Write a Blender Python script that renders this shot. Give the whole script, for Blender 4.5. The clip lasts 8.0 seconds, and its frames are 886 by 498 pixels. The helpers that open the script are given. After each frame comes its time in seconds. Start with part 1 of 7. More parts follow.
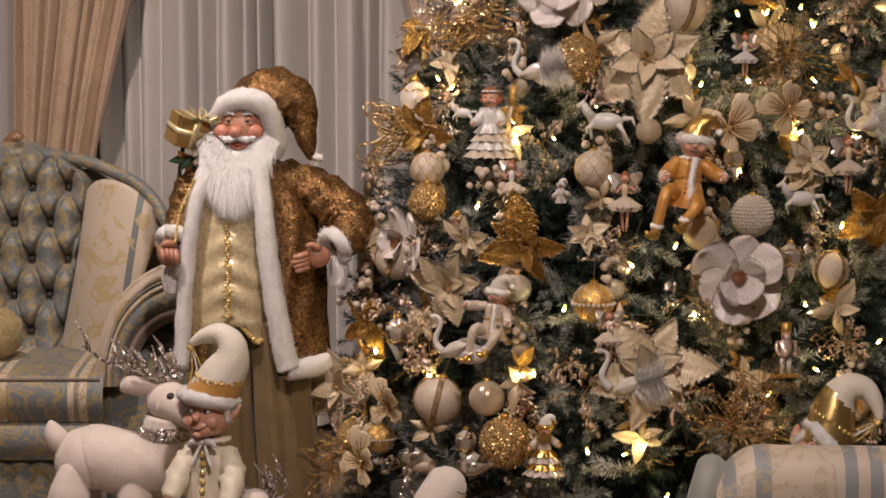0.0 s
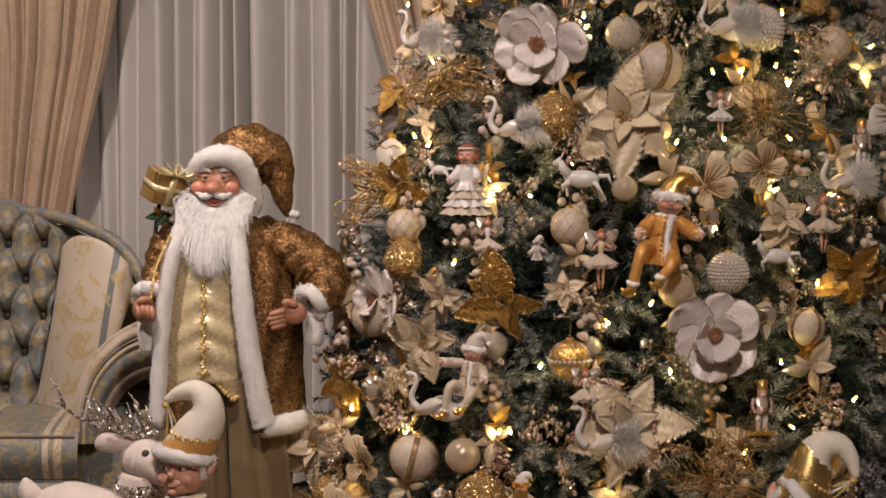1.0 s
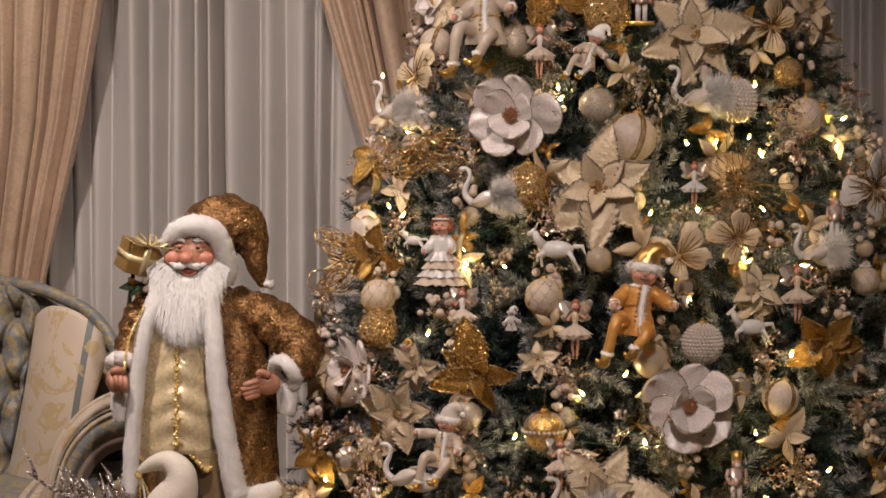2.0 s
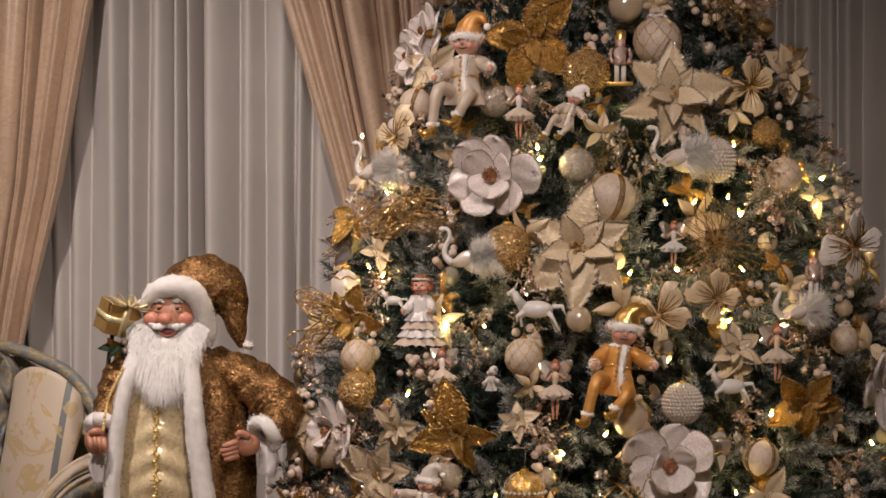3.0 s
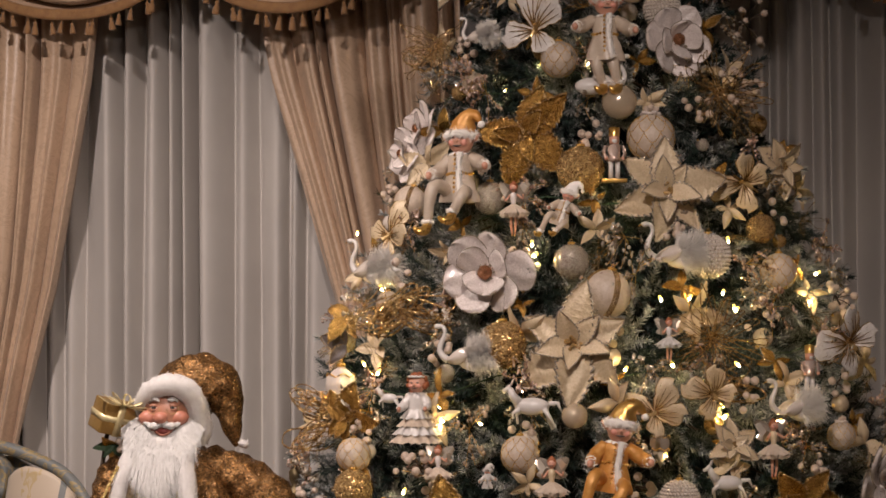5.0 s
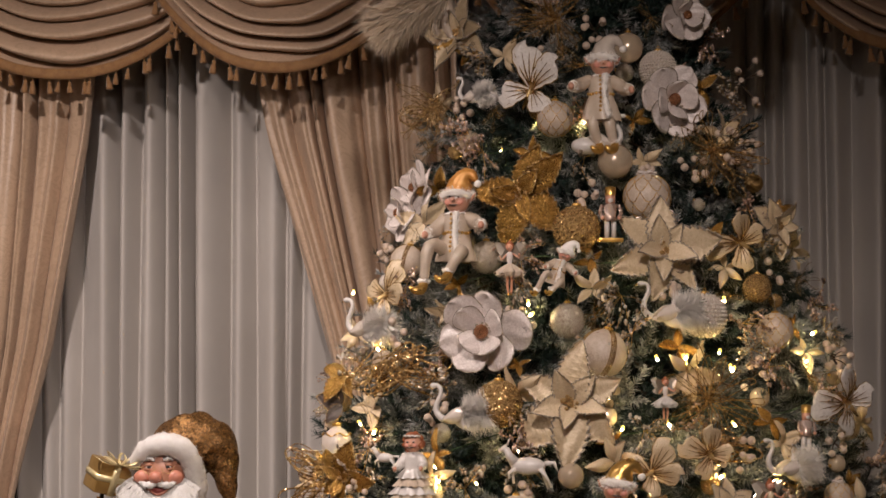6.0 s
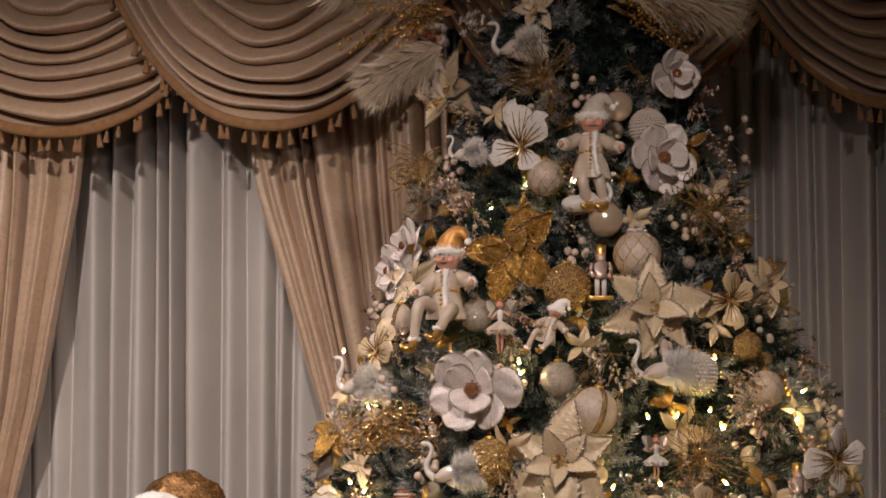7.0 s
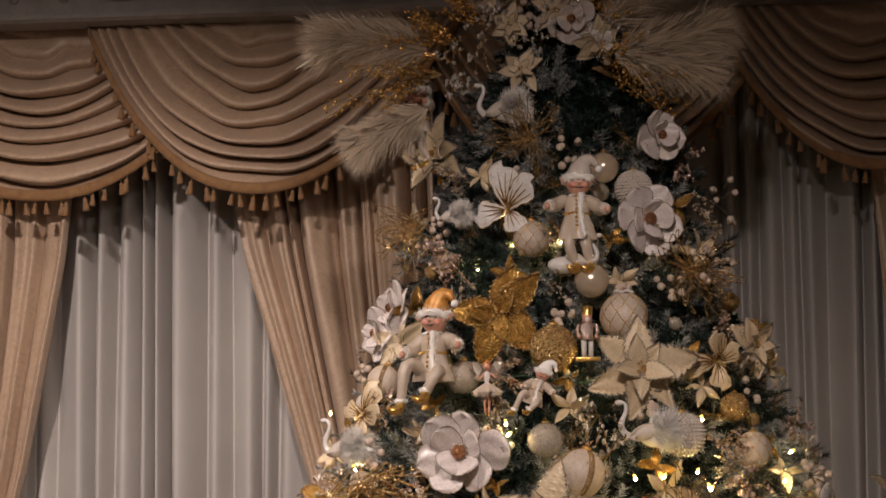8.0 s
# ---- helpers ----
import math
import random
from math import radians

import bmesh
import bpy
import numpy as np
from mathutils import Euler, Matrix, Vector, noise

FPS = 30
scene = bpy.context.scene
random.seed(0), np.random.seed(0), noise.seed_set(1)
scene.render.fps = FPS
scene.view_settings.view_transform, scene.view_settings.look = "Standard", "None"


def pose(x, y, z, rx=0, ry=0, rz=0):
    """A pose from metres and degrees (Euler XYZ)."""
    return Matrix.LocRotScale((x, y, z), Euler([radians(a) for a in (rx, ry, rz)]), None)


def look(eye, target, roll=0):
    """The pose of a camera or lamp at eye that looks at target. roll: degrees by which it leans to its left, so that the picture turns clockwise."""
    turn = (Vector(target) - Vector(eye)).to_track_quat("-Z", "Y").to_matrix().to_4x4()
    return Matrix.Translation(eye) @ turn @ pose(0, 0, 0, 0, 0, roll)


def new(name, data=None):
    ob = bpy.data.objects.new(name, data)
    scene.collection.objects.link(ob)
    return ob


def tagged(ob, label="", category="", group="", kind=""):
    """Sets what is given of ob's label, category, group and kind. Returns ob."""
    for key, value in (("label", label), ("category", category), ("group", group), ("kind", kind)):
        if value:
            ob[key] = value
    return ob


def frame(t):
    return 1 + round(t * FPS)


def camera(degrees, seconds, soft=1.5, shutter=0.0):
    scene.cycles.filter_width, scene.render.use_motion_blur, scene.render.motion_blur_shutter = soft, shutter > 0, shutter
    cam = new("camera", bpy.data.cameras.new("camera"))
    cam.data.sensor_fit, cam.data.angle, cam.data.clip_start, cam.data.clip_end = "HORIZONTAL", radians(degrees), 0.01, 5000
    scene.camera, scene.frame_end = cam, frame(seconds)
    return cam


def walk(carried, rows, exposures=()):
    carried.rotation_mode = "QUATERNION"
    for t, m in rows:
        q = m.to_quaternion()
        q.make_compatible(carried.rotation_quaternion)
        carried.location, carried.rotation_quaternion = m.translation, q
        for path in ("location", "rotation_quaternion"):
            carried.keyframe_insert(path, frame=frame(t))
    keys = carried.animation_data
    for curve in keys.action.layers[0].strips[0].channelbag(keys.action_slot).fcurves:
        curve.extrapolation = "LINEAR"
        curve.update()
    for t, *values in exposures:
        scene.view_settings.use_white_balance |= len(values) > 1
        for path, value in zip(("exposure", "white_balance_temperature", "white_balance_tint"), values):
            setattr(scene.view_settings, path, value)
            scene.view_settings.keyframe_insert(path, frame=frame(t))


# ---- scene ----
# ---------------------------------------------------------------- camera: it stands still and turns
cam = camera(23.0, 8.0, soft=1.6)
EYE = 1.42
TURNS = [  # seconds, yaw, pitch, roll
    (0.0, 0.000, -6.000, 0.000),
    (0.5, -0.309, -5.282, -0.077),
    (1.0, -0.615, -4.501, -0.131),
    (1.5, -0.939, -3.605, -0.192),
    (2.0, -1.283, -2.646, -0.248),
    (3.5, -1.942, -0.452, -0.099),
    (4.0, -1.951, 0.097, -0.026),
    (4.5, -1.926, 0.750, 0.074),
    (6.0, -2.048, 3.053, 0.035),
    (6.5, -2.158, 3.793, -0.008),
    (7.0, -2.299, 4.576, 0.077),
    (7.5, -2.474, 5.397, 0.141),
    (8.0, -2.635, 6.204, 0.319),
]
walk(cam, [(t, pose(0, 0, EYE, 90 + pitch, roll, yaw)) for t, yaw, pitch, roll in TURNS])

# ---------------------------------------------------------------- light
world = bpy.data.worlds.new("room_dusk")
scene.world = world
world.use_nodes = True
world.node_tree.nodes["Background"].inputs[0].default_value = (0.9, 0.8, 0.7, 1)
world.node_tree.nodes["Background"].inputs[1].default_value = 0.01


def area_lamp(name, eye, target, size, watts, color):
    data = bpy.data.lights.new(name, "AREA")
    data.shape, data.size, data.energy, data.color = "DISK", size, watts, color
    ob = new(name, data)
    ob.matrix_world = look(eye, target)
    return tagged(ob, kind="structure")


def spot_lamp(name, eye, target, degrees, watts, color, size):
    data = bpy.data.lights.new(name, "SPOT")
    data.spot_size, data.spot_blend, data.energy, data.color, data.shadow_soft_size = radians(degrees), 1.0, watts, color, size
    ob = new(name, data)
    ob.matrix_world = look(eye, target)
    return tagged(ob, kind="structure")


WARM = (1.0, 0.842, 0.785)
spot_lamp("ceiling_lamp", (-1.25, 4.75, 3.22), (-1.15, 6.5, 0.9), 106, 278, WARM, 0.04)
spot_lamp("ceiling_lamp", (0.15, 2.4, 3.2), (0.3, 5.5, 0.25), 86, 322, WARM, 0.06)
# weak soft fill, added near the ceiling; no visible fitting belongs to it
area_lamp("room_fill", (-0.9, 1.0, 3.05), (0.0, 6.0, 0.9), 0.8, 7, WARM)

# ---------------------------------------------------------------- materials


def node_mat(name):
    m = bpy.data.materials.new(name)
    m.use_nodes = True
    nt = m.node_tree
    return m, nt, nt.nodes["Principled BSDF"]


def add(nt, kind, **values):
    n = nt.nodes.new(kind)
    for key, value in values.items():
        n.inputs[key.replace("_", " ")].default_value = value
    return n


def ramp(nt, source, stops):
    r = nt.nodes.new("ShaderNodeValToRGB")
    while len(r.color_ramp.elements) < len(stops):
        r.color_ramp.elements.new(0.5)
    for e, (p, c) in zip(r.color_ramp.elements, stops):
        e.position, e.color = p, (*c, 1)
    nt.links.new(source, r.inputs[0])
    return r.outputs[0]


def mat(name, c1, c2, scale=6.0, rough=0.6, metal=0.0, bump=0.15, grain=120.0, sheen=0.0, coat=0.0, trans=0.0, vary=0.0, aniso=(1, 1, 1)):
    """Two tones mottled at one scale, a fine relief at another."""
    m, nt, b = node_mat(name)
    co = nt.nodes.new("ShaderNodeTexCoord")
    mp = nt.nodes.new("ShaderNodeMapping")
    mp.inputs["Scale"].default_value = aniso
    nt.links.new(co.outputs["Object"], mp.inputs[0])
    n1 = add(nt, "ShaderNodeTexNoise", Scale=scale, Detail=5.0, Roughness=0.6)
    n2 = add(nt, "ShaderNodeTexNoise", Scale=grain, Detail=3.0)
    nt.links.new(mp.outputs[0], n1.inputs["Vector"])
    nt.links.new(mp.outputs[0], n2.inputs["Vector"])
    col = ramp(nt, n1.outputs[0], [(0.32, c1), (0.68, c2)])
    if vary:
        info = nt.nodes.new("ShaderNodeObjectInfo")
        hsv = nt.nodes.new("ShaderNodeHueSaturation")
        mr = nt.nodes.new("ShaderNodeMapRange")
        mr.inputs[3].default_value, mr.inputs[4].default_value = 1 - vary, 1 + vary
        nt.links.new(info.outputs["Random"], mr.inputs[0])
        nt.links.new(mr.outputs[0], hsv.inputs["Value"])
        nt.links.new(col, hsv.inputs["Color"])
        col = hsv.outputs[0]
    nt.links.new(col, b.inputs["Base Color"])
    rr = nt.nodes.new("ShaderNodeMapRange")
    rr.inputs[3].default_value, rr.inputs[4].default_value = max(rough - 0.12, 0.02), min(rough + 0.12, 1)
    nt.links.new(n1.outputs[0], rr.inputs[0])
    nt.links.new(rr.outputs[0], b.inputs["Roughness"])
    b.inputs["Metallic"].default_value = metal
    b.inputs["Sheen Weight"].default_value = sheen
    b.inputs["Coat Weight"].default_value = coat
    b.inputs["Transmission Weight"].default_value = trans
    if bump:
        bp = add(nt, "ShaderNodeBump", Strength=bump, Distance=0.004)
        nt.links.new(n2.outputs[0], bp.inputs["Height"])
        nt.links.new(bp.outputs[0], b.inputs["Normal"])
    return m


def glitter(name, c1, c2, cell=260.0, rough=0.25, spread=1.3, metal=0.6):
    """Small flakes, each turned its own way."""
    m, nt, b = node_mat(name)
    co = nt.nodes.new("ShaderNodeTexCoord")
    v = add(nt, "ShaderNodeTexVoronoi", Scale=cell)
    nt.links.new(co.outputs["Object"], v.inputs["Vector"])
    sep = nt.nodes.new("ShaderNodeSeparateColor")
    nt.links.new(v.outputs["Color"], sep.inputs[0])
    nt.links.new(ramp(nt, sep.outputs[0], [(0.1, c1), (0.9, c2)]), b.inputs["Base Color"])
    sub = nt.nodes.new("ShaderNodeVectorMath")
    sub.operation = "SUBTRACT"
    sub.inputs[1].default_value = (0.5, 0.5, 0.5)
    nt.links.new(v.outputs["Color"], sub.inputs[0])
    mul = nt.nodes.new("ShaderNodeVectorMath")
    mul.operation = "SCALE"
    mul.inputs["Scale"].default_value = spread
    nt.links.new(sub.outputs[0], mul.inputs[0])
    geo = nt.nodes.new("ShaderNodeNewGeometry")
    plus = nt.nodes.new("ShaderNodeVectorMath")
    nt.links.new(mul.outputs[0], plus.inputs[0])
    nt.links.new(geo.outputs["Normal"], plus.inputs[1])
    unit = nt.nodes.new("ShaderNodeVectorMath")
    unit.operation = "NORMALIZE"
    nt.links.new(plus.outputs[0], unit.inputs[0])
    nt.links.new(unit.outputs[0], b.inputs["Normal"])
    b.inputs["Metallic"].default_value, b.inputs["Roughness"].default_value = metal, rough
    return m


def damask(name, ground, motif, scale, rough=0.55, amount=0.56, stripes=None):
    """Woven cloth with scrolling motifs; stripes: (period, direction, [(position, colour)...])."""
    m, nt, b = node_mat(name)
    co = nt.nodes.new("ShaderNodeTexCoord")
    warp = add(nt, "ShaderNodeTexNoise", Scale=scale * 0.5, Detail=1.0)
    nt.links.new(co.outputs["Object"], warp.inputs["Vector"])
    mixv = nt.nodes.new("ShaderNodeMix")
    mixv.data_type, mixv.blend_type = "RGBA", "LINEAR_LIGHT"
    mixv.inputs["Factor"].default_value = 0.12
    nt.links.new(co.outputs["Object"], mixv.inputs["A"])
    nt.links.new(warp.outputs["Color"], mixv.inputs["B"])
    n = add(nt, "ShaderNodeTexNoise", Scale=scale, Detail=2.0, Roughness=0.45, Distortion=1.6)
    nt.links.new(mixv.outputs["Result"], n.inputs["Vector"])
    base = None
    if stripes:
        period, axis, stops = stripes
        dot = nt.nodes.new("ShaderNodeVectorMath")
        dot.operation = "DOT_PRODUCT"
        dot.inputs[1].default_value = tuple(a / period for a in axis)
        nt.links.new(co.outputs["Object"], dot.inputs[0])
        fr = nt.nodes.new("ShaderNodeMath")
        fr.operation = "FRACT"
        nt.links.new(dot.outputs["Value"], fr.inputs[0])
        r = ramp(nt, fr.outputs[0], stops)
        r.node.color_ramp.interpolation = "CONSTANT"
        base = r
    fine = add(nt, "ShaderNodeTexNoise", Scale=scale * 7, Detail=2.0, Distortion=0.6)
    nt.links.new(co.outputs["Object"], fine.inputs["Vector"])
    both = nt.nodes.new("ShaderNodeMath")
    both.operation = "MULTIPLY_ADD"
    both.inputs[1].default_value = 0.22
    nt.links.new(fine.outputs[0], both.inputs[0])
    nt.links.new(n.outputs[0], both.inputs[2])
    at = amount + 0.11
    mask = ramp(nt, both.outputs[0], [(at - 0.01, (0, 0, 0)), (at + 0.03, (0.85, 0.85, 0.85)), (at + 0.10, (0.7, 0.7, 0.7)), (at + 0.13, (0.15, 0.15, 0.15))])
    mix = nt.nodes.new("ShaderNodeMix")
    mix.data_type = "RGBA"
    nt.links.new(mask, mix.inputs["Factor"])
    mix.inputs["A"].default_value, mix.inputs["B"].default_value = (*ground, 1), (*motif, 1)
    if base:
        nt.links.new(base, mix.inputs["A"])
    big = add(nt, "ShaderNodeTexNoise", Scale=3.0, Detail=3.0)
    nt.links.new(co.outputs["Object"], big.inputs["Vector"])
    mul = nt.nodes.new("ShaderNodeMix")
    mul.data_type, mul.blend_type = "RGBA", "MULTIPLY"
    mul.inputs["Factor"].default_value = 1.0
    nt.links.new(mix.outputs["Result"], mul.inputs["A"])
    nt.links.new(ramp(nt, big.outputs[0], [(0.3, (0.82, 0.82, 0.82)), (0.7, (1, 1, 1))]), mul.inputs["B"])
    nt.links.new(mul.outputs["Result"], b.inputs["Base Color"])
    weave = add(nt, "ShaderNodeTexNoise", Scale=420.0, Detail=2.0)
    nt.links.new(co.outputs["Object"], weave.inputs["Vector"])
    bp = add(nt, "ShaderNodeBump", Strength=0.25, Distance=0.002)
    nt.links.new(weave.outputs[0], bp.inputs["Height"])
    nt.links.new(bp.outputs[0], b.inputs["Normal"])
    b.inputs["Roughness"].default_value = rough
    b.inputs["Sheen Weight"].default_value = 0.15
    return m


def glow(name, color, strength):
    m, nt, b = node_mat(name)
    b.inputs["Base Color"].default_value = (*color, 1)
    b.inputs["Emission Color"].default_value = (*color, 1)
    b.inputs["Emission Strength"].default_value = strength
    return m


M_WALL = mat("wall_paint", (0.62, 0.58, 0.55), (0.68, 0.64, 0.6), 2.5, 0.75, bump=0.1, grain=60)
M_CEIL = mat("ceiling_paint", (0.70, 0.67, 0.63), (0.76, 0.73, 0.69), 2, 0.8, bump=0.1, grain=60)
M_FLOOR = mat("polished_floor", (0.16, 0.11, 0.07), (0.24, 0.17, 0.11), 3, 0.3, bump=0.05, grain=40, aniso=(1, 8, 1))
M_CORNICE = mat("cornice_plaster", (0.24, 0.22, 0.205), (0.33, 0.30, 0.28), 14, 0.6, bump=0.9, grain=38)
M_SHEER = mat("sheer_curtain", (0.51, 0.475, 0.440), (0.57, 0.535, 0.495), 3, 0.7, bump=0.12, grain=500, sheen=0.2)
M_DRAPE = damask("drape_velvet", (0.56, 0.40, 0.275), (0.475, 0.335, 0.225), 20, 0.36, 0.5)
M_FRINGE = mat("fringe_braid", (0.22, 0.10, 0.03), (0.33, 0.17, 0.055), 40, 0.5, bump=0.8, grain=300, sheen=0.3)

# ---------------------------------------------------------------- mesh helpers


def obj(name, data, material=None, parent=None, label=""):
    ob = new(name, data)
    if material:
        for m in material if isinstance(material, (list, tuple)) else [material]:
            if m.name not in [x.name for x in data.materials if x]:
                data.materials.append(m)
    if parent:
        ob.parent = parent
    return tagged(ob, label)


def part(name, bm, material, parent, label="", smooth=True):
    """A bmesh as one mesh object under a thing or part."""
    data = bpy.data.meshes.new(name)
    bm.to_mesh(data)
    bm.free()
    if smooth:
        data.shade_smooth()
    return obj(name, data, material, parent, label)


def sheet(name, fn, nu, nv, material, parent=None, label="", thick=0.0, wrap=False):
    """A surface from fn(s, t) over the unit square."""
    verts = [tuple(fn(i / nu, j / nv)) for j in range(nv + 1) for i in range(nu + (0 if wrap else 1))]
    w = nu if wrap else nu + 1
    faces = [(j * w + i, j * w + (i + 1) % w, (j + 1) * w + (i + 1) % w, (j + 1) * w + i) for j in range(nv) for i in range(nu)]
    data = bpy.data.meshes.new(name)
    data.from_pydata(verts, [], faces)
    data.shade_smooth()
    ob = obj(name, data, material, parent, label)
    if thick:
        mod = ob.modifiers.new("thickness", "SOLIDIFY")
        mod.thickness, mod.offset = thick, 0
    return ob


def box(bm, lo, hi, bevel=0.0):
    r = bmesh.ops.create_cube(bm, size=1)
    c = [(a + b) / 2 for a, b in zip(lo, hi)]
    bmesh.ops.scale(bm, vec=[b - a for a, b in zip(lo, hi)], verts=r["verts"])
    bmesh.ops.translate(bm, vec=c, verts=r["verts"])
    if bevel:
        es = list({e for v in r["verts"] for e in v.link_edges})
        bmesh.ops.bevel(bm, geom=es, offset=bevel, segments=2, affect="EDGES", profile=0.6)


GLOBES = {}


def ball(bm, c, r, seg=12, rings=8, squash=(1, 1, 1), slot=0):
    """A sphere or egg added to a bmesh."""
    if (seg, rings) not in GLOBES:
        vs = [(0, 0, 1)] + [(math.sin(math.pi * j / rings) * math.cos(2 * math.pi * k / seg), math.sin(math.pi * j / rings) * math.sin(2 * math.pi * k / seg), math.cos(math.pi * j / rings)) for j in range(1, rings) for k in range(seg)] + [(0, 0, -1)]
        fs = [(0, 1 + k, 1 + (k + 1) % seg) for k in range(seg)]
        fs += [(1 + j * seg + k, 1 + (j + 1) * seg + k, 1 + (j + 1) * seg + (k + 1) % seg, 1 + j * seg + (k + 1) % seg) for j in range(rings - 2) for k in range(seg)]
        fs += [(len(vs) - 1, 1 + (rings - 2) * seg + (k + 1) % seg, 1 + (rings - 2) * seg + k) for k in range(seg)]
        GLOBES[seg, rings] = vs, fs
    vs, fs = GLOBES[seg, rings]
    made = [bm.verts.new((c[0] + x * r * squash[0], c[1] + y * r * squash[1], c[2] + z * r * squash[2])) for x, y, z in vs]
    for f in fs:
        face = bm.faces.new([made[i] for i in f])
        face.smooth, face.material_index = True, slot
    return made


def tube(bm, pts, radii, seg=8, slot=0, caps=True):
    """A round tube along points, with a radius at each."""
    pts = [Vector(p) for p in pts]
    if not isinstance(radii, (list, tuple)):
        radii = [radii] * len(pts)
    rings, side = [], None
    for i, p in enumerate(pts):
        d = (pts[min(i + 1, len(pts) - 1)] - pts[max(i - 1, 0)]).normalized()
        if side is None:
            side = d.orthogonal().normalized()
        side = (side - d * side.dot(d)).normalized()
        up = d.cross(side)
        rings.append([bm.verts.new(p + (side * math.cos(a) + up * math.sin(a)) * radii[i]) for a in [2 * math.pi * k / seg for k in range(seg)]])
    for a, b in zip(rings, rings[1:]):
        for k in range(seg):
            f = bm.faces.new((a[k], a[(k + 1) % seg], b[(k + 1) % seg], b[k]))
            f.material_index, f.smooth = slot, True
    if caps:
        for ring in (rings[0][::-1], rings[-1]):
            bm.faces.new(ring).material_index = slot
    return rings


def lathe(bm, profile, seg=24, slot=0, m=None):
    """Turned shape about z: profile of (radius, height)."""
    m = m or Matrix()
    rings = [[bm.verts.new(m @ Vector((r * math.cos(2 * math.pi * k / seg), r * math.sin(2 * math.pi * k / seg), z))) for k in range(seg)] for r, z in profile]
    for a, b in zip(rings, rings[1:]):
        for k in range(seg):
            f = bm.faces.new((a[k], a[(k + 1) % seg], b[(k + 1) % seg], b[k]))
            f.material_index, f.smooth = slot, True
    return rings


def thing(name, m, label, category, group="", kind=""):
    """An empty at a thing's base, to parent its parts."""
    ob = new(name)
    ob.empty_display_size = 0.02
    ob.matrix_basis = m
    return tagged(ob, label, category, group, kind)


rng = random.Random(7)


def jit(a):
    return rng.uniform(-a, a)


# ---------------------------------------------------------------- room
WALL = pose(-0.6, 7.62, 0, 0, 0, -9.65)  # the window wall: x along it, y into it
X0, X1, Y0, CEIL = -2.9, 3.3, -1.6, 3.34


def plain(name, lo, hi, material, m=None):
    bm = bmesh.new()
    box(bm, lo, hi)
    ob = part(name, bm, material, None, smooth=False)
    if m:
        ob.matrix_basis = m
    return tagged(ob, kind="structure")


plain("floor", (X0 - 0.2, Y0 - 0.2, -0.1), (X1 + 0.2, 8.4, 0), M_FLOOR)
plain("ceiling", (X0 - 0.2, Y0 - 0.2, CEIL), (X1 + 0.2, 8.4, CEIL + 0.1), M_CEIL)
plain("wall_west", (X0 - 0.15, Y0, 0), (X0, 8.3, CEIL), M_WALL)
plain("wall_east", (X1, Y0, 0), (X1 + 0.15, 8.3, CEIL), M_WALL)
plain("wall_south", (X0 - 0.15, Y0 - 0.15, 0), (X1 + 0.15, Y0, CEIL), M_WALL)
plain("wall_north", (-2.6, 0.0, 0), (4.2, 0.15, CEIL), M_WALL, WALL)


def cornice():
    """Plaster frieze under the ceiling, with a moulded profile and scrolls in relief."""
    prof = [(0, 3.0), (-0.44, 2.955), (-0.52, 2.955), (-0.535, 2.965), (-0.535, 2.98), (-0.515, 2.985), (-0.515, 3.14), (-0.54, 3.15), (-0.57, 3.22), (-0.63, 3.28), (-0.65, CEIL), (0, CEIL)]
    bm = bmesh.new()
    ends = [[bm.verts.new((x, y, z)) for y, z in prof] for x in (-2.5, 4.0)]
    n = len(prof)
    for k in range(n):
        bm.faces.new((ends[0][k], ends[1][k], ends[1][(k + 1) % n], ends[0][(k + 1) % n]))
    for e in ends:
        bm.faces.new(e)
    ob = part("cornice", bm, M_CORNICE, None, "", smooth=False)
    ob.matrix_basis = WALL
    tagged(ob, kind="structure")
    bm = bmesh.new()
    for k in range(20):
        pts = [(0.10 * math.cos(a) * (1 - a / 9), -0.519, 3.062 + 0.042 * math.sin(a) * (1 - a / 9)) for a in [i * 0.45 for i in range(16)]]
        if k == 0:
            tube(bm, pts, [0.009 - 0.0003 * i for i in range(16)], 6)
            for i in range(5):
                ball(bm, (0.06 + 0.02 * i, -0.519, 3.03 + 0.016 * i), 0.012, 8, 6, (1.4, 0.6, 0.7))
    data = bpy.data.meshes.new("scroll")
    bm.to_mesh(data)
    bm.free()
    data.shade_smooth()
    for k in range(24):
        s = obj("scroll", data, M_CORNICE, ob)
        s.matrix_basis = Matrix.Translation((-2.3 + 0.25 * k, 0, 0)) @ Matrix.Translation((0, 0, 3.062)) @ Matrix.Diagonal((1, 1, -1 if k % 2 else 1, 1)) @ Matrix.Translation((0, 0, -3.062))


cornice()

# ---------------------------------------------------------------- curtains


def folds(x, seed, period):
    """Uneven round pleats toward the room with narrow valleys between them; -1 on a ridge, 1 in a valley."""
    w = x + 0.45 * period * math.sin(x * 5.1 + seed) + 0.3 * period * math.sin(x * 13.7 + 2 * seed) + 0.15 * period * math.sin(x * 31 + seed)
    return 1 - 2 * abs(math.sin(math.pi * w / period)) ** 0.95


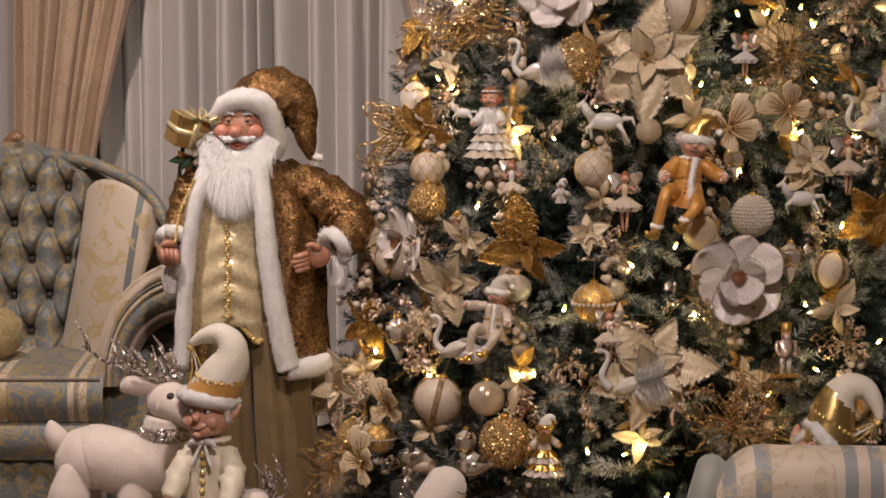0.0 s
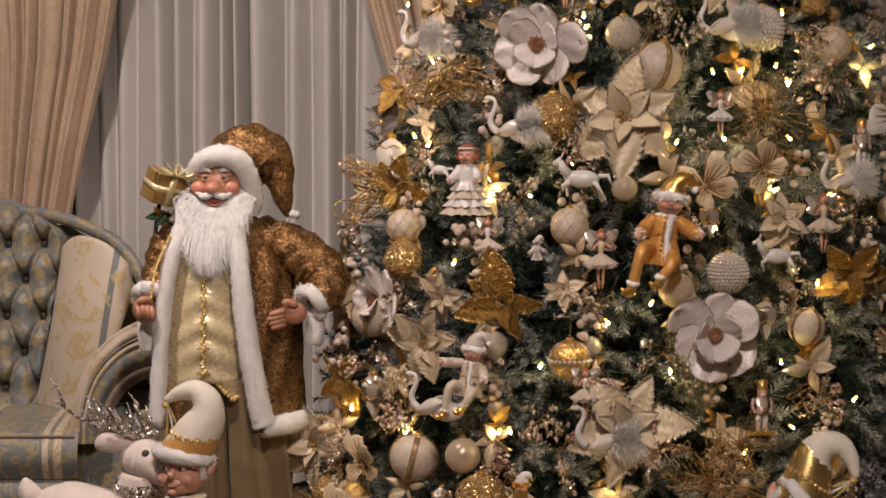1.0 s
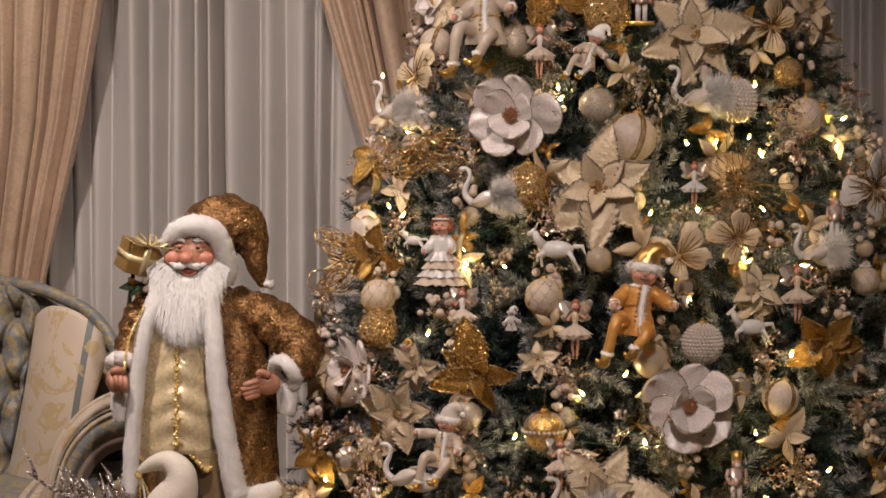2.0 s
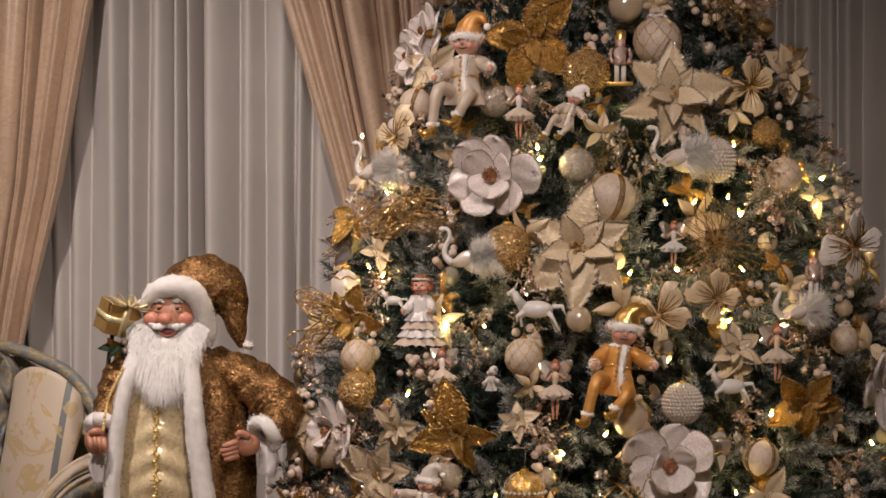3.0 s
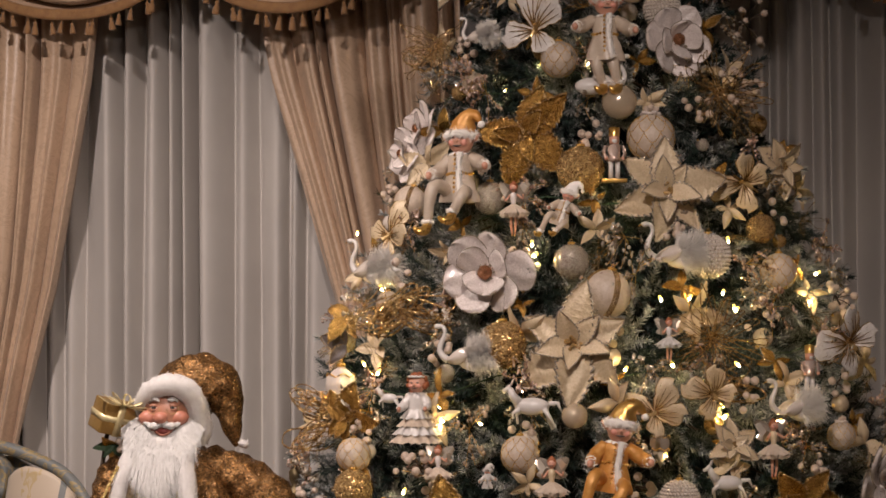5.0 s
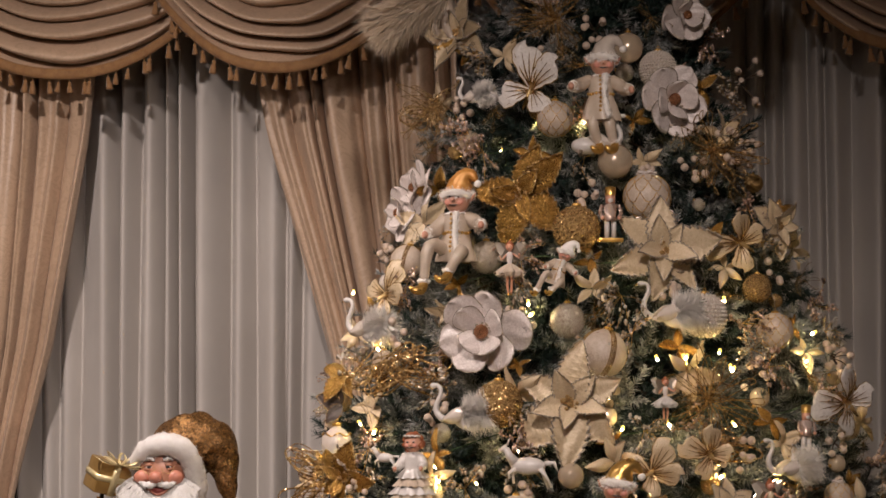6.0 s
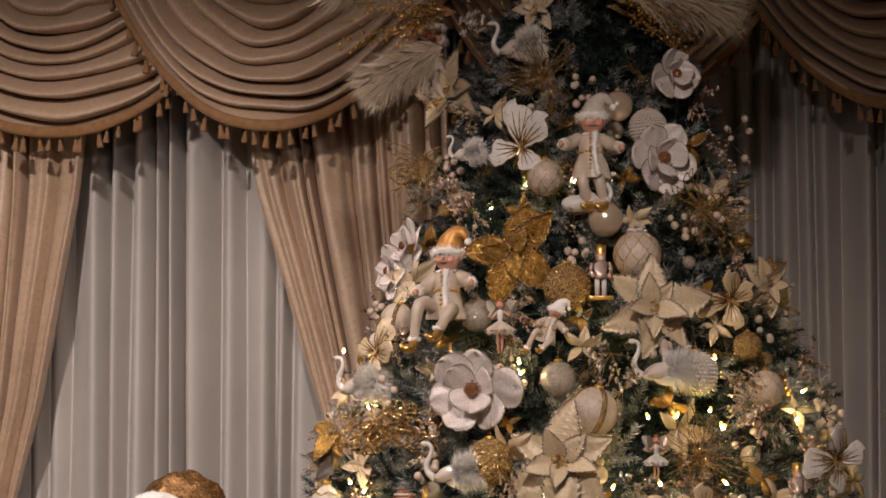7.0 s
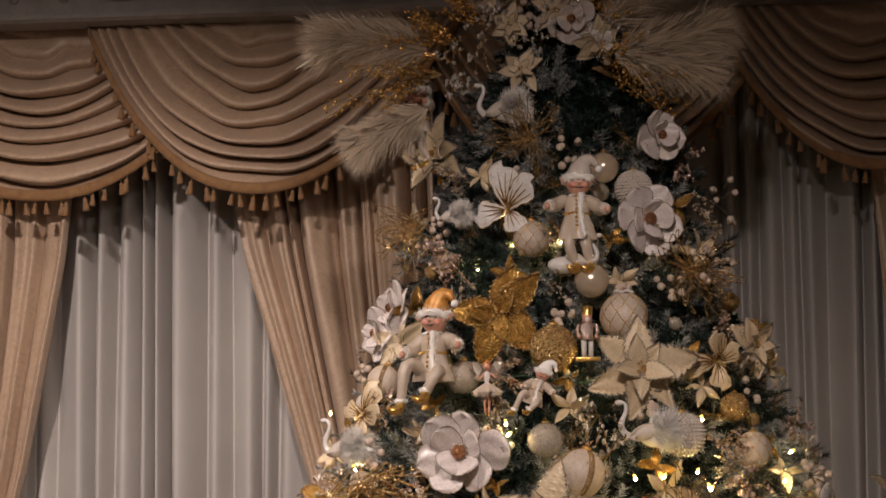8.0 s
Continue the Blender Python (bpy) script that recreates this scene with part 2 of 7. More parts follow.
def sheer(x0, x1, seed, label):
    th = thing("sheer_curtain", WALL, label, "curtain", "sheer curtains")

    def f(s, t):
        x = x0 + (x1 - x0) * s
        z = 0.03 + 2.97 * t
        lean = 0.014 * (1 - t) * math.sin(x * 9 + seed) + 0.004 * math.sin(5 * t + 23 * x)
        deep = 0.055 + 0.020 * math.sin(7 * x + 2.2 * t + seed) + 0.012 * math.sin(19 * x + seed)
        return (x + lean, -0.13 + deep * folds(x, seed, 0.092), z)
    sheet("cloth", f, 640, 24, M_SHEER, th)
    bm = bmesh.new()
    tube(bm, [(x0, -0.16, 3.0), (x1, -0.16, 3.0)], 0.012)
    part("rail", bm, M_CORNICE, th)
    return th


sheer(-1.5, 0.98, 0.4, "pale grey sheer curtain hanging in round pleats before the window")
sheer(1.02, 3.3, 1.7, "pale grey sheer curtain hanging in shade beside the tree")


def drape(edges, pleats, seed, label):
    """A heavy curtain between two edges, each a list of (height, place), drawn together toward the tie."""
    th = thing("drape", WALL, label, "curtain", "heavy drapes")
    ins, outs = edges

    def at(rows, z):
        return float(np.interp(z, [r[0] for r in rows], [r[1] for r in rows]))

    def f(s, t):
        z = 0.02 + 3.0 * t
        a, b = at(ins, z), at(outs, z)
        q = s + 0.035 * math.sin(s * 17 + seed) + 0.02 * math.sin(s * 31 + 2 * seed)
        ph = pleats * 1.15 * q + 0.16 * math.sin(z * 1.3 + seed) + 0.10 * math.sin(z * 3.1 + 5 * s)
        d = 1 - 2 * abs(math.sin(math.pi * ph)) ** 0.75
        deep = 0.052 * (0.72 + 0.36 * math.sin(11 * s + seed + z) + 0.18 * math.sin(29 * s + 1.7 * z))
        ripple = 0.006 * math.sin(2 * math.pi * ph * 2.3 + 2 * z)
        return (a + (b - a) * s, -0.29 + deep * d + ripple, z)
    sheet("cloth", f, 260, 60, M_DRAPE, th, thick=0.004)
    sheet("heading_tape", lambda s, t: Vector(f(s, 0.975 + 0.02 * t)) + Vector((0, 0.012, 0)), 120, 2, M_FRINGE, th, thick=0.003)
    sheet("hem", lambda s, t: Vector(f(s, 0.03 * t)) + Vector((0, -0.004, 0)), 200, 3, M_DRAPE, th, thick=0.003)
    return th


drape(([(0.0, -0.62), (0.75, -0.575), (0.95, -0.533), (1.13, -0.493), (1.49, -0.405), (2.2, -0.286), (3.0, -0.22)], [(0.0, -0.84), (1.0, -0.826), (1.5, -0.815), (3.0, -0.9)]), 5.5, 0.3,
      "beige damask drape swept aside from the window")
drape(([(0.0, 0.66), (1.0, 0.63), (1.245, 0.584), (1.38, 0.557), (2.19, 0.326), (2.31, 0.302), (3.0, 0.18)], [(0.0, 0.98), (1.0, 0.98), (1.5, 0.97), (3.0, 0.97)]), 7.5, 1.9,
      "beige damask drape in deep folds swept toward the tree")
drape(([(0.0, 2.5), (1.6, 2.46), (2.3, 2.41), (3.0, 2.36)], [(0.0, 2.95), (3.0, 2.95)]), 5.5, 2.9, "beige damask drape hanging at the far end of the window")


def tassel_mesh():
    bm = bmesh.new()
    tube(bm, [(0, 0, 0), (0, 0, -0.016)], 0.0016, 5)
    lathe(bm, [(0.0, -0.014), (0.006, -0.016), (0.0075, -0.021), (0.005, -0.026), (0.0075, -0.029), (0.012, -0.052), (0.010, -0.055), (0.0, -0.054)], 9)
    data = bpy.data.meshes.new("tassel")
    bm.to_mesh(data)
    bm.free()
    data.shade_smooth()
    return data


TASSEL = tassel_mesh()


def swag(p0, p1, drop, out, seed, label):
    """A draped valance between two points of the wall; drop: its depth at the middle; folds run as hanging arcs."""
    (x0, z0), (x1, z1) = p0, p1
    th = thing("swag_valance", WALL, label, "valance", "swag valances")

    wide = x1 - x0

    def f(s, v):
        """A point of the cloth: s along the hanging arc, v from the heading to the hem."""
        q = 2 * s - 1
        inset = 0.37 * (1 - v) ** 1.25 * wide
        x = x0 + inset + (wide - 2 * inset) * s
        z = z0 + (z1 - z0) * s - drop * v ** 0.92 * (1 - abs(q + 0.05 * math.sin(seed) * (1 - q * q)) ** 2.15)
        mid = math.sqrt(max(0.0, 1 - q * q))
        a = 8.6 * v ** 1.12 + 0.75 * noise.noise(Vector((q * 1.1, v * 2.2, seed * 3.1))) + 0.30 * noise.noise(Vector((q * 3.0, v * 4.5, seed)))
        k, t = math.floor(a), a - math.floor(a)
        size = 0.62 + 0.45 * math.sin(k * 2.4 + seed * 2) ** 2
        h = math.sin(math.pi * t ** 1.35) ** 0.85 * size
        gain = min(1.0, 0.12 + 2.4 * v) * (0.014 + 0.074 * mid)
        return (x, -out - 0.075 * mid * (0.2 + 0.8 * v) - gain * h, z - 0.026 * h * mid * min(1, 2 * v))
    sheet("cloth", f, 120, 170, M_DRAPE, th, thick=0.004)

    def band(s, t):
        x, y, z = f(s, 1.0)
        return (x, y - 0.006 - 0.004 * math.sin(math.pi * t), z + 0.012 - 0.036 * t)
    sheet("braid", band, 120, 4, M_FRINGE, th, "brown braid along the hem", thick=0.006)
    n = max(8, int(abs(x1 - x0) * 25))
    for k in range(n):
        s = (k + 0.5 + 0.25 * math.sin(k * 3.7 + seed)) / n
        x, y, z = f(s, 1.0)
        t = obj("tassel", TASSEL, M_FRINGE, th)
        t.matrix_basis = Matrix.Translation((x, y - 0.004, z - 0.02)) @ Matrix.Rotation(0.16 * math.sin(k * 2.3), 4, "Y") @ Matrix.Scale(1 + 0.12 * math.sin(k * 5.1), 4)
    return th



swag((-1.05, 2.97), (0.40, 2.97), 0.565, 0.33, 0.0, "beige satin swag valance with brown tassel fringe under the cornice")
swag((-0.185, 2.97), (1.08, 2.97), 0.565, 0.40, 1.3, "beige satin swag valance with brown tassel fringe, overlapping its neighbours")
swag((0.88, 2.97), (2.14, 2.97), 0.55, 0.33, 2.1, "beige satin swag valance in shade behind the tree")
swag((1.87, 2.97), (2.95, 2.97), 0.53, 0.40, 3.4, "shaded beige satin swag valance with tassel fringe")

# ---------------------------------------------------------------- the tree
TREE = Vector((0.64, 6.2, 0))
SHAPE = [(0.05, 1.0), (0.6, 0.93), (1.0, 0.85), (1.5, 0.675), (2.0, 0.475), (2.68, 0.20), (3.06, 0.03)]


def girth(z):
    return float(np.interp(z, [r[0] for r in SHAPE], [r[1] for r in SHAPE]))


def needle_mat():
    m, nt, b = node_mat("frosted_needles")
    at = nt.nodes.new("ShaderNodeAttribute")
    at.attribute_name = "frost"
    geo = nt.nodes.new("ShaderNodeNewGeometry")
    green = ramp(nt, geo.outputs["Random Per Island"], [(0.0, (0.007, 0.017, 0.014)), (0.6, (0.012, 0.027, 0.022)), (1.0, (0.024, 0.042, 0.028))])
    mix = nt.nodes.new("ShaderNodeMix")
    mix.data_type = "RGBA"
    nt.links.new(at.outputs["Fac"], mix.inputs["Factor"])
    nt.links.new(green, mix.inputs["A"])
    mix.inputs["B"].default_value = (0.66, 0.66, 0.64, 1)
    nt.links.new(mix.outputs["Result"], b.inputs["Base Color"])
    b.inputs["Roughness"].default_value = 0.55
    b.inputs["Specular IOR Level"].default_value = 0.35
    return m


M_NEEDLE = needle_mat()
M_BARK = mat("branch_bark", (0.05, 0.035, 0.02), (0.09, 0.06, 0.04), 30, 0.9, bump=0.8)


def sprig_shape(seed, twigs, needles):
    """Needles set round a stem and its side twigs, along +z, one unit long."""
    r = np.random.default_rng(seed)
    base, tip, side, frost = [], [], [], []
    stems = [(np.zeros(3), np.array([0, 0, 1.0]), 1.0)]
    for k in range(twigs):
        a = 2 * np.pi * k / twigs + r.uniform(-0.5, 0.5)
        d = np.array([np.cos(a) * 0.75, np.sin(a) * 0.75, 0.72])
        stems.append((np.array([0, 0, r.uniform(0.15, 0.45)]), d / np.linalg.norm(d), r.uniform(0.4, 0.6)))
    for o, d, length in stems:
        u = np.cross(d, [0.3, 0.9, 0.2])
        u /= np.linalg.norm(u)
        v = np.cross(d, u)
        n = int(needles * length)
        for i in range(n):
            t = (i + r.random()) / n
            a = i * 2.4 + r.uniform(-0.4, 0.4)
            out = u * np.cos(a) + v * np.sin(a)
            lift = 0.7 + 0.7 * t ** 3
            nd = out + d * lift + r.normal(0, 0.12, 3)
            nd /= np.linalg.norm(nd)
            p = o + d * length * t
            ln = r.uniform(0.14, 0.21) * (1.0 - 0.25 * t)
            base.append(p)
            tip.append(p + nd * ln)
            w = np.cross(nd, r.normal(0, 1, 3))
            side.append(w / np.linalg.norm(w))
            frost.append(r.random())
    return np.array(base), np.array(tip), np.array(side), np.array(frost)


def needles_of(name, places, parent, label, width=0.0022, count=124):
    """Joins many sprigs into one mesh; places: (position, direction, length, frost)."""
    shapes = [sprig_shape(k, 2 + k % 3, count) for k in range(7)]
    r = np.random.default_rng(3)
    vs, fr = [], []
    for k, (p, d, length, frost) in enumerate(places):
        b, t, w, f = shapes[k % 7]
        d = np.array(d) / np.linalg.norm(d)
        u = np.cross(d, r.normal(0, 1, 3))
        u /= np.linalg.norm(u)
        rot = np.stack([u, np.cross(d, u), d], 1) * length
        b2, t2 = b @ rot.T + p, t @ rot.T + p
        w2 = (w @ rot.T) / length * width
        vs.append(np.stack([b2 - w2, t2, b2 + w2], 1).reshape(-1, 3))
        whole = np.clip(frost * 1.6 - f * 1.0, 0, 1)
        fr.append(np.stack([whole * 0.3, whole, whole * 0.3], 1).reshape(-1))
    v = np.concatenate(vs)
    fr = np.concatenate(fr)
    n = len(v) // 3
    data = bpy.data.meshes.new(name)
    data.vertices.add(3 * n)
    data.vertices.foreach_set("co", v.astype(np.float32).ravel())
    data.loops.add(3 * n)
    data.loops.foreach_set("vertex_index", np.arange(3 * n, dtype=np.int32))
    data.polygons.add(n)
    data.polygons.foreach_set("loop_start", np.arange(0, 3 * n, 3, dtype=np.int32))
    data.update(calc_edges=True)
    a = data.attributes.new("frost", "FLOAT", "POINT")
    a.data.foreach_set("value", fr.astype(np.float32))
    ob = obj(name, data, M_NEEDLE, parent, label)
    return tagged(ob, kind="stuff")


def christmas_tree():
    th = thing("christmas_tree", Matrix.Translation(TREE), "tall artificial fir with frosted needles, crowded with ornaments", "christmas tree")
    bm = bmesh.new()
    tube(bm, [(0, 0, 0.0), (0.01, 0, 1.0), (0, 0.01, 2.0), (0, 0, 3.05)], [0.05, 0.045, 0.03, 0.01], 10)
    part("trunk", bm, M_BARK, th)
    r = np.random.default_rng(11)
    outer, inner = [], []
    bm = bmesh.new()
    z, tier = 0.16, 0
    while z < 3.02:
        g = girth(z)
        n = max(6, int(2 * math.pi * g / 0.135))
        for k in range(n):
            a = 2 * math.pi * (k + 0.5 * (tier % 2)) / n + r.uniform(-0.25, 0.25) / max(n, 1) * 4
            front = math.sin(a) < 0.35
            if not front and r.random() < 0.45:
                continue
            reach = g * r.choice([r.uniform(0.66, 0.94), r.uniform(0.90, 0.98)]) - 0.095
            zz = z + r.uniform(-0.05, 0.05)
            out = np.array([math.cos(a), math.sin(a), 0.0])
            end = out * reach + np.array([0, 0, zz])
            root = out * 0.03 + np.array([0, 0, zz + 0.10 * g + 0.02])
            tube(bm, [root, (root + end) / 2 + np.array([0, 0, 0.02]), end], [0.006, 0.005, 0.003], 4, caps=False)
            for q in range(3):
                d = out + r.normal(0, 0.42, 3) + np.array([0, 0, r.uniform(-0.25, 0.35)])
                p = end - out * r.uniform(0.0, 0.07) + r.normal(0, 0.022, 3)
                outer.append((p, d, r.uniform(0.11, 0.20), r.choice([r.uniform(0.0, 0.12), r.uniform(0.2, 0.5), r.uniform(0.6, 1.0), r.uniform(0.7, 1.0)])))
            for q in range(3):
                t = r.uniform(0.45, 0.9)
                d = out * 0.7 + r.normal(0, 0.6, 3)
                inner.append((root + (end - root) * t + r.normal(0, 0.02, 3), d, r.uniform(0.12, 0.19), 0.0))
        z += 0.085
        tier += 1
    tagged(part("branchwork", bm, M_BARK, th), kind="stuff")
    for q in range(60):
        outer.append((np.array([r.normal(0, 0.02), r.normal(0, 0.02), r.uniform(2.85, 3.1)]), r.normal(0, 0.6, 3) + np.array([0, 0, 0.9]), 0.13, 0.4))
    needles_of("needles", outer, th, "blue-green needles with white frosted tips", 0.0019, 140)
    needles_of("inner_needles", inner, th, "dark green needles deep in the tree", 0.0034, 66)
    bm = bmesh.new()
    lathe(bm, [(0.0, 0.0), (0.26, 0.0), (0.26, 0.02), (0.06, 0.05), (0.055, 0.2), (0, 0.2)], 20)
    part("stand", bm, M_BARK, th)
    return th


christmas_tree()

# ---------------------------------------------------------------- ornament materials
M_CREAM = mat("cream_satin", (0.47, 0.38, 0.29), (0.58, 0.48, 0.38), 25, 0.35, bump=0.1, grain=250, coat=0.3, vary=0.08)
M_CRACK = mat("crackled_cream", (0.48, 0.385, 0.295), (0.60, 0.50, 0.40), 4.5, 0.36, bump=0.45, grain=13, coat=0.15, vary=0.08)
M_PEARL = mat("pearl", (0.52, 0.45, 0.38), (0.64, 0.57, 0.50), 30, 0.2, bump=0.02, coat=0.6)
M_PETAL = mat("pearly_petal", (0.56, 0.48, 0.44), (0.78, 0.71, 0.67), 22, 0.24, bump=0.12, grain=140, sheen=0.2, coat=0.35, vary=0.07)
M_CHAMP = mat("champagne_silk", (0.50, 0.385, 0.235), (0.66, 0.53, 0.355), 28, 0.36, metal=0.08, bump=0.15, grain=240, vary=0.1)
M_GOLD = mat("gold_foil", (0.62, 0.36, 0.09), (0.78, 0.50, 0.16), 20, 0.28, metal=0.9, bump=0.25, grain=90)
M_GOLDLEAF = glitter("gold_glitter_leaf", (0.17, 0.08, 0.012), (0.78, 0.46, 0.115), 95, 0.22, 1.1, 0.7)
M_GLIT = glitter("gold_glitter", (0.32, 0.165, 0.05), (1.0, 0.72, 0.34), 24, 0.18, 1.7, 0.7)
M_GLITPALE = glitter("champagne_glitter", (0.42, 0.34, 0.25), (1.0, 0.92, 0.80), 40, 0.2, 1.7)
M_COPPER = glitter("copper_glitter", (0.50, 0.33, 0.25), (0.95, 0.76, 0.66), 45, 0.22, 1.2)
M_CENTRE = glitter("copper_centre", (0.16, 0.06, 0.025), (0.75, 0.38, 0.20), 18, 0.22, 1.5, 0.8)
M_WHITE = mat("white_porcelain", (0.56, 0.52, 0.48), (0.70, 0.66, 0.62), 20, 0.3, bump=0.05, coat=0.4)
M_FEATHER = mat("white_feather", (0.80, 0.75, 0.69), (0.90, 0.86, 0.80), 40, 0.9, bump=0.0, sheen=0.5)
M_PAMPAS = mat("pampas_plume", (0.66, 0.53, 0.38), (0.80, 0.67, 0.51), 40, 0.9, bump=0.0, sheen=0.3)
M_SKIN = mat("painted_skin", (0.55, 0.27, 0.18), (0.66, 0.36, 0.25), 14, 0.4, bump=0.05)
M_CHEEK = mat("painted_cheek", (0.62, 0.25, 0.18), (0.70, 0.32, 0.24), 14, 0.35, bump=0.03, coat=0.2)
M_HAIR = mat("red_hair", (0.22, 0.06, 0.02), (0.34, 0.11, 0.04), 60, 0.6, bump=0.5)
M_DARKLEAF = mat("dark_leaf", (0.07, 0.055, 0.05), (0.12, 0.10, 0.09), 20, 0.4, bump=0.3)
M_BERRY = mat("sugared_berry", (0.55, 0.42, 0.33), (0.68, 0.56, 0.46), 60, 0.5, bump=0.5, grain=700)
M_CLEAR = mat("champagne_glass", (0.80, 0.62, 0.42), (0.9, 0.76, 0.58), 20, 0.08, metal=0.25, bump=0.05, trans=0.5, coat=0.5)
M_ORANGE = mat("amber_brocade", (0.50, 0.21, 0.04), (0.66, 0.34, 0.09), 40, 0.4, metal=0.2, bump=0.3)
M_TULLE = mat("pale_tulle", (0.45, 0.35, 0.26), (0.60, 0.49, 0.38), 50, 0.7, bump=0.4, grain=300, sheen=0.4)
M_CABLE = mat("green_cable", (0.02, 0.05, 0.02), (0.03, 0.07, 0.03), 20, 0.6)
M_BULB = glow("led_bulb", (1.0, 0.76, 0.34), 420.0)
M_HALO_SLEEVE = glow("led_halo_sleeve", (1.0, 0.66, 0.13), 3.2)

# ---------------------------------------------------------------- ornament shapes


def facing(x, y, z, lean=0.0, out=0.6, nod=0.0):
    """A pose on the tree's skin whose -y looks outward, leaning in its own plane."""
    a = math.atan2(x - TREE.x, -(y - TREE.y))
    return Matrix.Translation((x, y, z)) @ Matrix.Rotation(a * out, 4, "Z") @ Matrix.Rotation(radians(nod), 4, "X") @ Matrix.Rotation(radians(lean), 4, "Y")


def shared(name, build):
    bm = bmesh.new()
    build(bm)
    data = bpy.data.meshes.new(name)
    bm.to_mesh(data)
    bm.free()
    data.shade_smooth()
    return data


BALL = shared("ball", lambda bm: bmesh.ops.create_uvsphere(bm, u_segments=32, v_segments=20, radius=1))
BEAD = shared("bead", lambda bm: bmesh.ops.create_icosphere(bm, subdivisions=2, radius=1))


def rough_ball(bm):
    bmesh.ops.create_icosphere(bm, subdivisions=5, radius=1)
    for v in bm.verts:
        v.co *= 1 + 0.05 * noise.noise(v.co * 9) + 0.075 * noise.noise(v.co * 21)


ROUGH = shared("rough_ball", rough_ball)


def cap_shape(bm):
    lathe(bm, [(0, 0.93), (0.20, 0.95), (0.20, 1.08), (0.16, 1.10), (0, 1.11)], 14)
    tube(bm, [(0.07 * math.sin(a), 0, 1.16 + 0.07 * math.cos(a)) for a in [i * math.pi / 6 for i in range(13)]], 0.016, 5, caps=False)


CAP = shared("cap", cap_shape)


def hanger_shape(bm):
    tube(bm, [(0, 0, 1.2), (0.04, 0.1, 1.7), (0.02, 0.35, 2.1)], 0.012, 4)


HANGER = shared("hanger", hanger_shape)


def net_shape(bm):
    """Scalloped gold lines over a sphere, staggered row by row."""
    for row in range(5):
        lat0 = 1.05 - 0.46 * row
        n = 9
        for k in range(n):
            pts = []
            for i in range(7):
                s = i / 6
                lon = 2 * math.pi * (k + s + 0.5 * (row % 2)) / n
                lat = lat0 - 0.42 * math.sin(math.pi * s)
                pts.append((1.01 * math.cos(lat) * math.cos(lon), 1.01 * math.cos(lat) * math.sin(lon), 1.01 * math.sin(lat)))
            tube(bm, pts, 0.016, 4, caps=False)


NET = shared("gold_net", net_shape)


def bands_shape(bm):
    for k in range(4):
        lon = k * math.pi / 2 + 0.35
        for j in range(44):
            lat = -1.25 + 2.5 * j / 43 + 0.012 * math.sin(7 * j)
            for q in (-0.10, -0.035 + 0.02 * math.sin(3 * j), 0.035, 0.10):
                lo = lon + q / max(math.cos(lat), 0.3)
                ball(bm, (1.02 * math.cos(lat) * math.cos(lo), 1.02 * math.cos(lat) * math.sin(lo), 1.01 * math.sin(lat)), 0.026 + 0.012 * math.sin(5 * j + 30 * q) ** 2, 5, 4)


BANDS = shared("glitter_bands", bands_shape)


def pearls_shape(bm):
    for j in range(15):
        lat = -1.3 + 2.6 * j / 14
        n = max(5, int(2 * math.pi * math.cos(lat) / 0.19))
        for k in range(n):
            a = 2 * math.pi * k / n
            ball(bm, (0.95 * math.cos(lat) * math.cos(a), 0.95 * math.cos(lat) * math.sin(a), 0.95 * math.sin(lat)), 0.098, 7, 5)


PEARLS = shared("pearls", pearls_shape)


def crown_shape(bm):
    """Frilled collar with three berries on top of a bauble."""
    for k in range(9):
        a = 2 * math.pi * k / 9
        ball(bm, (0.32 * math.cos(a), 0.32 * math.sin(a), 0.98 + 0.05 * (k % 2)), 0.16, 7, 5, (1, 1, 0.5))


CROWN = shared("frill", crown_shape)


def scaled(name, data, material, parent, r, label=""):
    ob = obj(name, data, None, parent, label)
    if not data.materials:
        data.materials.append(material)
    ob.material_slots[0].link = "OBJECT"
    ob.material_slots[0].material = material
    ob.scale = (r, r, r)
    return ob


def bauble(m, r, style, label):
    th = thing("bauble", m, label, "bauble", "baubles on the tree")
    body = {"net": M_CRACK, "band": M_CRACK, "pearl": M_CREAM, "glitter": M_GLIT, "glass": M_CLEAR, "frost": M_GLITPALE, "satin": M_PEARL, "filigree": M_GOLD, "crown": M_CRACK}[style]
    scaled("ball", ROUGH if style == "glitter" else BALL, body, th, r * (0.93 if style == "pearl" else 1))
    if style in ("net", "crown"):
        scaled("net", NET, M_GOLD, th, r, "fine gold net over the ball")
    if style == "band":
        scaled("glitter_band", BANDS, M_GLIT, th, r, "gold glitter bands down the sides")
    if style == "filigree":
        scaled("net", NET, M_PEARL, th, r, "raised pale scrollwork")
        bm = bmesh.new()
        for k in range(26):
            a = 2 * math.pi * k / 26
            ball(bm, (r * 1.03 * math.cos(a), r * 1.03 * math.sin(a), 0), r * 0.09, 7, 5)
        part("pearl_belt", bm, M_PEARL, th, "belt of small pearls")
    if style == "pearl":
        scaled("pearl_cover", PEARLS, M_PEARL, th, r, "rows of small pearls")
    if style == "crown":
        scaled("frill", CROWN, M_PETAL, th, r, "frilled collar")
        for k in range(3):
            b = scaled("berry", BEAD, M_BERRY, th, r * 0.13)
            b.location = (r * (0.2 * k - 0.2), -r * 0.1, r * (1.18 + 0.06 * (k % 2)))
    else:
        scaled("cap", CAP, M_GOLD, th, r, "gold cap")
    scaled("hanger", HANGER, M_GLITPALE, th, r)
    return th


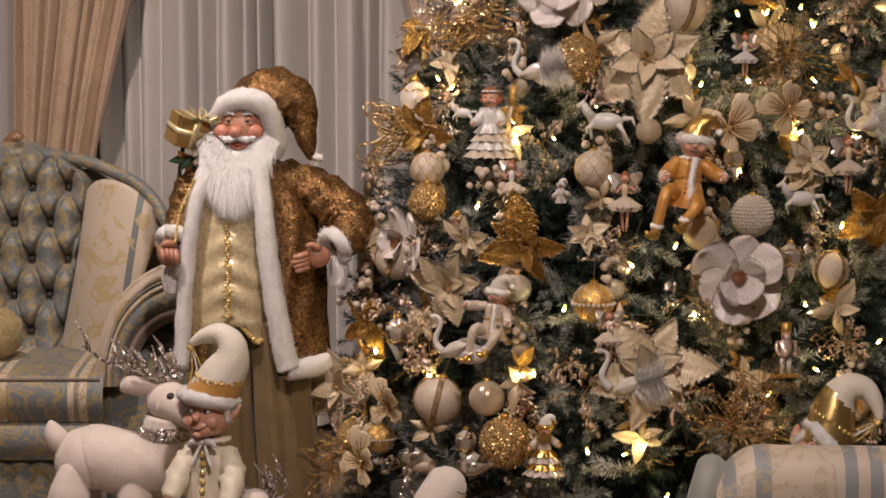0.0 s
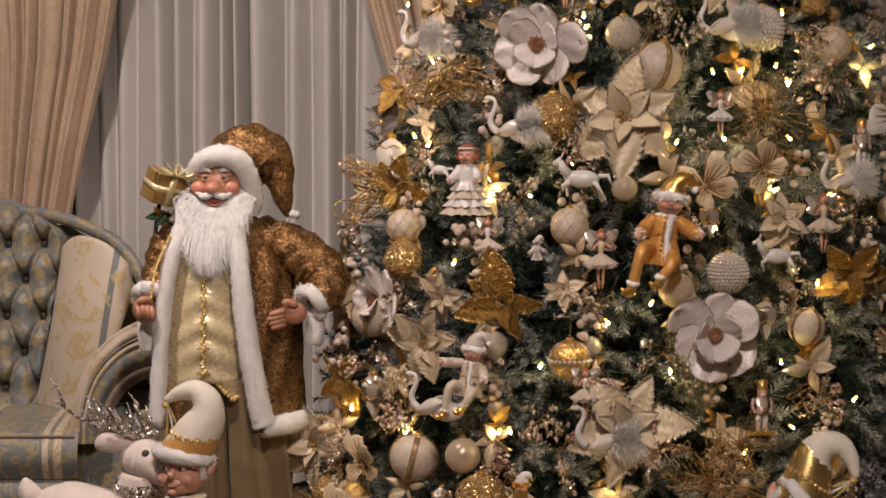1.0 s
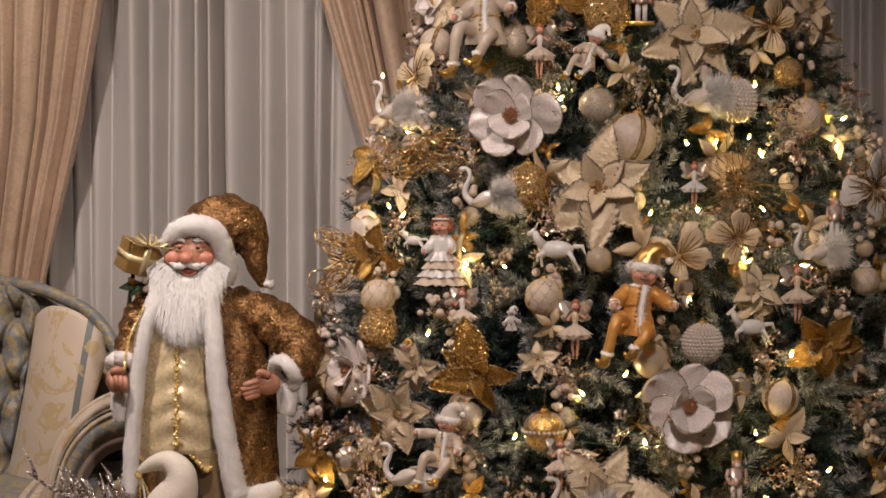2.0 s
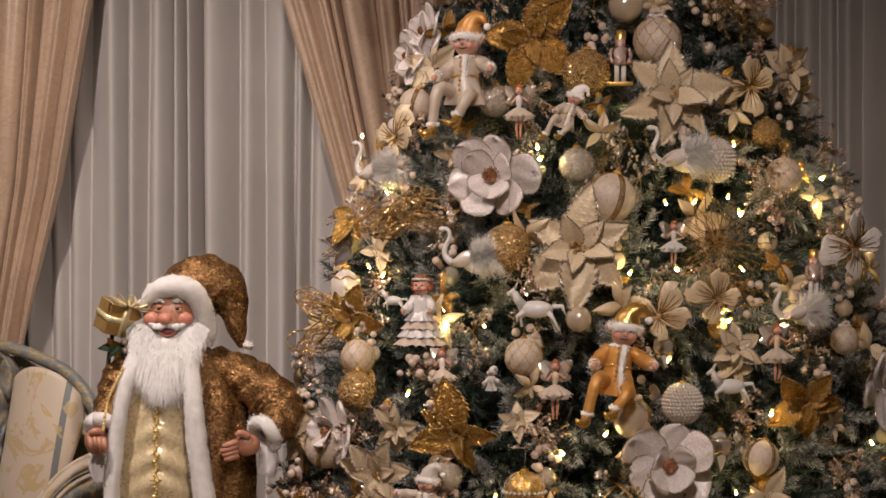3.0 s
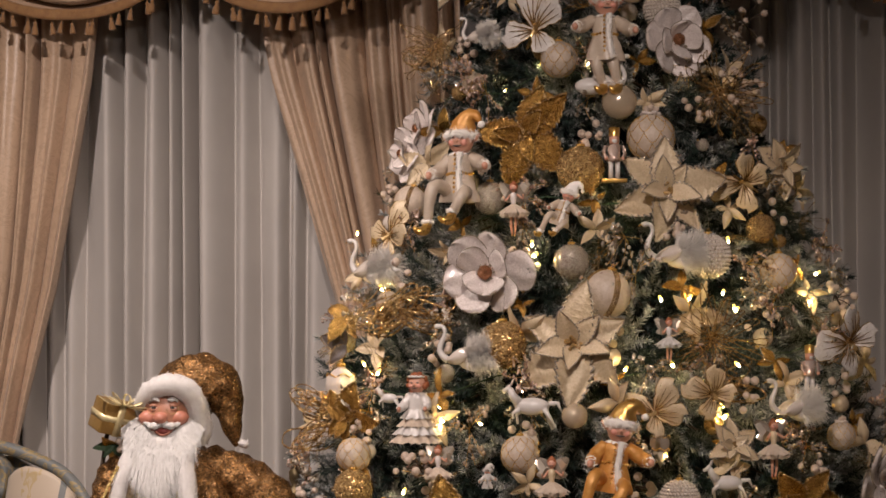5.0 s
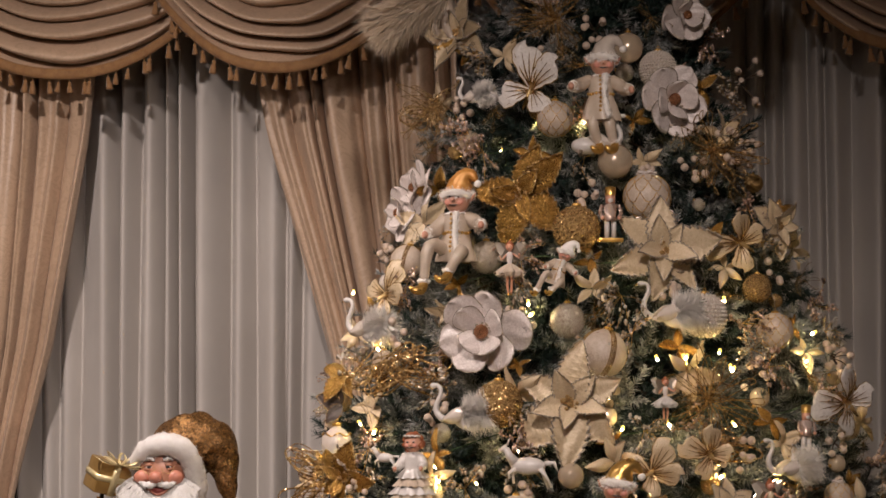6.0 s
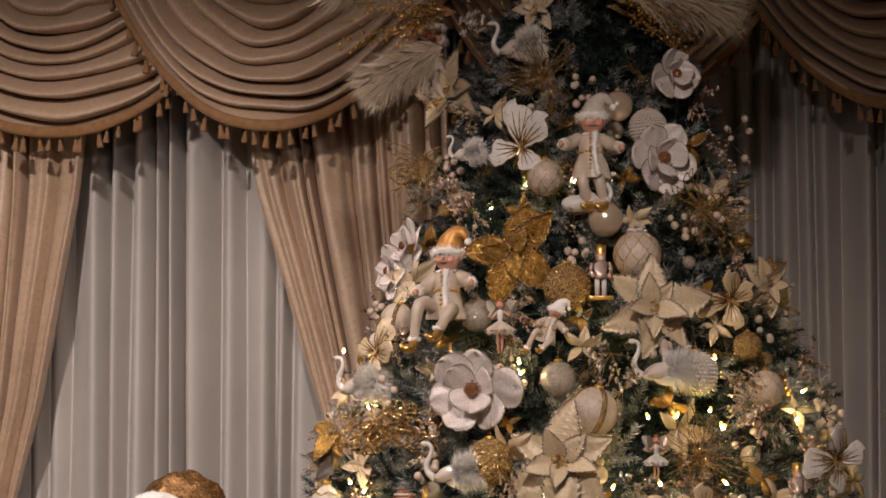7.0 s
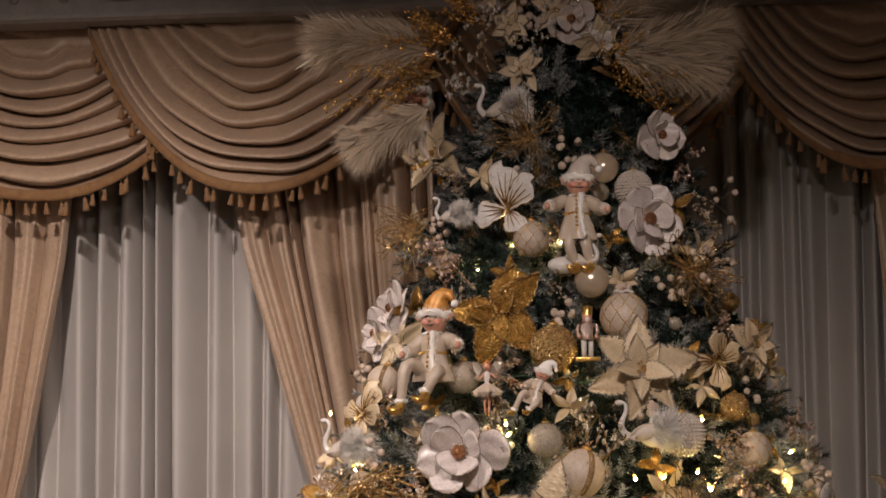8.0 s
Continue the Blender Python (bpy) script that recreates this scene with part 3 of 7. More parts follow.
def drop_ornament(m, h, material, label):
    th = thing("drop_ornament", m, label, "ornament", "drop ornaments")
    bm = bmesh.new()
    prof = [(0.0, -0.5), (0.05, -0.42), (0.13, -0.25), (0.22, -0.05), (0.27, 0.12), (0.25, 0.27), (0.15, 0.37), (0.07, 0.42), (0.07, 0.45), (0, 0.46)]
    rings = lathe(bm, [(a * h, b * h) for a, b in prof], 24)
    for ring in rings[2:7]:
        for k, v in enumerate(ring):
            v.co.x *= 1 + 0.05 * math.cos(k * math.pi / 2)
            v.co.y *= 1 + 0.05 * math.cos(k * math.pi / 2)
    part("body", bm, material, th)
    bm = bmesh.new()
    for z in (0.3, -0.02):
        tube(bm, [(h * (0.245 if z > 0 else 0.235) * math.cos(a), h * (0.245 if z > 0 else 0.235) * math.sin(a), z * h + 0.03 * h * math.sin(6 * a)) for a in [i * 2 * math.pi / 48 for i in range(49)]], h * 0.012, 5, caps=False)
    part("gold_trim", bm, M_GOLD, th, "wavy gold trim")
    scaled("cap", CAP, M_GOLD, th, h * 0.4).location = (0, 0, h * 0.06)
    return th


def petal_shape(kind):
    """A petal along +x from the origin, one unit long, face toward -y."""
    data = bpy.data.meshes.new("petal")
    nu, nv = 45, 8
    verts = []
    for i in range(nu + 1):
        s = i / nu
        if kind == "pointed":
            w = 0.25 * math.sin(math.pi * min(1, s ** 0.85)) ** 0.8 * (1 - 0.25 * s) + 0.006
            w *= 1 + (0.30 * (1 - ((s * 9) % 1)) - 0.1 if 0.12 < s < 0.97 else 0)
        elif kind == "narrow":
            w = 0.2 * math.sin(math.pi * s ** 0.9) + 0.004
        else:
            w = 0.44 * (math.sin(math.pi * min(1, (0.06 + 0.94 * s) ** 1.55)) ** 0.55) + 0.01
        if kind == "wing":
            w = 0.40 * s ** 0.75 * math.sqrt(max(0.0, 1 - max(0.0, (s - 0.72) / 0.28) ** 2.4)) * (1 + 0.05 * math.sin(22 * s)) + 0.012
        for j in range(nv + 1):
            q = 2 * j / nv - 1
            z = w * q
            along = s
            if kind == "wing":
                along = s * (0.94 + 0.06 * math.cos(5 * math.pi * q) * s ** 3) + 0.10 * q * s * s
                y = -0.05 * abs(math.sin(4.5 * math.pi * q * 0.7)) * s * (1 - 0.5 * s) - 0.10 * math.sin(math.pi * s) + 0.03 * math.sin(5 * s + 3 * q)
            elif kind == "pointed":
                vein = 0.042 * abs(math.sin(math.pi * (s * 9 - 1.7 * abs(q)))) * math.sin(math.pi * s) ** 0.5
                y = -0.035 * abs(q) - vein + 0.24 * s * s - 0.20 * s + 0.03 * math.sin(5 * q + 6 * s) * s
            elif kind == "narrow":
                y = 0.12 * q * q - 0.18 * math.sin(math.pi * s)
            else:
                y = -0.30 * s * s * (0.6 + 0.4 * q * q) + 0.16 * q * q * s - 0.04 * math.sin(7 * q + 5 * s) * s + 0.02 * math.sin(15 * q) * s * s
                z *= 1 + 0.05 * math.sin(9 * s)
            verts.append((along, y, z))
    faces = [(a, a + 1, a + nv + 2, a + nv + 1) for a in [i * (nv + 1) + j for i in range(nu) for j in range(nv)]]
    data.from_pydata(verts, [], faces)
    data.shade_smooth()
    return data


def rim_shape(kind):
    """The glittered edge of a petal."""
    src = PETAL[kind]
    nv, nu = 8, 45
    line = [src.vertices[i * (nv + 1)].co for i in range(4, nu + 1)] + [src.vertices[i * (nv + 1) + nv].co for i in range(nu, 3, -1)]
    bm = bmesh.new()
    tube(bm, [p.copy() for p in line], 0.016, 4)
    data = bpy.data.meshes.new("rim")
    bm.to_mesh(data)
    bm.free()
    return data


PETAL = {k: petal_shape(k) for k in ("pointed", "narrow", "round", "wing")}
RIM = {k: rim_shape(k) for k in PETAL}


def place_petal(parent, kind, material, angle, tilt, length, wide=1.0, rim=None, at=(0, 0, 0), twist=0.0):
    p = obj("petal", PETAL[kind], None, parent)
    if not PETAL[kind].materials:
        PETAL[kind].materials.append(material)
    p.material_slots[0].link = "OBJECT"
    p.material_slots[0].material = material
    p.matrix_basis = Matrix.Translation(at) @ Matrix.Rotation(-radians(angle), 4, "Y") @ Matrix.Rotation(radians(-tilt), 4, "Z") @ Matrix.Rotation(radians(twist), 4, "X") @ Matrix.Diagonal((length, length, length * wide, 1))
    if rim:
        q = obj("rim", RIM[kind], None, p)
        if not RIM[kind].materials:
            RIM[kind].materials.append(rim)
        q.material_slots[0].link = "OBJECT"
        q.material_slots[0].material = rim
    return p


def poinsettia(m, r, material, label, rim=None, n=6, name="poinsettia", wild=0.0):
    """Broad serrated petals in two uneven rings; wild: how far they curl and stray."""
    th = thing(name, m, label, "artificial flower", "poinsettias on the tree")
    for k in range(n):
        place_petal(th, "pointed", material, 360 / n * k + 90 + jit(11 + 18 * wild), 2 + jit(13) + 14 * wild * rng.random(), r * (0.93 + jit(0.10 + 0.12 * wild)), 1.12 + jit(0.14), rim, (0, 0.004, 0), jit(15 + 25 * wild))
    for k in range(n - 1 - int(2 * wild)):
        place_petal(th, "pointed", material, 360 / (n - 1 - int(2 * wild)) * k + 50 + jit(16), 26 + jit(12), r * (0.56 + jit(0.08)), 1.05, rim, (0, -0.004, 0), jit(20))
    for k in range(11):
        a, q = rng.uniform(0, 6.28), rng.uniform(0.02, 0.12) * r
        b = scaled("stamen", BEAD, M_GLIT, th, r * rng.uniform(0.022, 0.04))
        b.location = (q * math.cos(a), -0.10 * r - rng.uniform(0, 0.07) * r, q * math.sin(a))
    return th


def magnolia(m, r, label, material=None, rim=None):
    """Cupped pearly petals in two rings round a copper centre with a ruff of stamens."""
    material = material or M_PETAL
    th = thing("magnolia", m, label, "artificial flower", "magnolias on the tree")
    for k in range(6):
        place_petal(th, "round", material, 60 * k + 20 + jit(10), 10 + jit(11), r * (0.98 + jit(0.09)), 1.0 + jit(0.10), rim or M_GLITPALE, (0, 0.012, 0), jit(20))
    for k in range(4):
        place_petal(th, "round", material, 90 * k + 45 + jit(14), 34 + jit(10), r * (0.66 + jit(0.07)), 1.05, rim or M_GLITPALE, (0, -0.006, 0), jit(16))
    c = scaled("flower_centre", ROUGH, M_CENTRE, th, r * 0.15, "copper glitter centre")
    c.location = (0, -0.22 * r, 0)
    for k in range(14):
        a = 2 * math.pi * k / 14 + jit(0.2)
        b = scaled("stamen", BEAD, M_GLITPALE, th, r * 0.028)
        b.location = (0.18 * r * math.cos(a), -0.17 * r, 0.18 * r * math.sin(a))
    return th


def hairs(bm, origin, axis, length, spread, n, width, droop=0.0, start=0.25, slot=0, curl=0.15):
    """Fine hairs that leave a quill on all sides, as thin tapered strips."""
    axis = Vector(axis).normalized()
    for k in range(n):
        t = rng.uniform(0, 1)
        p = Vector(origin) + axis * length * t * 0.75
        side = Vector((rng.gauss(0, 1), rng.gauss(0, 1), rng.gauss(0, 1)))
        side = (side - axis * side.dot(axis)).normalized()
        d = (axis * (0.75 + jit(0.25)) + side * spread * (0.4 + rng.random())).normalized()
        ln = length * start * (0.6 + 0.7 * rng.random())
        w = d.cross(Vector((jit(1), jit(1), jit(1)))).normalized() * width
        mid = p + d * ln * 0.5 + Vector((0, 0, -droop * ln * 0.25)) + side * ln * curl * 0.3
        tip = p + d * ln + Vector((0, 0, -droop * ln)) + side * ln * jit(curl)
        vs = [bm.verts.new(q) for q in (p - w, p + w, mid + w * 0.8, tip, mid - w * 0.8)]
        bm.faces.new(vs).material_index = slot


def swan(m, s, label, feather=True):
    """A small swan with an S neck, one unit long before scaling, looking to -x."""
    th = thing("swan_ornament", m, label, "swan ornament", "swan ornaments")
    bm = bmesh.new()
    ball(bm, (0.05, 0, 0), 0.24 * s, 18, 12, (1.45, 0.85, 0.8))
    neck = [(-0.18, 0, 0.02), (-0.32, 0, 0.12), (-0.35, 0, 0.28), (-0.26, 0, 0.44), (-0.22, 0, 0.58), (-0.29, 0, 0.68), (-0.38, 0, 0.67)]
    pts = []
    for i in range(len(neck) - 1):
        for q in range(4):
            f = q / 4
            a, b = Vector(neck[i]), Vector(neck[i + 1])
            pts.append(a.lerp(b, f) * s)
    pts.append(Vector(neck[-1]) * s)
    n = len(pts)
    pts = [pts[0]] + [(pts[max(i - 2, 0)] + pts[max(i - 1, 0)] + pts[i] + pts[min(i + 1, n - 1)] + pts[min(i + 2, n - 1)]) / 5 for i in range(1, n - 1)] + [pts[-1]]
    tube(bm, pts, [s * (0.075 - 0.035 * min(1, i / (n * 0.6))) for i in range(n)], 10)
    ball(bm, pts[-1], 0.06 * s, 10, 8, (1.4, 0.9, 0.9))
    part("body", bm, M_WHITE, th, "white body with curved neck")
    bm = bmesh.new()
    tube(bm, [pts[-1] + Vector((-0.05 * s, 0, 0)), pts[-1] + Vector((-0.14 * s, 0, -0.05 * s))], [0.025 * s, 0.006 * s], 6)
    part("beak", bm, M_GOLD, th)
    for q in (-1, 1):
        w = sheet("wing", lambda u, v: (s * (-0.12 + 0.5 * u), q * s * (0.19 + 0.05 * math.sin(3.1 * v)), s * (0.02 + 0.17 * u + (v - 0.5) * 0.3 * math.sin(0.3 + 2.6 * u) + 0.012 * math.sin(25 * v))), 10, 10, M_PEARL, th, thick=0.002)
    if feather:
        bm = bmesh.new()
        hairs(bm, (0.22 * s, -0.05 * s, 0.10 * s), (1, -0.10, 0.22), 0.60 * s, 2.1, 6500, 0.0010, 0.05, 0.55, 0, 0.4)
        part("feather_tail", bm, M_FEATHER, th, "fluffy white feather tail")
    return th


def butterfly(m, r, label, material=None):
    """Two pairs of scalloped wings, the near pair lifted, with glittered veins and a slim body."""
    material = material or M_CHAMP
    th = thing("butterfly_ornament", m, label, "butterfly ornament", "butterfly ornaments")
    for a, ln, w, lift in ((62, 1.0, 0.95, 34), (128, 1.05, 1.0, 8), (-28, 0.70, 1.15, 30), (212, 0.74, 1.2, 6)):
        wing = place_petal(th, "wing", material, a + jit(8), lift + jit(10), r * ln, w, M_GLIT, (0, 0, 0), jit(14))
        for q in (-0.62, -0.2, 0.22, 0.64):
            bm = bmesh.new()
            tube(bm, curve_pts([(0.06, -0.03, 0.01 * q), (0.40, -0.135, 0.20 * q), (0.80, -0.10, 0.40 * q)], 4), [0.020, 0.019, 0.018, 0.017, 0.016, 0.014, 0.012, 0.008, 0.004], 4)
            part("wing_vein", bm, M_GLIT, wing)
    bm = bmesh.new()
    tube(bm, curve_pts([(0, -0.05 * r, -0.46 * r), (0, -0.10 * r, -0.15 * r), (0, -0.10 * r, 0.12 * r), (0, -0.08 * r, 0.30 * r)], 4), [(0.015 + 0.045 * math.sin(math.pi * (i + 1) / 14)) * r for i in range(13)], 9)
    ball(bm, (0, -0.09 * r, 0.33 * r), 0.055 * r, 9, 7)
    for q in (-1, 1):
        tube(bm, curve_pts([(0, -0.08 * r, 0.34 * r), (0.10 * q * r, -0.12 * r, 0.56 * r), (0.22 * q * r, -0.12 * r, 0.62 * r)], 4), 0.008 * r, 4)
    part("body", bm, M_GLIT, th)
    return th


def loop_shape(k):
    bm = bmesh.new()
    pts = []
    for i in range(25):
        a = 2 * math.pi * i / 24
        pts.append((0.5 - 0.5 * math.cos(a), 0.05 * math.sin(3 * a + k), 0.135 * math.sin(a) * (0.7 + 0.3 * math.cos(a + k)) + 0.06 * k * math.sin(a / 2)))
    tube(bm, pts, 0.0085, 5, caps=False)
    for i in range(0, 25, 1):
        ball(bm, pts[i], 0.0160, 4, 3)
    data = bpy.data.meshes.new("wire_loop")
    bm.to_mesh(data)
    bm.free()
    return data


LOOPS = [loop_shape(k) for k in range(3)]


def loop_spray(m, r, label, n=34):
    th = thing("glitter_spray", m, label, "glitter spray", "wire loop sprays")
    for k in range(n):
        a = rng.uniform(0, 360)
        ob = scaled("wire_loop", LOOPS[k % 3], M_GLIT, th, 1)
        ln = r * rng.uniform(0.6, 1.1)
        ob.matrix_basis = Matrix.Rotation(-radians(a), 4, "Y") @ Matrix.Rotation(radians(-rng.uniform(0, 45)), 4, "Z") @ Matrix.Rotation(radians(jit(60)), 4, "X") @ Matrix.Diagonal((ln, ln, ln, 1))
    return th


def ring_spray(m, r, label, n=11):
    """Long wire loops nested in one another, swept the same way."""
    th = thing("wire_curl", m, label, "glitter spray", "wire curls")
    sweep = jit(0.5)
    for k in range(n):
        ob = scaled("wire_ring", LOOPS[k % 3], M_GLIT, th, 1)
        ln = r * (0.8 + 1.5 * k / n + jit(0.12))
        ob.matrix_basis = Matrix.Translation((jit(0.18) * r, jit(0.3) * r, jit(0.25) * r)) @ Euler((jit(0.45), sweep + jit(0.35), jit(0.5))).to_matrix().to_4x4() @ Matrix.Translation((-ln / 2, 0, 0)) @ Matrix.Diagonal((ln, ln, ln * rng.uniform(1.2, 2.0), 1))
    return th


def bead_spray(m, r, material, label, n=70, bead=0.0042):
    """Thin stems carrying many small beads."""
    th = thing("bead_spray", m, label, "bead spray", "bead sprays")
    wires, beads = bmesh.new(), bmesh.new()
    for k in range(9):
        d = Vector((jit(1), -rng.uniform(0.1, 0.7), jit(1))).normalized()
        mid = d * r * 0.5 + Vector((jit(0.1), 0, jit(0.1))) * r
        end = d * r * rng.uniform(0.8, 1.1) + Vector((0, 0, -0.15 * r))
        tube(wires, [(0, 0, 0), mid, end], 0.0008, 4)
        for q in range(n // 9):
            t = rng.uniform(0.25, 1)
            p = mid.lerp(end, t * 2 - 1) if t > 0.5 else mid * (t * 2)
            b = bead * rng.uniform(0.6, 1.4)
            ball(beads, p + Vector((jit(0.007), jit(0.007), jit(0.007))), b, 5, 4, (1, 1, rng.choice((1, 1.6))))
    tagged(part("stem", wires, M_GOLD, th), kind="stuff")
    tagged(part("beadwork", beads, material, th), kind="stuff")
    return th


def berry_sprig(m, r, label, n=9, material=None):
    th = thing("berry_sprig", m, label, "berry sprig", "berry sprigs")
    bm = bmesh.new()
    for k in range(n):
        d = Vector((jit(1), -rng.uniform(0.1, 0.8), jit(0.9))).normalized() * r * rng.uniform(0.5, 1)
        tube(bm, [(0, 0, 0), d * 0.5 + Vector((0, 0, 0.06 * r)), d], 0.0014, 4)
        b = scaled("berry", BEAD, material or M_BERRY, th, 0.0105 * rng.uniform(0.8, 1.15))
        b.location = d
    tagged(part("twig", bm, M_BARK, th), kind="stuff")
    return th


def fuzz(bm, pts, radii, slot, per=90, length=0.012, down=0.0):
    """A fur roll: a lumpy tube with short hairs all over."""
    rings = tube(bm, pts, radii, 10, slot)
    for ring in rings:
        for v in ring:
            v.co += Vector((jit(0.003), jit(0.003), jit(0.003)))
    for i in range(len(pts) - 1):
        a, b = Vector(pts[i]), Vector(pts[i + 1])
        ax = (b - a).normalized()
        for k in range(int(per * (b - a).length / 0.05)):
            t = rng.random()
            c = a.lerp(b, t)
            rad = radii[i] + (radii[i + 1] - radii[i]) * t
            s = Vector((rng.gauss(0, 1), rng.gauss(0, 1), rng.gauss(0, 1)))
            s = (s - ax * s.dot(ax)).normalized()
            if s.y > 0.5:
                continue
            p = c + s * rad * 0.93
            d = (s + Vector((jit(0.7), jit(0.7), jit(0.7) - down))).normalized()
            w = d.cross(Vector((jit(1), jit(1), jit(1)))).normalized() * 0.0007
            tip = p + d * length * rng.uniform(0.6, 1.2)
            bm.faces.new([bm.verts.new(q) for q in (p - w, p + w, tip)]).material_index = slot


def curve_pts(pts, n):
    """A smooth line through points."""
    pts = [Vector(p) for p in pts]
    out = []
    for i in range(len(pts) - 1):
        p0, p1, p2, p3 = pts[max(i - 1, 0)], pts[i], pts[i + 1], pts[min(i + 2, len(pts) - 1)]
        for k in range(n):
            t = k / n
            out.append(0.5 * ((2 * p1) + (p2 - p0) * t + (2 * p0 - 5 * p1 + 4 * p2 - p3) * t * t + (3 * p1 - p0 - 3 * p2 + p3) * t ** 3))
    return out + [pts[-1]]


def ruffle(bm, r0, r1, z0, z1, waves, deep, slot, flat=1.0, seed=0.0):
    """A gathered ring of cloth from a narrow top to a wide, wavy hem."""
    n, rows = waves * 6, []
    for j in range(5):
        t = j / 4
        row = []
        for k in range(n):
            a = 2 * math.pi * k / n
            w = 1 + deep * t * math.sin(waves * a + seed) + 0.5 * deep * t * math.sin(2.6 * waves * a + 2 * seed)
            rad = (r0 + (r1 - r0) * t ** 0.8) * w
            row.append(bm.verts.new((rad * math.cos(a), rad * math.sin(a) * flat, z0 + (z1 - z0) * t + 0.25 * deep * r1 * t * math.cos(waves * a * 1.5 + seed))))
        rows.append(row)
    for r_0, r_1 in zip(rows, rows[1:]):
        for k in range(n):
            bm.faces.new((r_0[k], r_0[(k + 1) % n], r_1[(k + 1) % n], r_1[k])).material_index = slot


def limb(bm, pts, radii, slot, crush=0.0, seg=10):
    """A soft sleeve or leg along a bent line, with creases."""
    line = curve_pts(pts, 4)
    n = len(line)
    rad = [float(np.interp(i / (n - 1), np.linspace(0, 1, len(radii)), radii)) for i in range(n)]
    rings = tube(bm, line, rad, seg, slot)
    for i, ring in enumerate(rings):
        for k, v in enumerate(ring):
            v.co += (v.co - line[i]) * crush * (math.sin(i * 2.2 + k * 1.1) + 0.6 * math.sin(2.1 * k - i))
    return line[-1]


def doll_head(bm, c, r, slots, ears=False):
    """Painted head: cheeks, nose, eyes and a smile; slots: skin, dark, red."""
    skin, dark, red = slots
    c = Vector(c)
    ball(bm, c, r, 16, 12, (0.96, 0.92, 1.04), skin)
    ball(bm, c + Vector((0, -0.20, -0.42)) * r, 0.62 * r, 12, 9, (1, 1, 0.85), skin)
    ball(bm, c + Vector((0, -1.0, -0.10)) * r, 0.15 * r, 8, 6, (1, 1, 0.9), skin)
    for q in (-1, 1):
        ball(bm, c + Vector((0.46 * q, -0.70, -0.24)) * r, 0.29 * r, 10, 8, (1, 0.7, 0.85), red)
        ball(bm, c + Vector((0.36 * q, -0.86, 0.16)) * r, 0.125 * r, 8, 6, (1.2, 0.5, 0.8), dark)
        if ears:
            tube(bm, [c + Vector((0.85 * q, 0, -0.05)) * r, c + Vector((1.15 * q, 0, 0.1)) * r, c + Vector((1.45 * q, 0.05, 0.45)) * r], [0.22 * r, 0.18 * r, 0.03 * r], 7, skin)
    tube(bm, [c + Vector((x, -0.90 + 0.25 * x * x, -0.47 + 0.35 * x * x)) * r for x in (-0.34, -0.17, 0, 0.17, 0.34)], [0.02 * r, 0.06 * r, 0.07 * r, 0.06 * r, 0.02 * r], 6, dark)


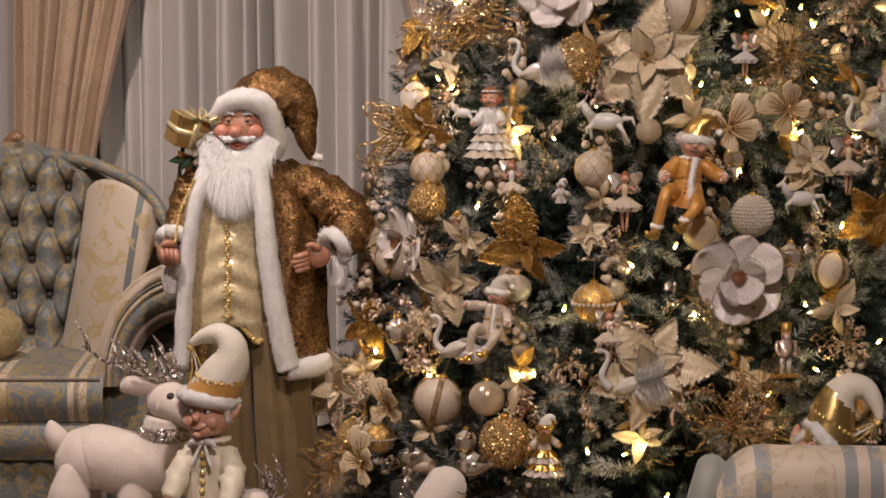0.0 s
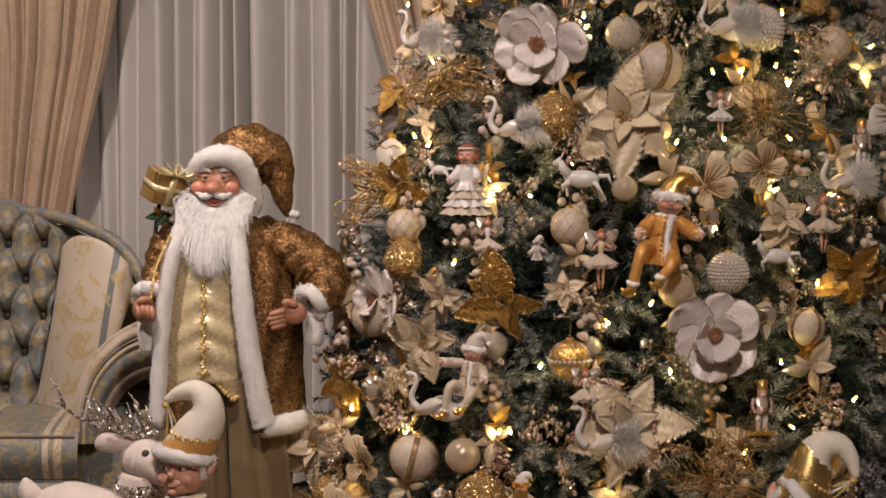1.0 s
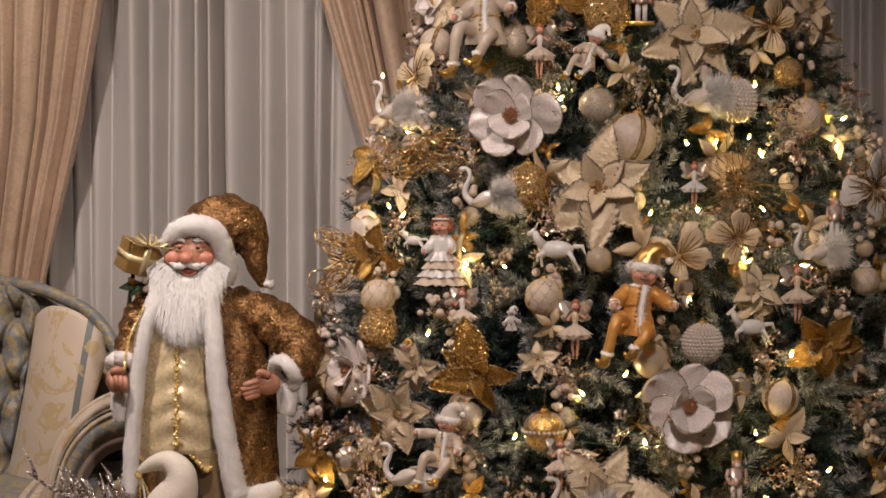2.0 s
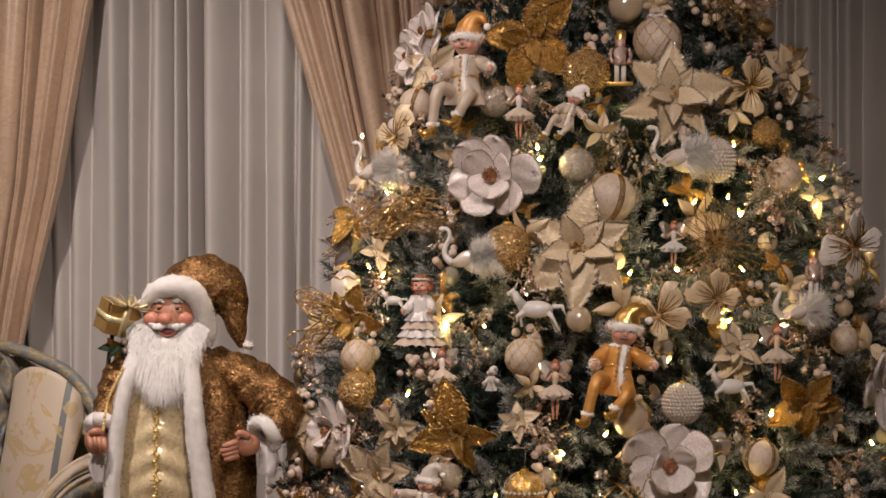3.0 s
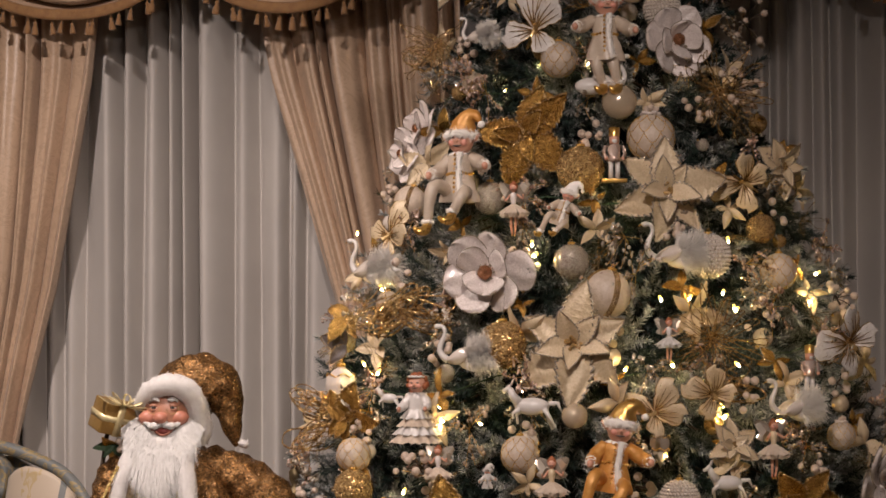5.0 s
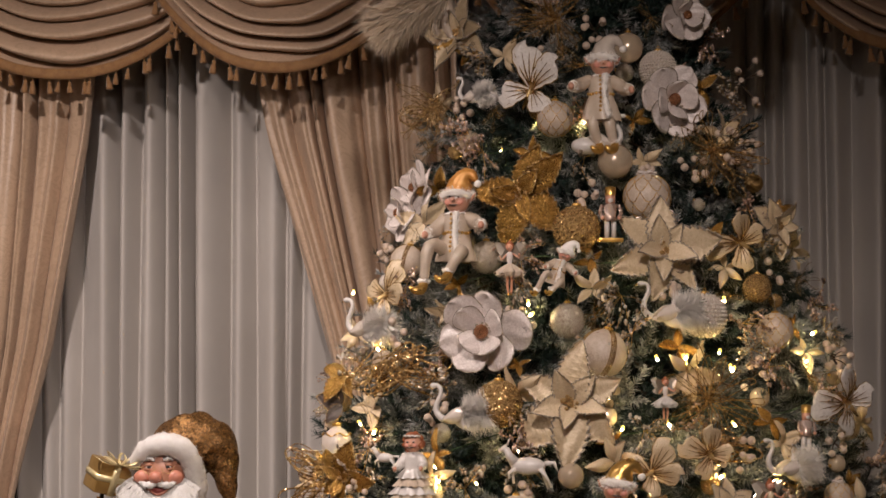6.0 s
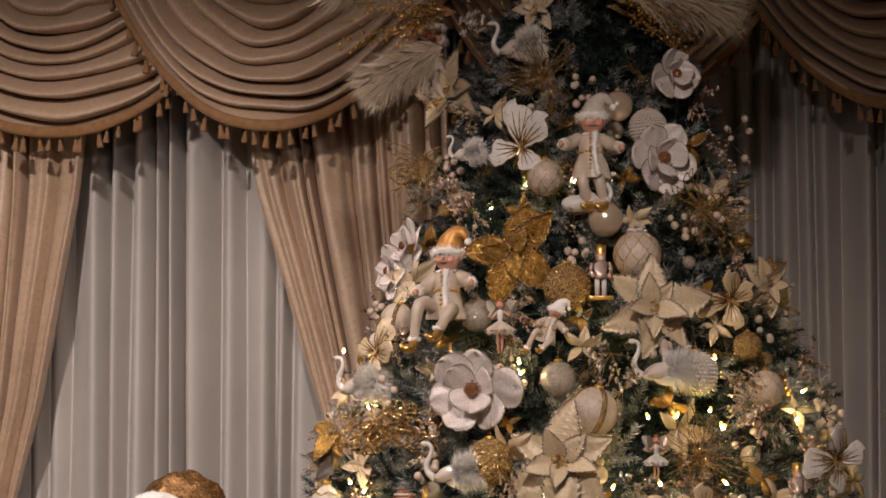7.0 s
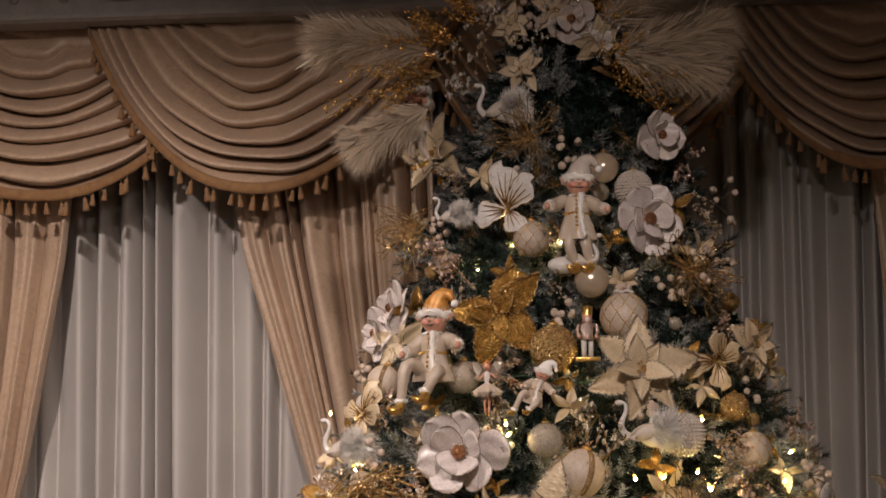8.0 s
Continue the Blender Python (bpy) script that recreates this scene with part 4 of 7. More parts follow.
def doll(m, h, label, coat, hat, trim, legs=True, wings=False, skirt=None, hair=None, sit=False, beard=False, arms=(35, 60), name="doll_ornament"):
    """A small hanging figure, one plain mesh of soft shapes, feet near the origin and h high."""
    bm = bmesh.new()
    mats = [coat, M_SKIN, hat, trim, M_GOLD, hair or trim, skirt or trim, M_DARKLEAF, M_CHEEK]
    face = (1, 7, 8)
    if wings:
        # fairy: slim bodice, gauze skirt, bare limbs, hair in a bun
        head = Vector((0, -0.01, 0.86)) * h
        doll_head(bm, head, 0.072 * h, face)
        ball(bm, head + Vector((0, 0.018, 0.020)) * h, 0.078 * h, 12, 9, (1.02, 0.95, 1), 5)
        ball(bm, head + Vector((0, 0.03, 0.085)) * h, 0.038 * h, 9, 7, slot=5)
        tube(bm, [(0, 0, 0.76 * h), (0, 0, 0.80 * h)], 0.022 * h, 8, 1)
        lathe(bm, [(0.028 * h, 0.775 * h), (0.060 * h, 0.74 * h), (0.056 * h, 0.66 * h), (0.040 * h, 0.58 * h), (0.055 * h, 0.53 * h)], 14, 0)
        for j, (wide, low) in enumerate(((0.26, 0.40), (0.235, 0.36), (0.20, 0.33))):
            ruffle(bm, 0.045 * h, wide * h, 0.565 * h, low * h, 9 + j, 0.16, 6, 0.9, j * 1.3)
        for q, a in ((-1, arms[0]), (1, arms[1])):
            d = Vector((q * math.sin(radians(a)), -0.25, -math.cos(radians(a)))).normalized()
            el = Vector((0.06 * q, 0, 0.735)) * h + d * 0.13 * h
            limb(bm, [(0.055 * q * h, 0, 0.74 * h), el, el + Vector((q * 0.02, -0.08, 0.06)) * h], [0.020 * h, 0.017 * h, 0.013 * h], 1, 0, 8)
            knee = Vector((0.04 * q, -0.03, 0.22)) * h
            limb(bm, [(0.03 * q * h, 0, 0.40 * h), knee, Vector((0.025 * q, 0.01, 0.03)) * h], [0.032 * h, 0.026 * h, 0.015 * h], 1, 0, 8)
            ball(bm, Vector((0.025 * q, -0.015, 0.015)) * h, 0.022 * h, 8, 6, (0.8, 1.5, 0.8), 4)
            for lift, ln, wide in ((42, 0.36, 0.11), (-8, 0.25, 0.085)):
                rows = []
                up = Vector((-math.sin(radians(lift)) * q, 0, math.cos(radians(lift))))
                for i in range(9):
                    t = i / 8
                    half = wide * h * math.sin(math.pi * (0.04 + 0.90 * t) ** 0.8) ** 0.8
                    c = Vector((q * math.cos(radians(lift)) * ln * t, 0.05 + 0.06 * t, 0.70 + math.sin(radians(lift)) * ln * t)) * h
                    rows.append([bm.verts.new(c + up * half * e + Vector((0, 0.02 * h * e * e, 0))) for e in (-1, -0.5, 0, 0.5, 1)])
                for r0, r1 in zip(rows, rows[1:]):
                    for i in range(4):
                        bm.faces.new((r0[i], r0[i + 1], r1[i + 1], r1[i])).material_index = 3
    else:
        hz = 0.735
        head = Vector((0.012, -0.02, hz)) * h
        doll_head(bm, head, 0.105 * h, face, bool(hat) and not beard)
        if hair:
            for k in range(70):
                u = Vector((rng.gauss(0, 1), rng.gauss(0.5, 0.8), rng.gauss(0.35, 0.8))).normalized()
                if u.y > -0.35 or u.z > 0.62:
                    ball(bm, head + u * 0.108 * h, rng.uniform(0.026, 0.042) * h, 6, 5, slot=5)
            for k in range(9):
                a = radians(200 + 17 * k)
                c = head + Vector((0.088 * math.cos(a), 0.088 * math.sin(a), 0.083 + 0.006 * (k % 2))) * h
                ball(bm, c, 0.030 * h, 7, 5, (1, 1, 0.45), 3)
        if beard:
            for k in range(500):
                a = jit(1)
                p = head + Vector((0.085 * a, -0.075 * math.sqrt(1 - a * a) - 0.01, -0.045 - 0.02 * rng.random())) * h
                e = p + Vector((0.03 * a + jit(0.02), -0.02, -0.10 - 0.07 * rng.random() * (1 - a * a))) * h
                w = Vector((0.004 * h, 0, 0))
                bm.faces.new([bm.verts.new(x) for x in (p - w, p + w, e)]).material_index = 3
        if hat:
            cone = curve_pts([head + Vector((0.0, 0.015, 0.030)) * h, head + Vector((0.018, 0.015, 0.10)) * h, head + Vector((0.055, 0.01, 0.165)) * h, head + Vector((0.115, 0.0, 0.185)) * h, head + Vector((0.165, -0.01, 0.135)) * h], 4)
            n = len(cone)
            rings = tube(bm, cone, [float(np.interp(i / (n - 1), (0, 0.3, 0.6, 0.85, 1), (0.112, 0.094, 0.062, 0.034, 0.012))) * h for i in range(n)], 16, 2)
            for i, ring in enumerate(rings):
                for k, v in enumerate(ring):
                    v.co += (v.co - cone[i]) * (0.07 * math.sin(2 * k + 1.4 * i) + 0.05 * math.sin(3 * k - i))
            fuzz(bm, [head + Vector((0.104 * math.cos(x), 0.012 + 0.104 * math.sin(x), 0.050 - 0.02 * abs(math.cos(x)))) * h for x in [i * math.pi / 9 for i in range(19)]], [0.030 * h] * 19, 3, 260, 0.036 * h)
            ball(bm, cone[-1] + Vector((0.005, 0, -0.02)) * h, 0.030 * h, 8, 6, slot=3)
        # coat
        n, rows = 40, []
        prof = [(0.150, 0.255), (0.146, 0.30), (0.128, 0.38), (0.104, 0.455), (0.100, 0.50), (0.108, 0.56), (0.092, 0.61), (0.050, 0.645), (0.030, 0.66)] if not (skirt and not legs) else [(0.120, 0.36), (0.110, 0.42), (0.098, 0.50), (0.104, 0.56), (0.090, 0.61), (0.050, 0.645), (0.030, 0.66)]
        for rad, z in prof:
            low = max(0.0, 1 - (z - 0.25) / 0.25)
            rows.append([bm.verts.new((rad * h * (1 + 0.14 * low * math.sin(5 * a + 9 * z) + 0.04 * math.sin(9 * a + 30 * z)) * math.cos(a), rad * h * 0.82 * (1 + 0.14 * low * math.sin(5 * a + 9 * z)) * math.sin(a), z * h)) for a in [2 * math.pi * k / n for k in range(n)]])
        for r0, r1 in zip(rows, rows[1:]):
            for k in range(n):
                bm.faces.new((r0[k], r0[(k + 1) % n], r1[(k + 1) % n], r1[k])).material_index = 0
        if skirt and not legs:
            for j in range(4):
                ruffle(bm, (0.07 + 0.035 * j) * h, (0.19 + 0.035 * j) * h, (0.47 - 0.10 * j) * h, (0.33 - 0.095 * j) * h, 9 + j, 0.13, 6 if j % 2 else 3, 0.8, j * 1.7)
        else:
            front = curve_pts([(0.03 * h, -0.088 * h, 0.64 * h), (0.022 * h, -0.100 * h, 0.52 * h), (0.030 * h, -0.112 * h, 0.40 * h), (0.055 * h, -0.132 * h, 0.27 * h)], 4)
            fuzz(bm, front, [0.020 * h] * len(front), 3, 190, 0.030 * h)
            for k in range(9):
                ball(bm, (-0.012 * h, -0.090 * h - 0.0035 * k * h, (0.62 - 0.036 * k) * h), 0.012 * h, 6, 5, slot=4)
            for k in range(22):
                a = 2 * math.pi * k / 22
                ball(bm, (0.104 * h * math.cos(a), 0.086 * h * math.sin(a), (0.478 + 0.006 * math.sin(3 * a)) * h), 0.013 * h, 6, 5, slot=4)
        ruffle(bm, 0.035 * h, 0.088 * h, 0.650 * h, 0.622 * h, 9, 0.2, 3, 0.9)
        for q, a in ((-1, arms[0]), (1, arms[1])):
            sh = Vector((0.082 * q, 0, 0.605)) * h
            d = Vector((q * math.sin(radians(a)), -0.35, -math.cos(radians(a)))).normalized()
            el = sh + d * 0.135 * h
            ha = el + Vector((d.x * 0.6 - q * 0.15, -0.7, d.z * 0.4 + 0.1)).normalized() * 0.12 * h
            limb(bm, [sh, el, ha], [0.042 * h, 0.055 * h, 0.056 * h, 0.040 * h], 0, 0.09, 14)
            ring = [ha + Vector((0.030 * math.cos(x), 0.01, 0.030 * math.sin(x))) * h for x in [i * math.pi / 4 for i in range(9)]]
            fuzz(bm, ring, [0.016 * h] * 9, 3, 120, 0.022 * h)
            tip = ha + (ha - el).normalized() * 0.035 * h
            ball(bm, tip, 0.028 * h, 8, 6, (0.9, 1.2, 1.1), 1)
            for k in range(3):
                tube(bm, [tip, tip + (ha - el).normalized() * 0.035 * h + Vector((0, 0, (0.014 * k - 0.014) * h))], [0.011 * h, 0.006 * h], 6, 1)
        if legs:
            for q in (-1, 1):
                if sit:
                    knee = Vector((0.12 * q - 0.03, -0.20, 0.34 - 0.03 * q)) * h
                    foot = Vector((0.10 * q - 0.09, -0.22, 0.12 + 0.04 * q)) * h
                else:
                    knee = Vector((0.07 * q, -0.06, 0.20)) * h
                    foot = Vector((0.06 * q + 0.05, -0.02, 0.06)) * h
                limb(bm, [Vector((0.055 * q, -0.02, 0.33)) * h, knee, foot], [0.055 * h, 0.052 * h, 0.044 * h, 0.034 * h], 0, 0.08, 12)
                ring = [foot + Vector((0.036 * math.cos(x), 0.036 * math.sin(x), 0.02)) * h for x in [i * math.pi / 4 for i in range(9)]]
                fuzz(bm, ring, [0.015 * h] * 9, 3, 110, 0.02 * h)
                limb(bm, [foot, foot + Vector((-0.012, -0.03, -0.045)) * h, foot + Vector((-0.05, -0.07, -0.05)) * h, foot + Vector((-0.085, -0.08, -0.02)) * h], [0.036 * h, 0.042 * h, 0.030 * h, 0.008 * h], 4, 0, 10)
    ob = part(name, bm, None, None)
    for x in mats:
        ob.data.materials.append(x or trim)
    ob.matrix_basis = m
    return tagged(ob, label, "doll", "hanging figures")


def nutcracker(m, h, label):
    bm = bmesh.new()
    box(bm, (-0.22 * h, -0.13 * h, 0), (0.22 * h, 0.13 * h, 0.07 * h), 0.01 * h)
    for f in bm.faces:
        f.material_index = 2
    for q in (-1, 1):
        tube(bm, [(0.06 * h * q, 0, 0.07 * h), (0.06 * h * q, 0, 0.40 * h)], [0.045 * h, 0.05 * h], 10, 1)
        tube(bm, [(0.15 * h * q, 0, 0.66 * h), (0.19 * h * q, -0.02 * h, 0.52 * h), (0.15 * h * q, -0.07 * h, 0.44 * h)], 0.035 * h, 8, 0)
        ball(bm, (0.15 * h * q, -0.08 * h, 0.43 * h), 0.035 * h, 8, 6, slot=3)
    lathe(bm, [(0.0, 0.38 * h), (0.12 * h, 0.38 * h), (0.10 * h, 0.46 * h), (0.13 * h, 0.66 * h), (0.05 * h, 0.70 * h), (0, 0.70 * h)], 16, 0)
    lathe(bm, [(0, 0.69 * h), (0.085 * h, 0.69 * h), (0.09 * h, 0.84 * h), (0, 0.85 * h)], 14, 3)
    lathe(bm, [(0.10 * h, 0.83 * h), (0.095 * h, 0.86 * h), (0.10 * h, 0.98 * h), (0, 1.0 * h)], 14, 2)
    ball(bm, (0, -0.07 * h, 0.74 * h), 0.05 * h, 8, 6, (1, 0.5, 1), 1)
    ob = part("nutcracker_figure", bm, [M_COPPER, M_WHITE, M_GOLD, M_SKIN], None)
    ob.matrix_basis = m
    return tagged(ob, label, "nutcracker", "hanging figures")


def pony(m, s, label):
    """A small leaping white animal figure, one plain mesh."""
    bm = bmesh.new()
    ball(bm, (0, 0, 0), 0.2 * s, 14, 10, (1.7, 0.75, 0.85))
    tube(bm, [(-0.25 * s, 0, 0.06 * s), (-0.38 * s, 0, 0.22 * s), (-0.42 * s, 0, 0.34 * s)], [0.11 * s, 0.075 * s, 0.06 * s], 8)
    tube(bm, [(-0.40 * s, 0, 0.36 * s), (-0.56 * s, 0, 0.28 * s)], [0.07 * s, 0.035 * s], 8)
    for x, y, dx, dz in ((-0.22, -0.06, -0.28, -0.18), (-0.2, 0.06, -0.2, -0.28), (0.24, -0.06, 0.22, -0.34), (0.26, 0.06, 0.1, -0.38)):
        a = Vector((x, y, -0.05)) * s
        k = a + Vector((dx * 0.5, 0, dz * 0.45)) * s
        tube(bm, [a, k, k + Vector((dx * 0.2 + 0.06, 0, dz * 0.6)) * s], [0.06 * s, 0.035 * s, 0.028 * s], 7)
    tube(bm, [(0.32 * s, 0, 0.05 * s), (0.5 * s, 0, 0.06 * s), (0.58 * s, 0, -0.12 * s)], [0.05 * s, 0.045 * s, 0.01 * s], 7)
    for q in (-1, 1):
        tube(bm, [(-0.40 * s, 0.03 * q * s, 0.40 * s), (-0.36 * s, 0.05 * q * s, 0.52 * s)], [0.025 * s, 0.005 * s], 5)
    ob = part("pony_ornament", bm, M_WHITE, None)
    ob.matrix_basis = m
    return tagged(ob, label, "animal ornament", "hanging figures")

# ---------------------------------------------------------------- ornaments on the tree
NET_BAUBLES = [
    (-0.040, 5.660, 1.034, 0.0455),
    (0.373, 5.390, 1.052, 0.0476),
    (1.069, 5.650, 1.508, 0.0484),
    (0.504, 5.750, 2.073, 0.0492),
    (-0.067, 5.910, 1.323, 0.0307),
]
for x, y, z, r in NET_BAUBLES:
    bauble(facing(x, y, z), r, "net", "matt cream bauble with fine gold scallop lines hanging on the tree")

BAND_BAUBLES = [
    (0.598, 5.480, 1.449, 0.0626),
    (-0.013, 5.480, 0.457, 0.0611),
    (0.957, 5.340, 0.807, 0.0457),
    (0.113, 5.870, 1.699, 0.0457),
    (-0.125, 5.690, 0.794, 0.0532),
]
for x, y, z, r in BAND_BAUBLES:
    bauble(facing(x, y, z, 14), r, "band", "cream crackled bauble with gold glitter bands")

CROWN_BAUBLES = [
    (0.736, 5.650, 1.858, 0.0630),
    (1.216, 5.580, 1.084, 0.0376),
]
for x, y, z, r in CROWN_BAUBLES:
    bauble(facing(x, y, z), r, "crown", "cream bauble with frilled collar and berries on top")

GLITTER_BAUBLES = [
    (0.156, 5.340, 0.375, 0.0665),
    (0.338, 5.500, 1.322, 0.0599),
    (-0.040, 5.630, 0.951, 0.0497),
    (0.548, 5.620, 1.772, 0.0613),
    (-0.240, 5.740, 0.317, 0.0447),
    (1.026, 5.670, 1.621, 0.0383),
]
for x, y, z, r in GLITTER_BAUBLES:
    bauble(facing(x, y, z), r, "glitter", "gold bauble crusted with coarse glitter")

PEARL_BAUBLES = [
    (0.759, 5.320, 0.943, 0.0511),
    (0.871, 5.560, 1.546, 0.0577),
    (0.788, 5.810, 2.215, 0.0513),
]
for x, y, z, r in PEARL_BAUBLES:
    bauble(facing(x, y, z), r, "pearl", "cream bauble covered in rows of small pearls")

GLASS_BAUBLES = [
    (0.110, 5.390, 0.477, 0.0462),
    (0.631, 5.310, 0.902, 0.0455),
    (0.656, 5.680, 1.954, 0.0472),
    (0.708, 5.820, 2.275, 0.0423),
    (0.282, 5.860, 2.025, 0.0304),
    (0.509, 5.390, 1.147, 0.0336),
    (-0.184, 5.650, 0.334, 0.0352),
    (0.051, 5.770, 1.428, 0.0329),
]
for x, y, z, r in GLASS_BAUBLES:
    bauble(facing(x, y, z), r, "glass", "champagne glass bauble with a soft gleam")

FILIGREE_BAUBLES = [
    (0.370, 5.310, 0.728, 0.0510),
    (-0.166, 5.620, 0.332, 0.0408),
]
for x, y, z, r in FILIGREE_BAUBLES:
    bauble(facing(x, y, z), r, "filigree", "gold filigree bauble belted with pearls")

SATIN_BAUBLES = [
    (0.242, 5.740, 1.739, 0.0506),
    (0.514, 5.520, 1.532, 0.0458),
    (0.185, 5.400, 0.754, 0.0364),
    (0.316, 5.670, 1.701, 0.0441),
]
for x, y, z, r in SATIN_BAUBLES:
    bauble(facing(x, y, z), r, "frost", "champagne bauble frosted with fine glitter")

DROPS = [
    (-0.074, 5.810, 1.189, 0.1583, 0),
    (0.853, 5.320, 0.827, 0.1104, 1),
    (0.058, 5.400, 0.350, 0.1037, 1),
    (-0.116, 5.610, 0.595, 0.1310, 1),
    (0.717, 5.350, 1.069, 0.0972, 1),
]
for x, y, z, h, k in DROPS:
    drop_ornament(facing(x, y, z), h, (M_PEARL, M_GLITPALE)[k], ("pearly cream teardrop ornament with gold trim", "champagne glitter teardrop ornament")[k])

CHAMPAGNE_FLOWERS = [
    (0.511, 5.430, 1.324, 0.1663, 0),
    (0.509, 5.230, 0.575, 0.1520, 15),
    (0.016, 5.490, 0.751, 0.1111, 30),
    (-0.272, 5.790, 0.431, 0.1382, -20),
    (0.763, 5.580, 1.714, 0.1564, 10),
    (0.268, 6.130, 2.361, 0.1273, 20),
    (1.110, 5.820, 1.794, 0.0967, -15),
    (0.899, 5.370, 1.074, 0.0808, 10),
    (0.356, 5.330, 0.900, 0.0581, 0),
    (0.497, 5.950, 2.567, 0.0679, 15),
    (0.716, 5.950, 2.648, 0.0772, 40),
    (0.059, 5.480, 0.867, 0.0739, 60),
    (1.517, 5.980, 1.382, 0.1086, 0),
]
for x, y, z, r, lean in CHAMPAGNE_FLOWERS:
    poinsettia(facing(x, y, z, lean, 0.6, jit(16)), r * 1.05, M_CHAMP, "champagne silk poinsettia with glittered edges", M_GLITPALE, wild=0.25)

GOLD_FLOWERS = [
    (0.205, 5.390, 0.866, 0.1175, 12),
    (-0.200, 5.710, 0.626, 0.0859, 35),
    (0.409, 5.680, 1.873, 0.1356, 0),
    (1.082, 5.410, 0.938, 0.0983, 20),
    (-0.058, 5.710, 1.127, 0.0919, 40),
]
for x, y, z, r, lean in GOLD_FLOWERS:
    poinsettia(facing(x, y, z, lean, 0.6, 16), r * 1.08, M_GOLDLEAF, "gold glitter poinsettia with broad petals", M_GLIT, 5, wild=0.8)

MAGNOLIAS = [
    (0.717, 5.270, 0.798, 0.1094, 0),
    (0.305, 5.560, 1.505, 0.1154, 10),
    (0.818, 5.770, 2.128, 0.0988, 30),
    (0.146, 5.930, 1.904, 0.0800, 0),
    (0.103, 5.960, 1.837, 0.0742, 50),
    (-0.106, 5.650, 0.842, 0.0909, -30),
    (0.873, 5.910, 2.378, 0.0767, 20),
    (0.640, 5.970, 2.716, 0.0775, 0),
    (1.331, 5.610, 0.953, 0.1019, 15),
]
for x, y, z, r, lean in MAGNOLIAS:
    magnolia(facing(x, y, z, lean, 0.8 if x > 0.3 else 1.0), r * 1.06, "pearly blush magnolia with a copper glitter centre")

SWANS = [
    (0.222, 5.510, 1.280, 0.1315, 0, 1),
    (0.434, 5.230, 0.526, 0.1425, 0, 1),
    (1.048, 5.450, 1.150, 0.1202, 0, 1),
    (-0.008, 5.860, 1.504, 0.1369, 0, 1),
    (0.748, 5.490, 1.538, 0.1311, 0, 1),
    (0.420, 5.920, 2.434, 0.1306, 0, 1),
    (0.023, 5.430, 0.586, 0.1339, 0, 0),
    (0.630, 5.670, 1.994, 0.1177, 180, 0),
    (0.284, 5.880, 2.139, 0.0916, 0, 1),
]
for x, y, z, s, turn, plume in SWANS:
    swan(facing(x, y, z) @ pose(0, 0, 0, 0, 0, turn), s, "white swan ornament with curved neck" + (" and feather tail" if plume else ""), plume > 0)

BUTTERFLIES = [
    (0.702, 5.350, 1.155, 0.0916, 60, 0),
    (0.445, 5.770, 2.153, 0.1228, 25, 1),
    (0.854, 5.390, 1.199, 0.0867, -40, 0),
    (0.979, 5.660, 1.739, 0.1028, -60, 0),
    (1.261, 5.700, 1.319, 0.1183, -50, 1),
    (-0.137, 5.560, 0.425, 0.0866, 5, 0),
    (-0.206, 5.610, 0.267, 0.0961, 40, 0),
    (0.059, 5.830, 1.608, 0.0938, 60, 0),
    (0.723, 5.940, 2.638, 0.0462, 0, 1),
]
for x, y, z, r, lean, k in BUTTERFLIES:
    butterfly(facing(x, y, z, lean), r, ("champagne", "white")[k] + " butterfly ornament with gold glitter veins", (M_CHAMP, M_WHITE)[k])

LOOP_SPRAYS = [
    (0.708, 5.210, 0.439, 0.1555),
    (0.861, 5.450, 1.337, 0.1344),
    (0.515, 5.850, 2.360, 0.1336),
    (0.198, 6.070, 2.154, 0.1260),
    (0.925, 5.760, 1.987, 0.1420),
    (-0.295, 5.770, 0.211, 0.1198),
    (0.778, 5.230, 0.526, 0.0950),
]
for x, y, z, r in LOOP_SPRAYS:
    loop_spray(facing(x, y, z), r, "gold glitter wire spray opening in fine loops")

WIRE_CURLS = [
    (-0.140, 5.850, 1.157, 0.0789),
    (-0.149, 5.800, 1.069, 0.0783),
    (0.082, 5.680, 1.414, 0.0914),
    (0.139, 5.620, 1.393, 0.0846),
    (0.024, 5.740, 1.392, 0.0745),
    (0.906, 5.410, 1.212, 0.0674),
    (-0.295, 5.770, 0.265, 0.0824),
    (0.153, 6.190, 2.128, 0.0803),
]
for x, y, z, r in WIRE_CURLS:
    ring_spray(facing(x, y, z), r, "nest of long gold glitter wire loops")

BERRIES = [
    (0.136, 5.460, 1.012, 0.0779),
    (0.909, 5.430, 1.218, 0.0705),
    (-0.217, 5.770, 0.701, 0.0749),
    (1.047, 6.030, 2.205, 0.0939),
    (0.981, 5.800, 1.999, 0.0903),
    (0.619, 5.810, 2.318, 0.0528),
    (1.243, 5.760, 1.438, 0.0598),
    (0.532, 6.000, 2.730, 0.0623),
]
for x, y, z, r in BERRIES:
    berry_sprig(facing(x, y, z), r, "sprig of sugared cream berries")

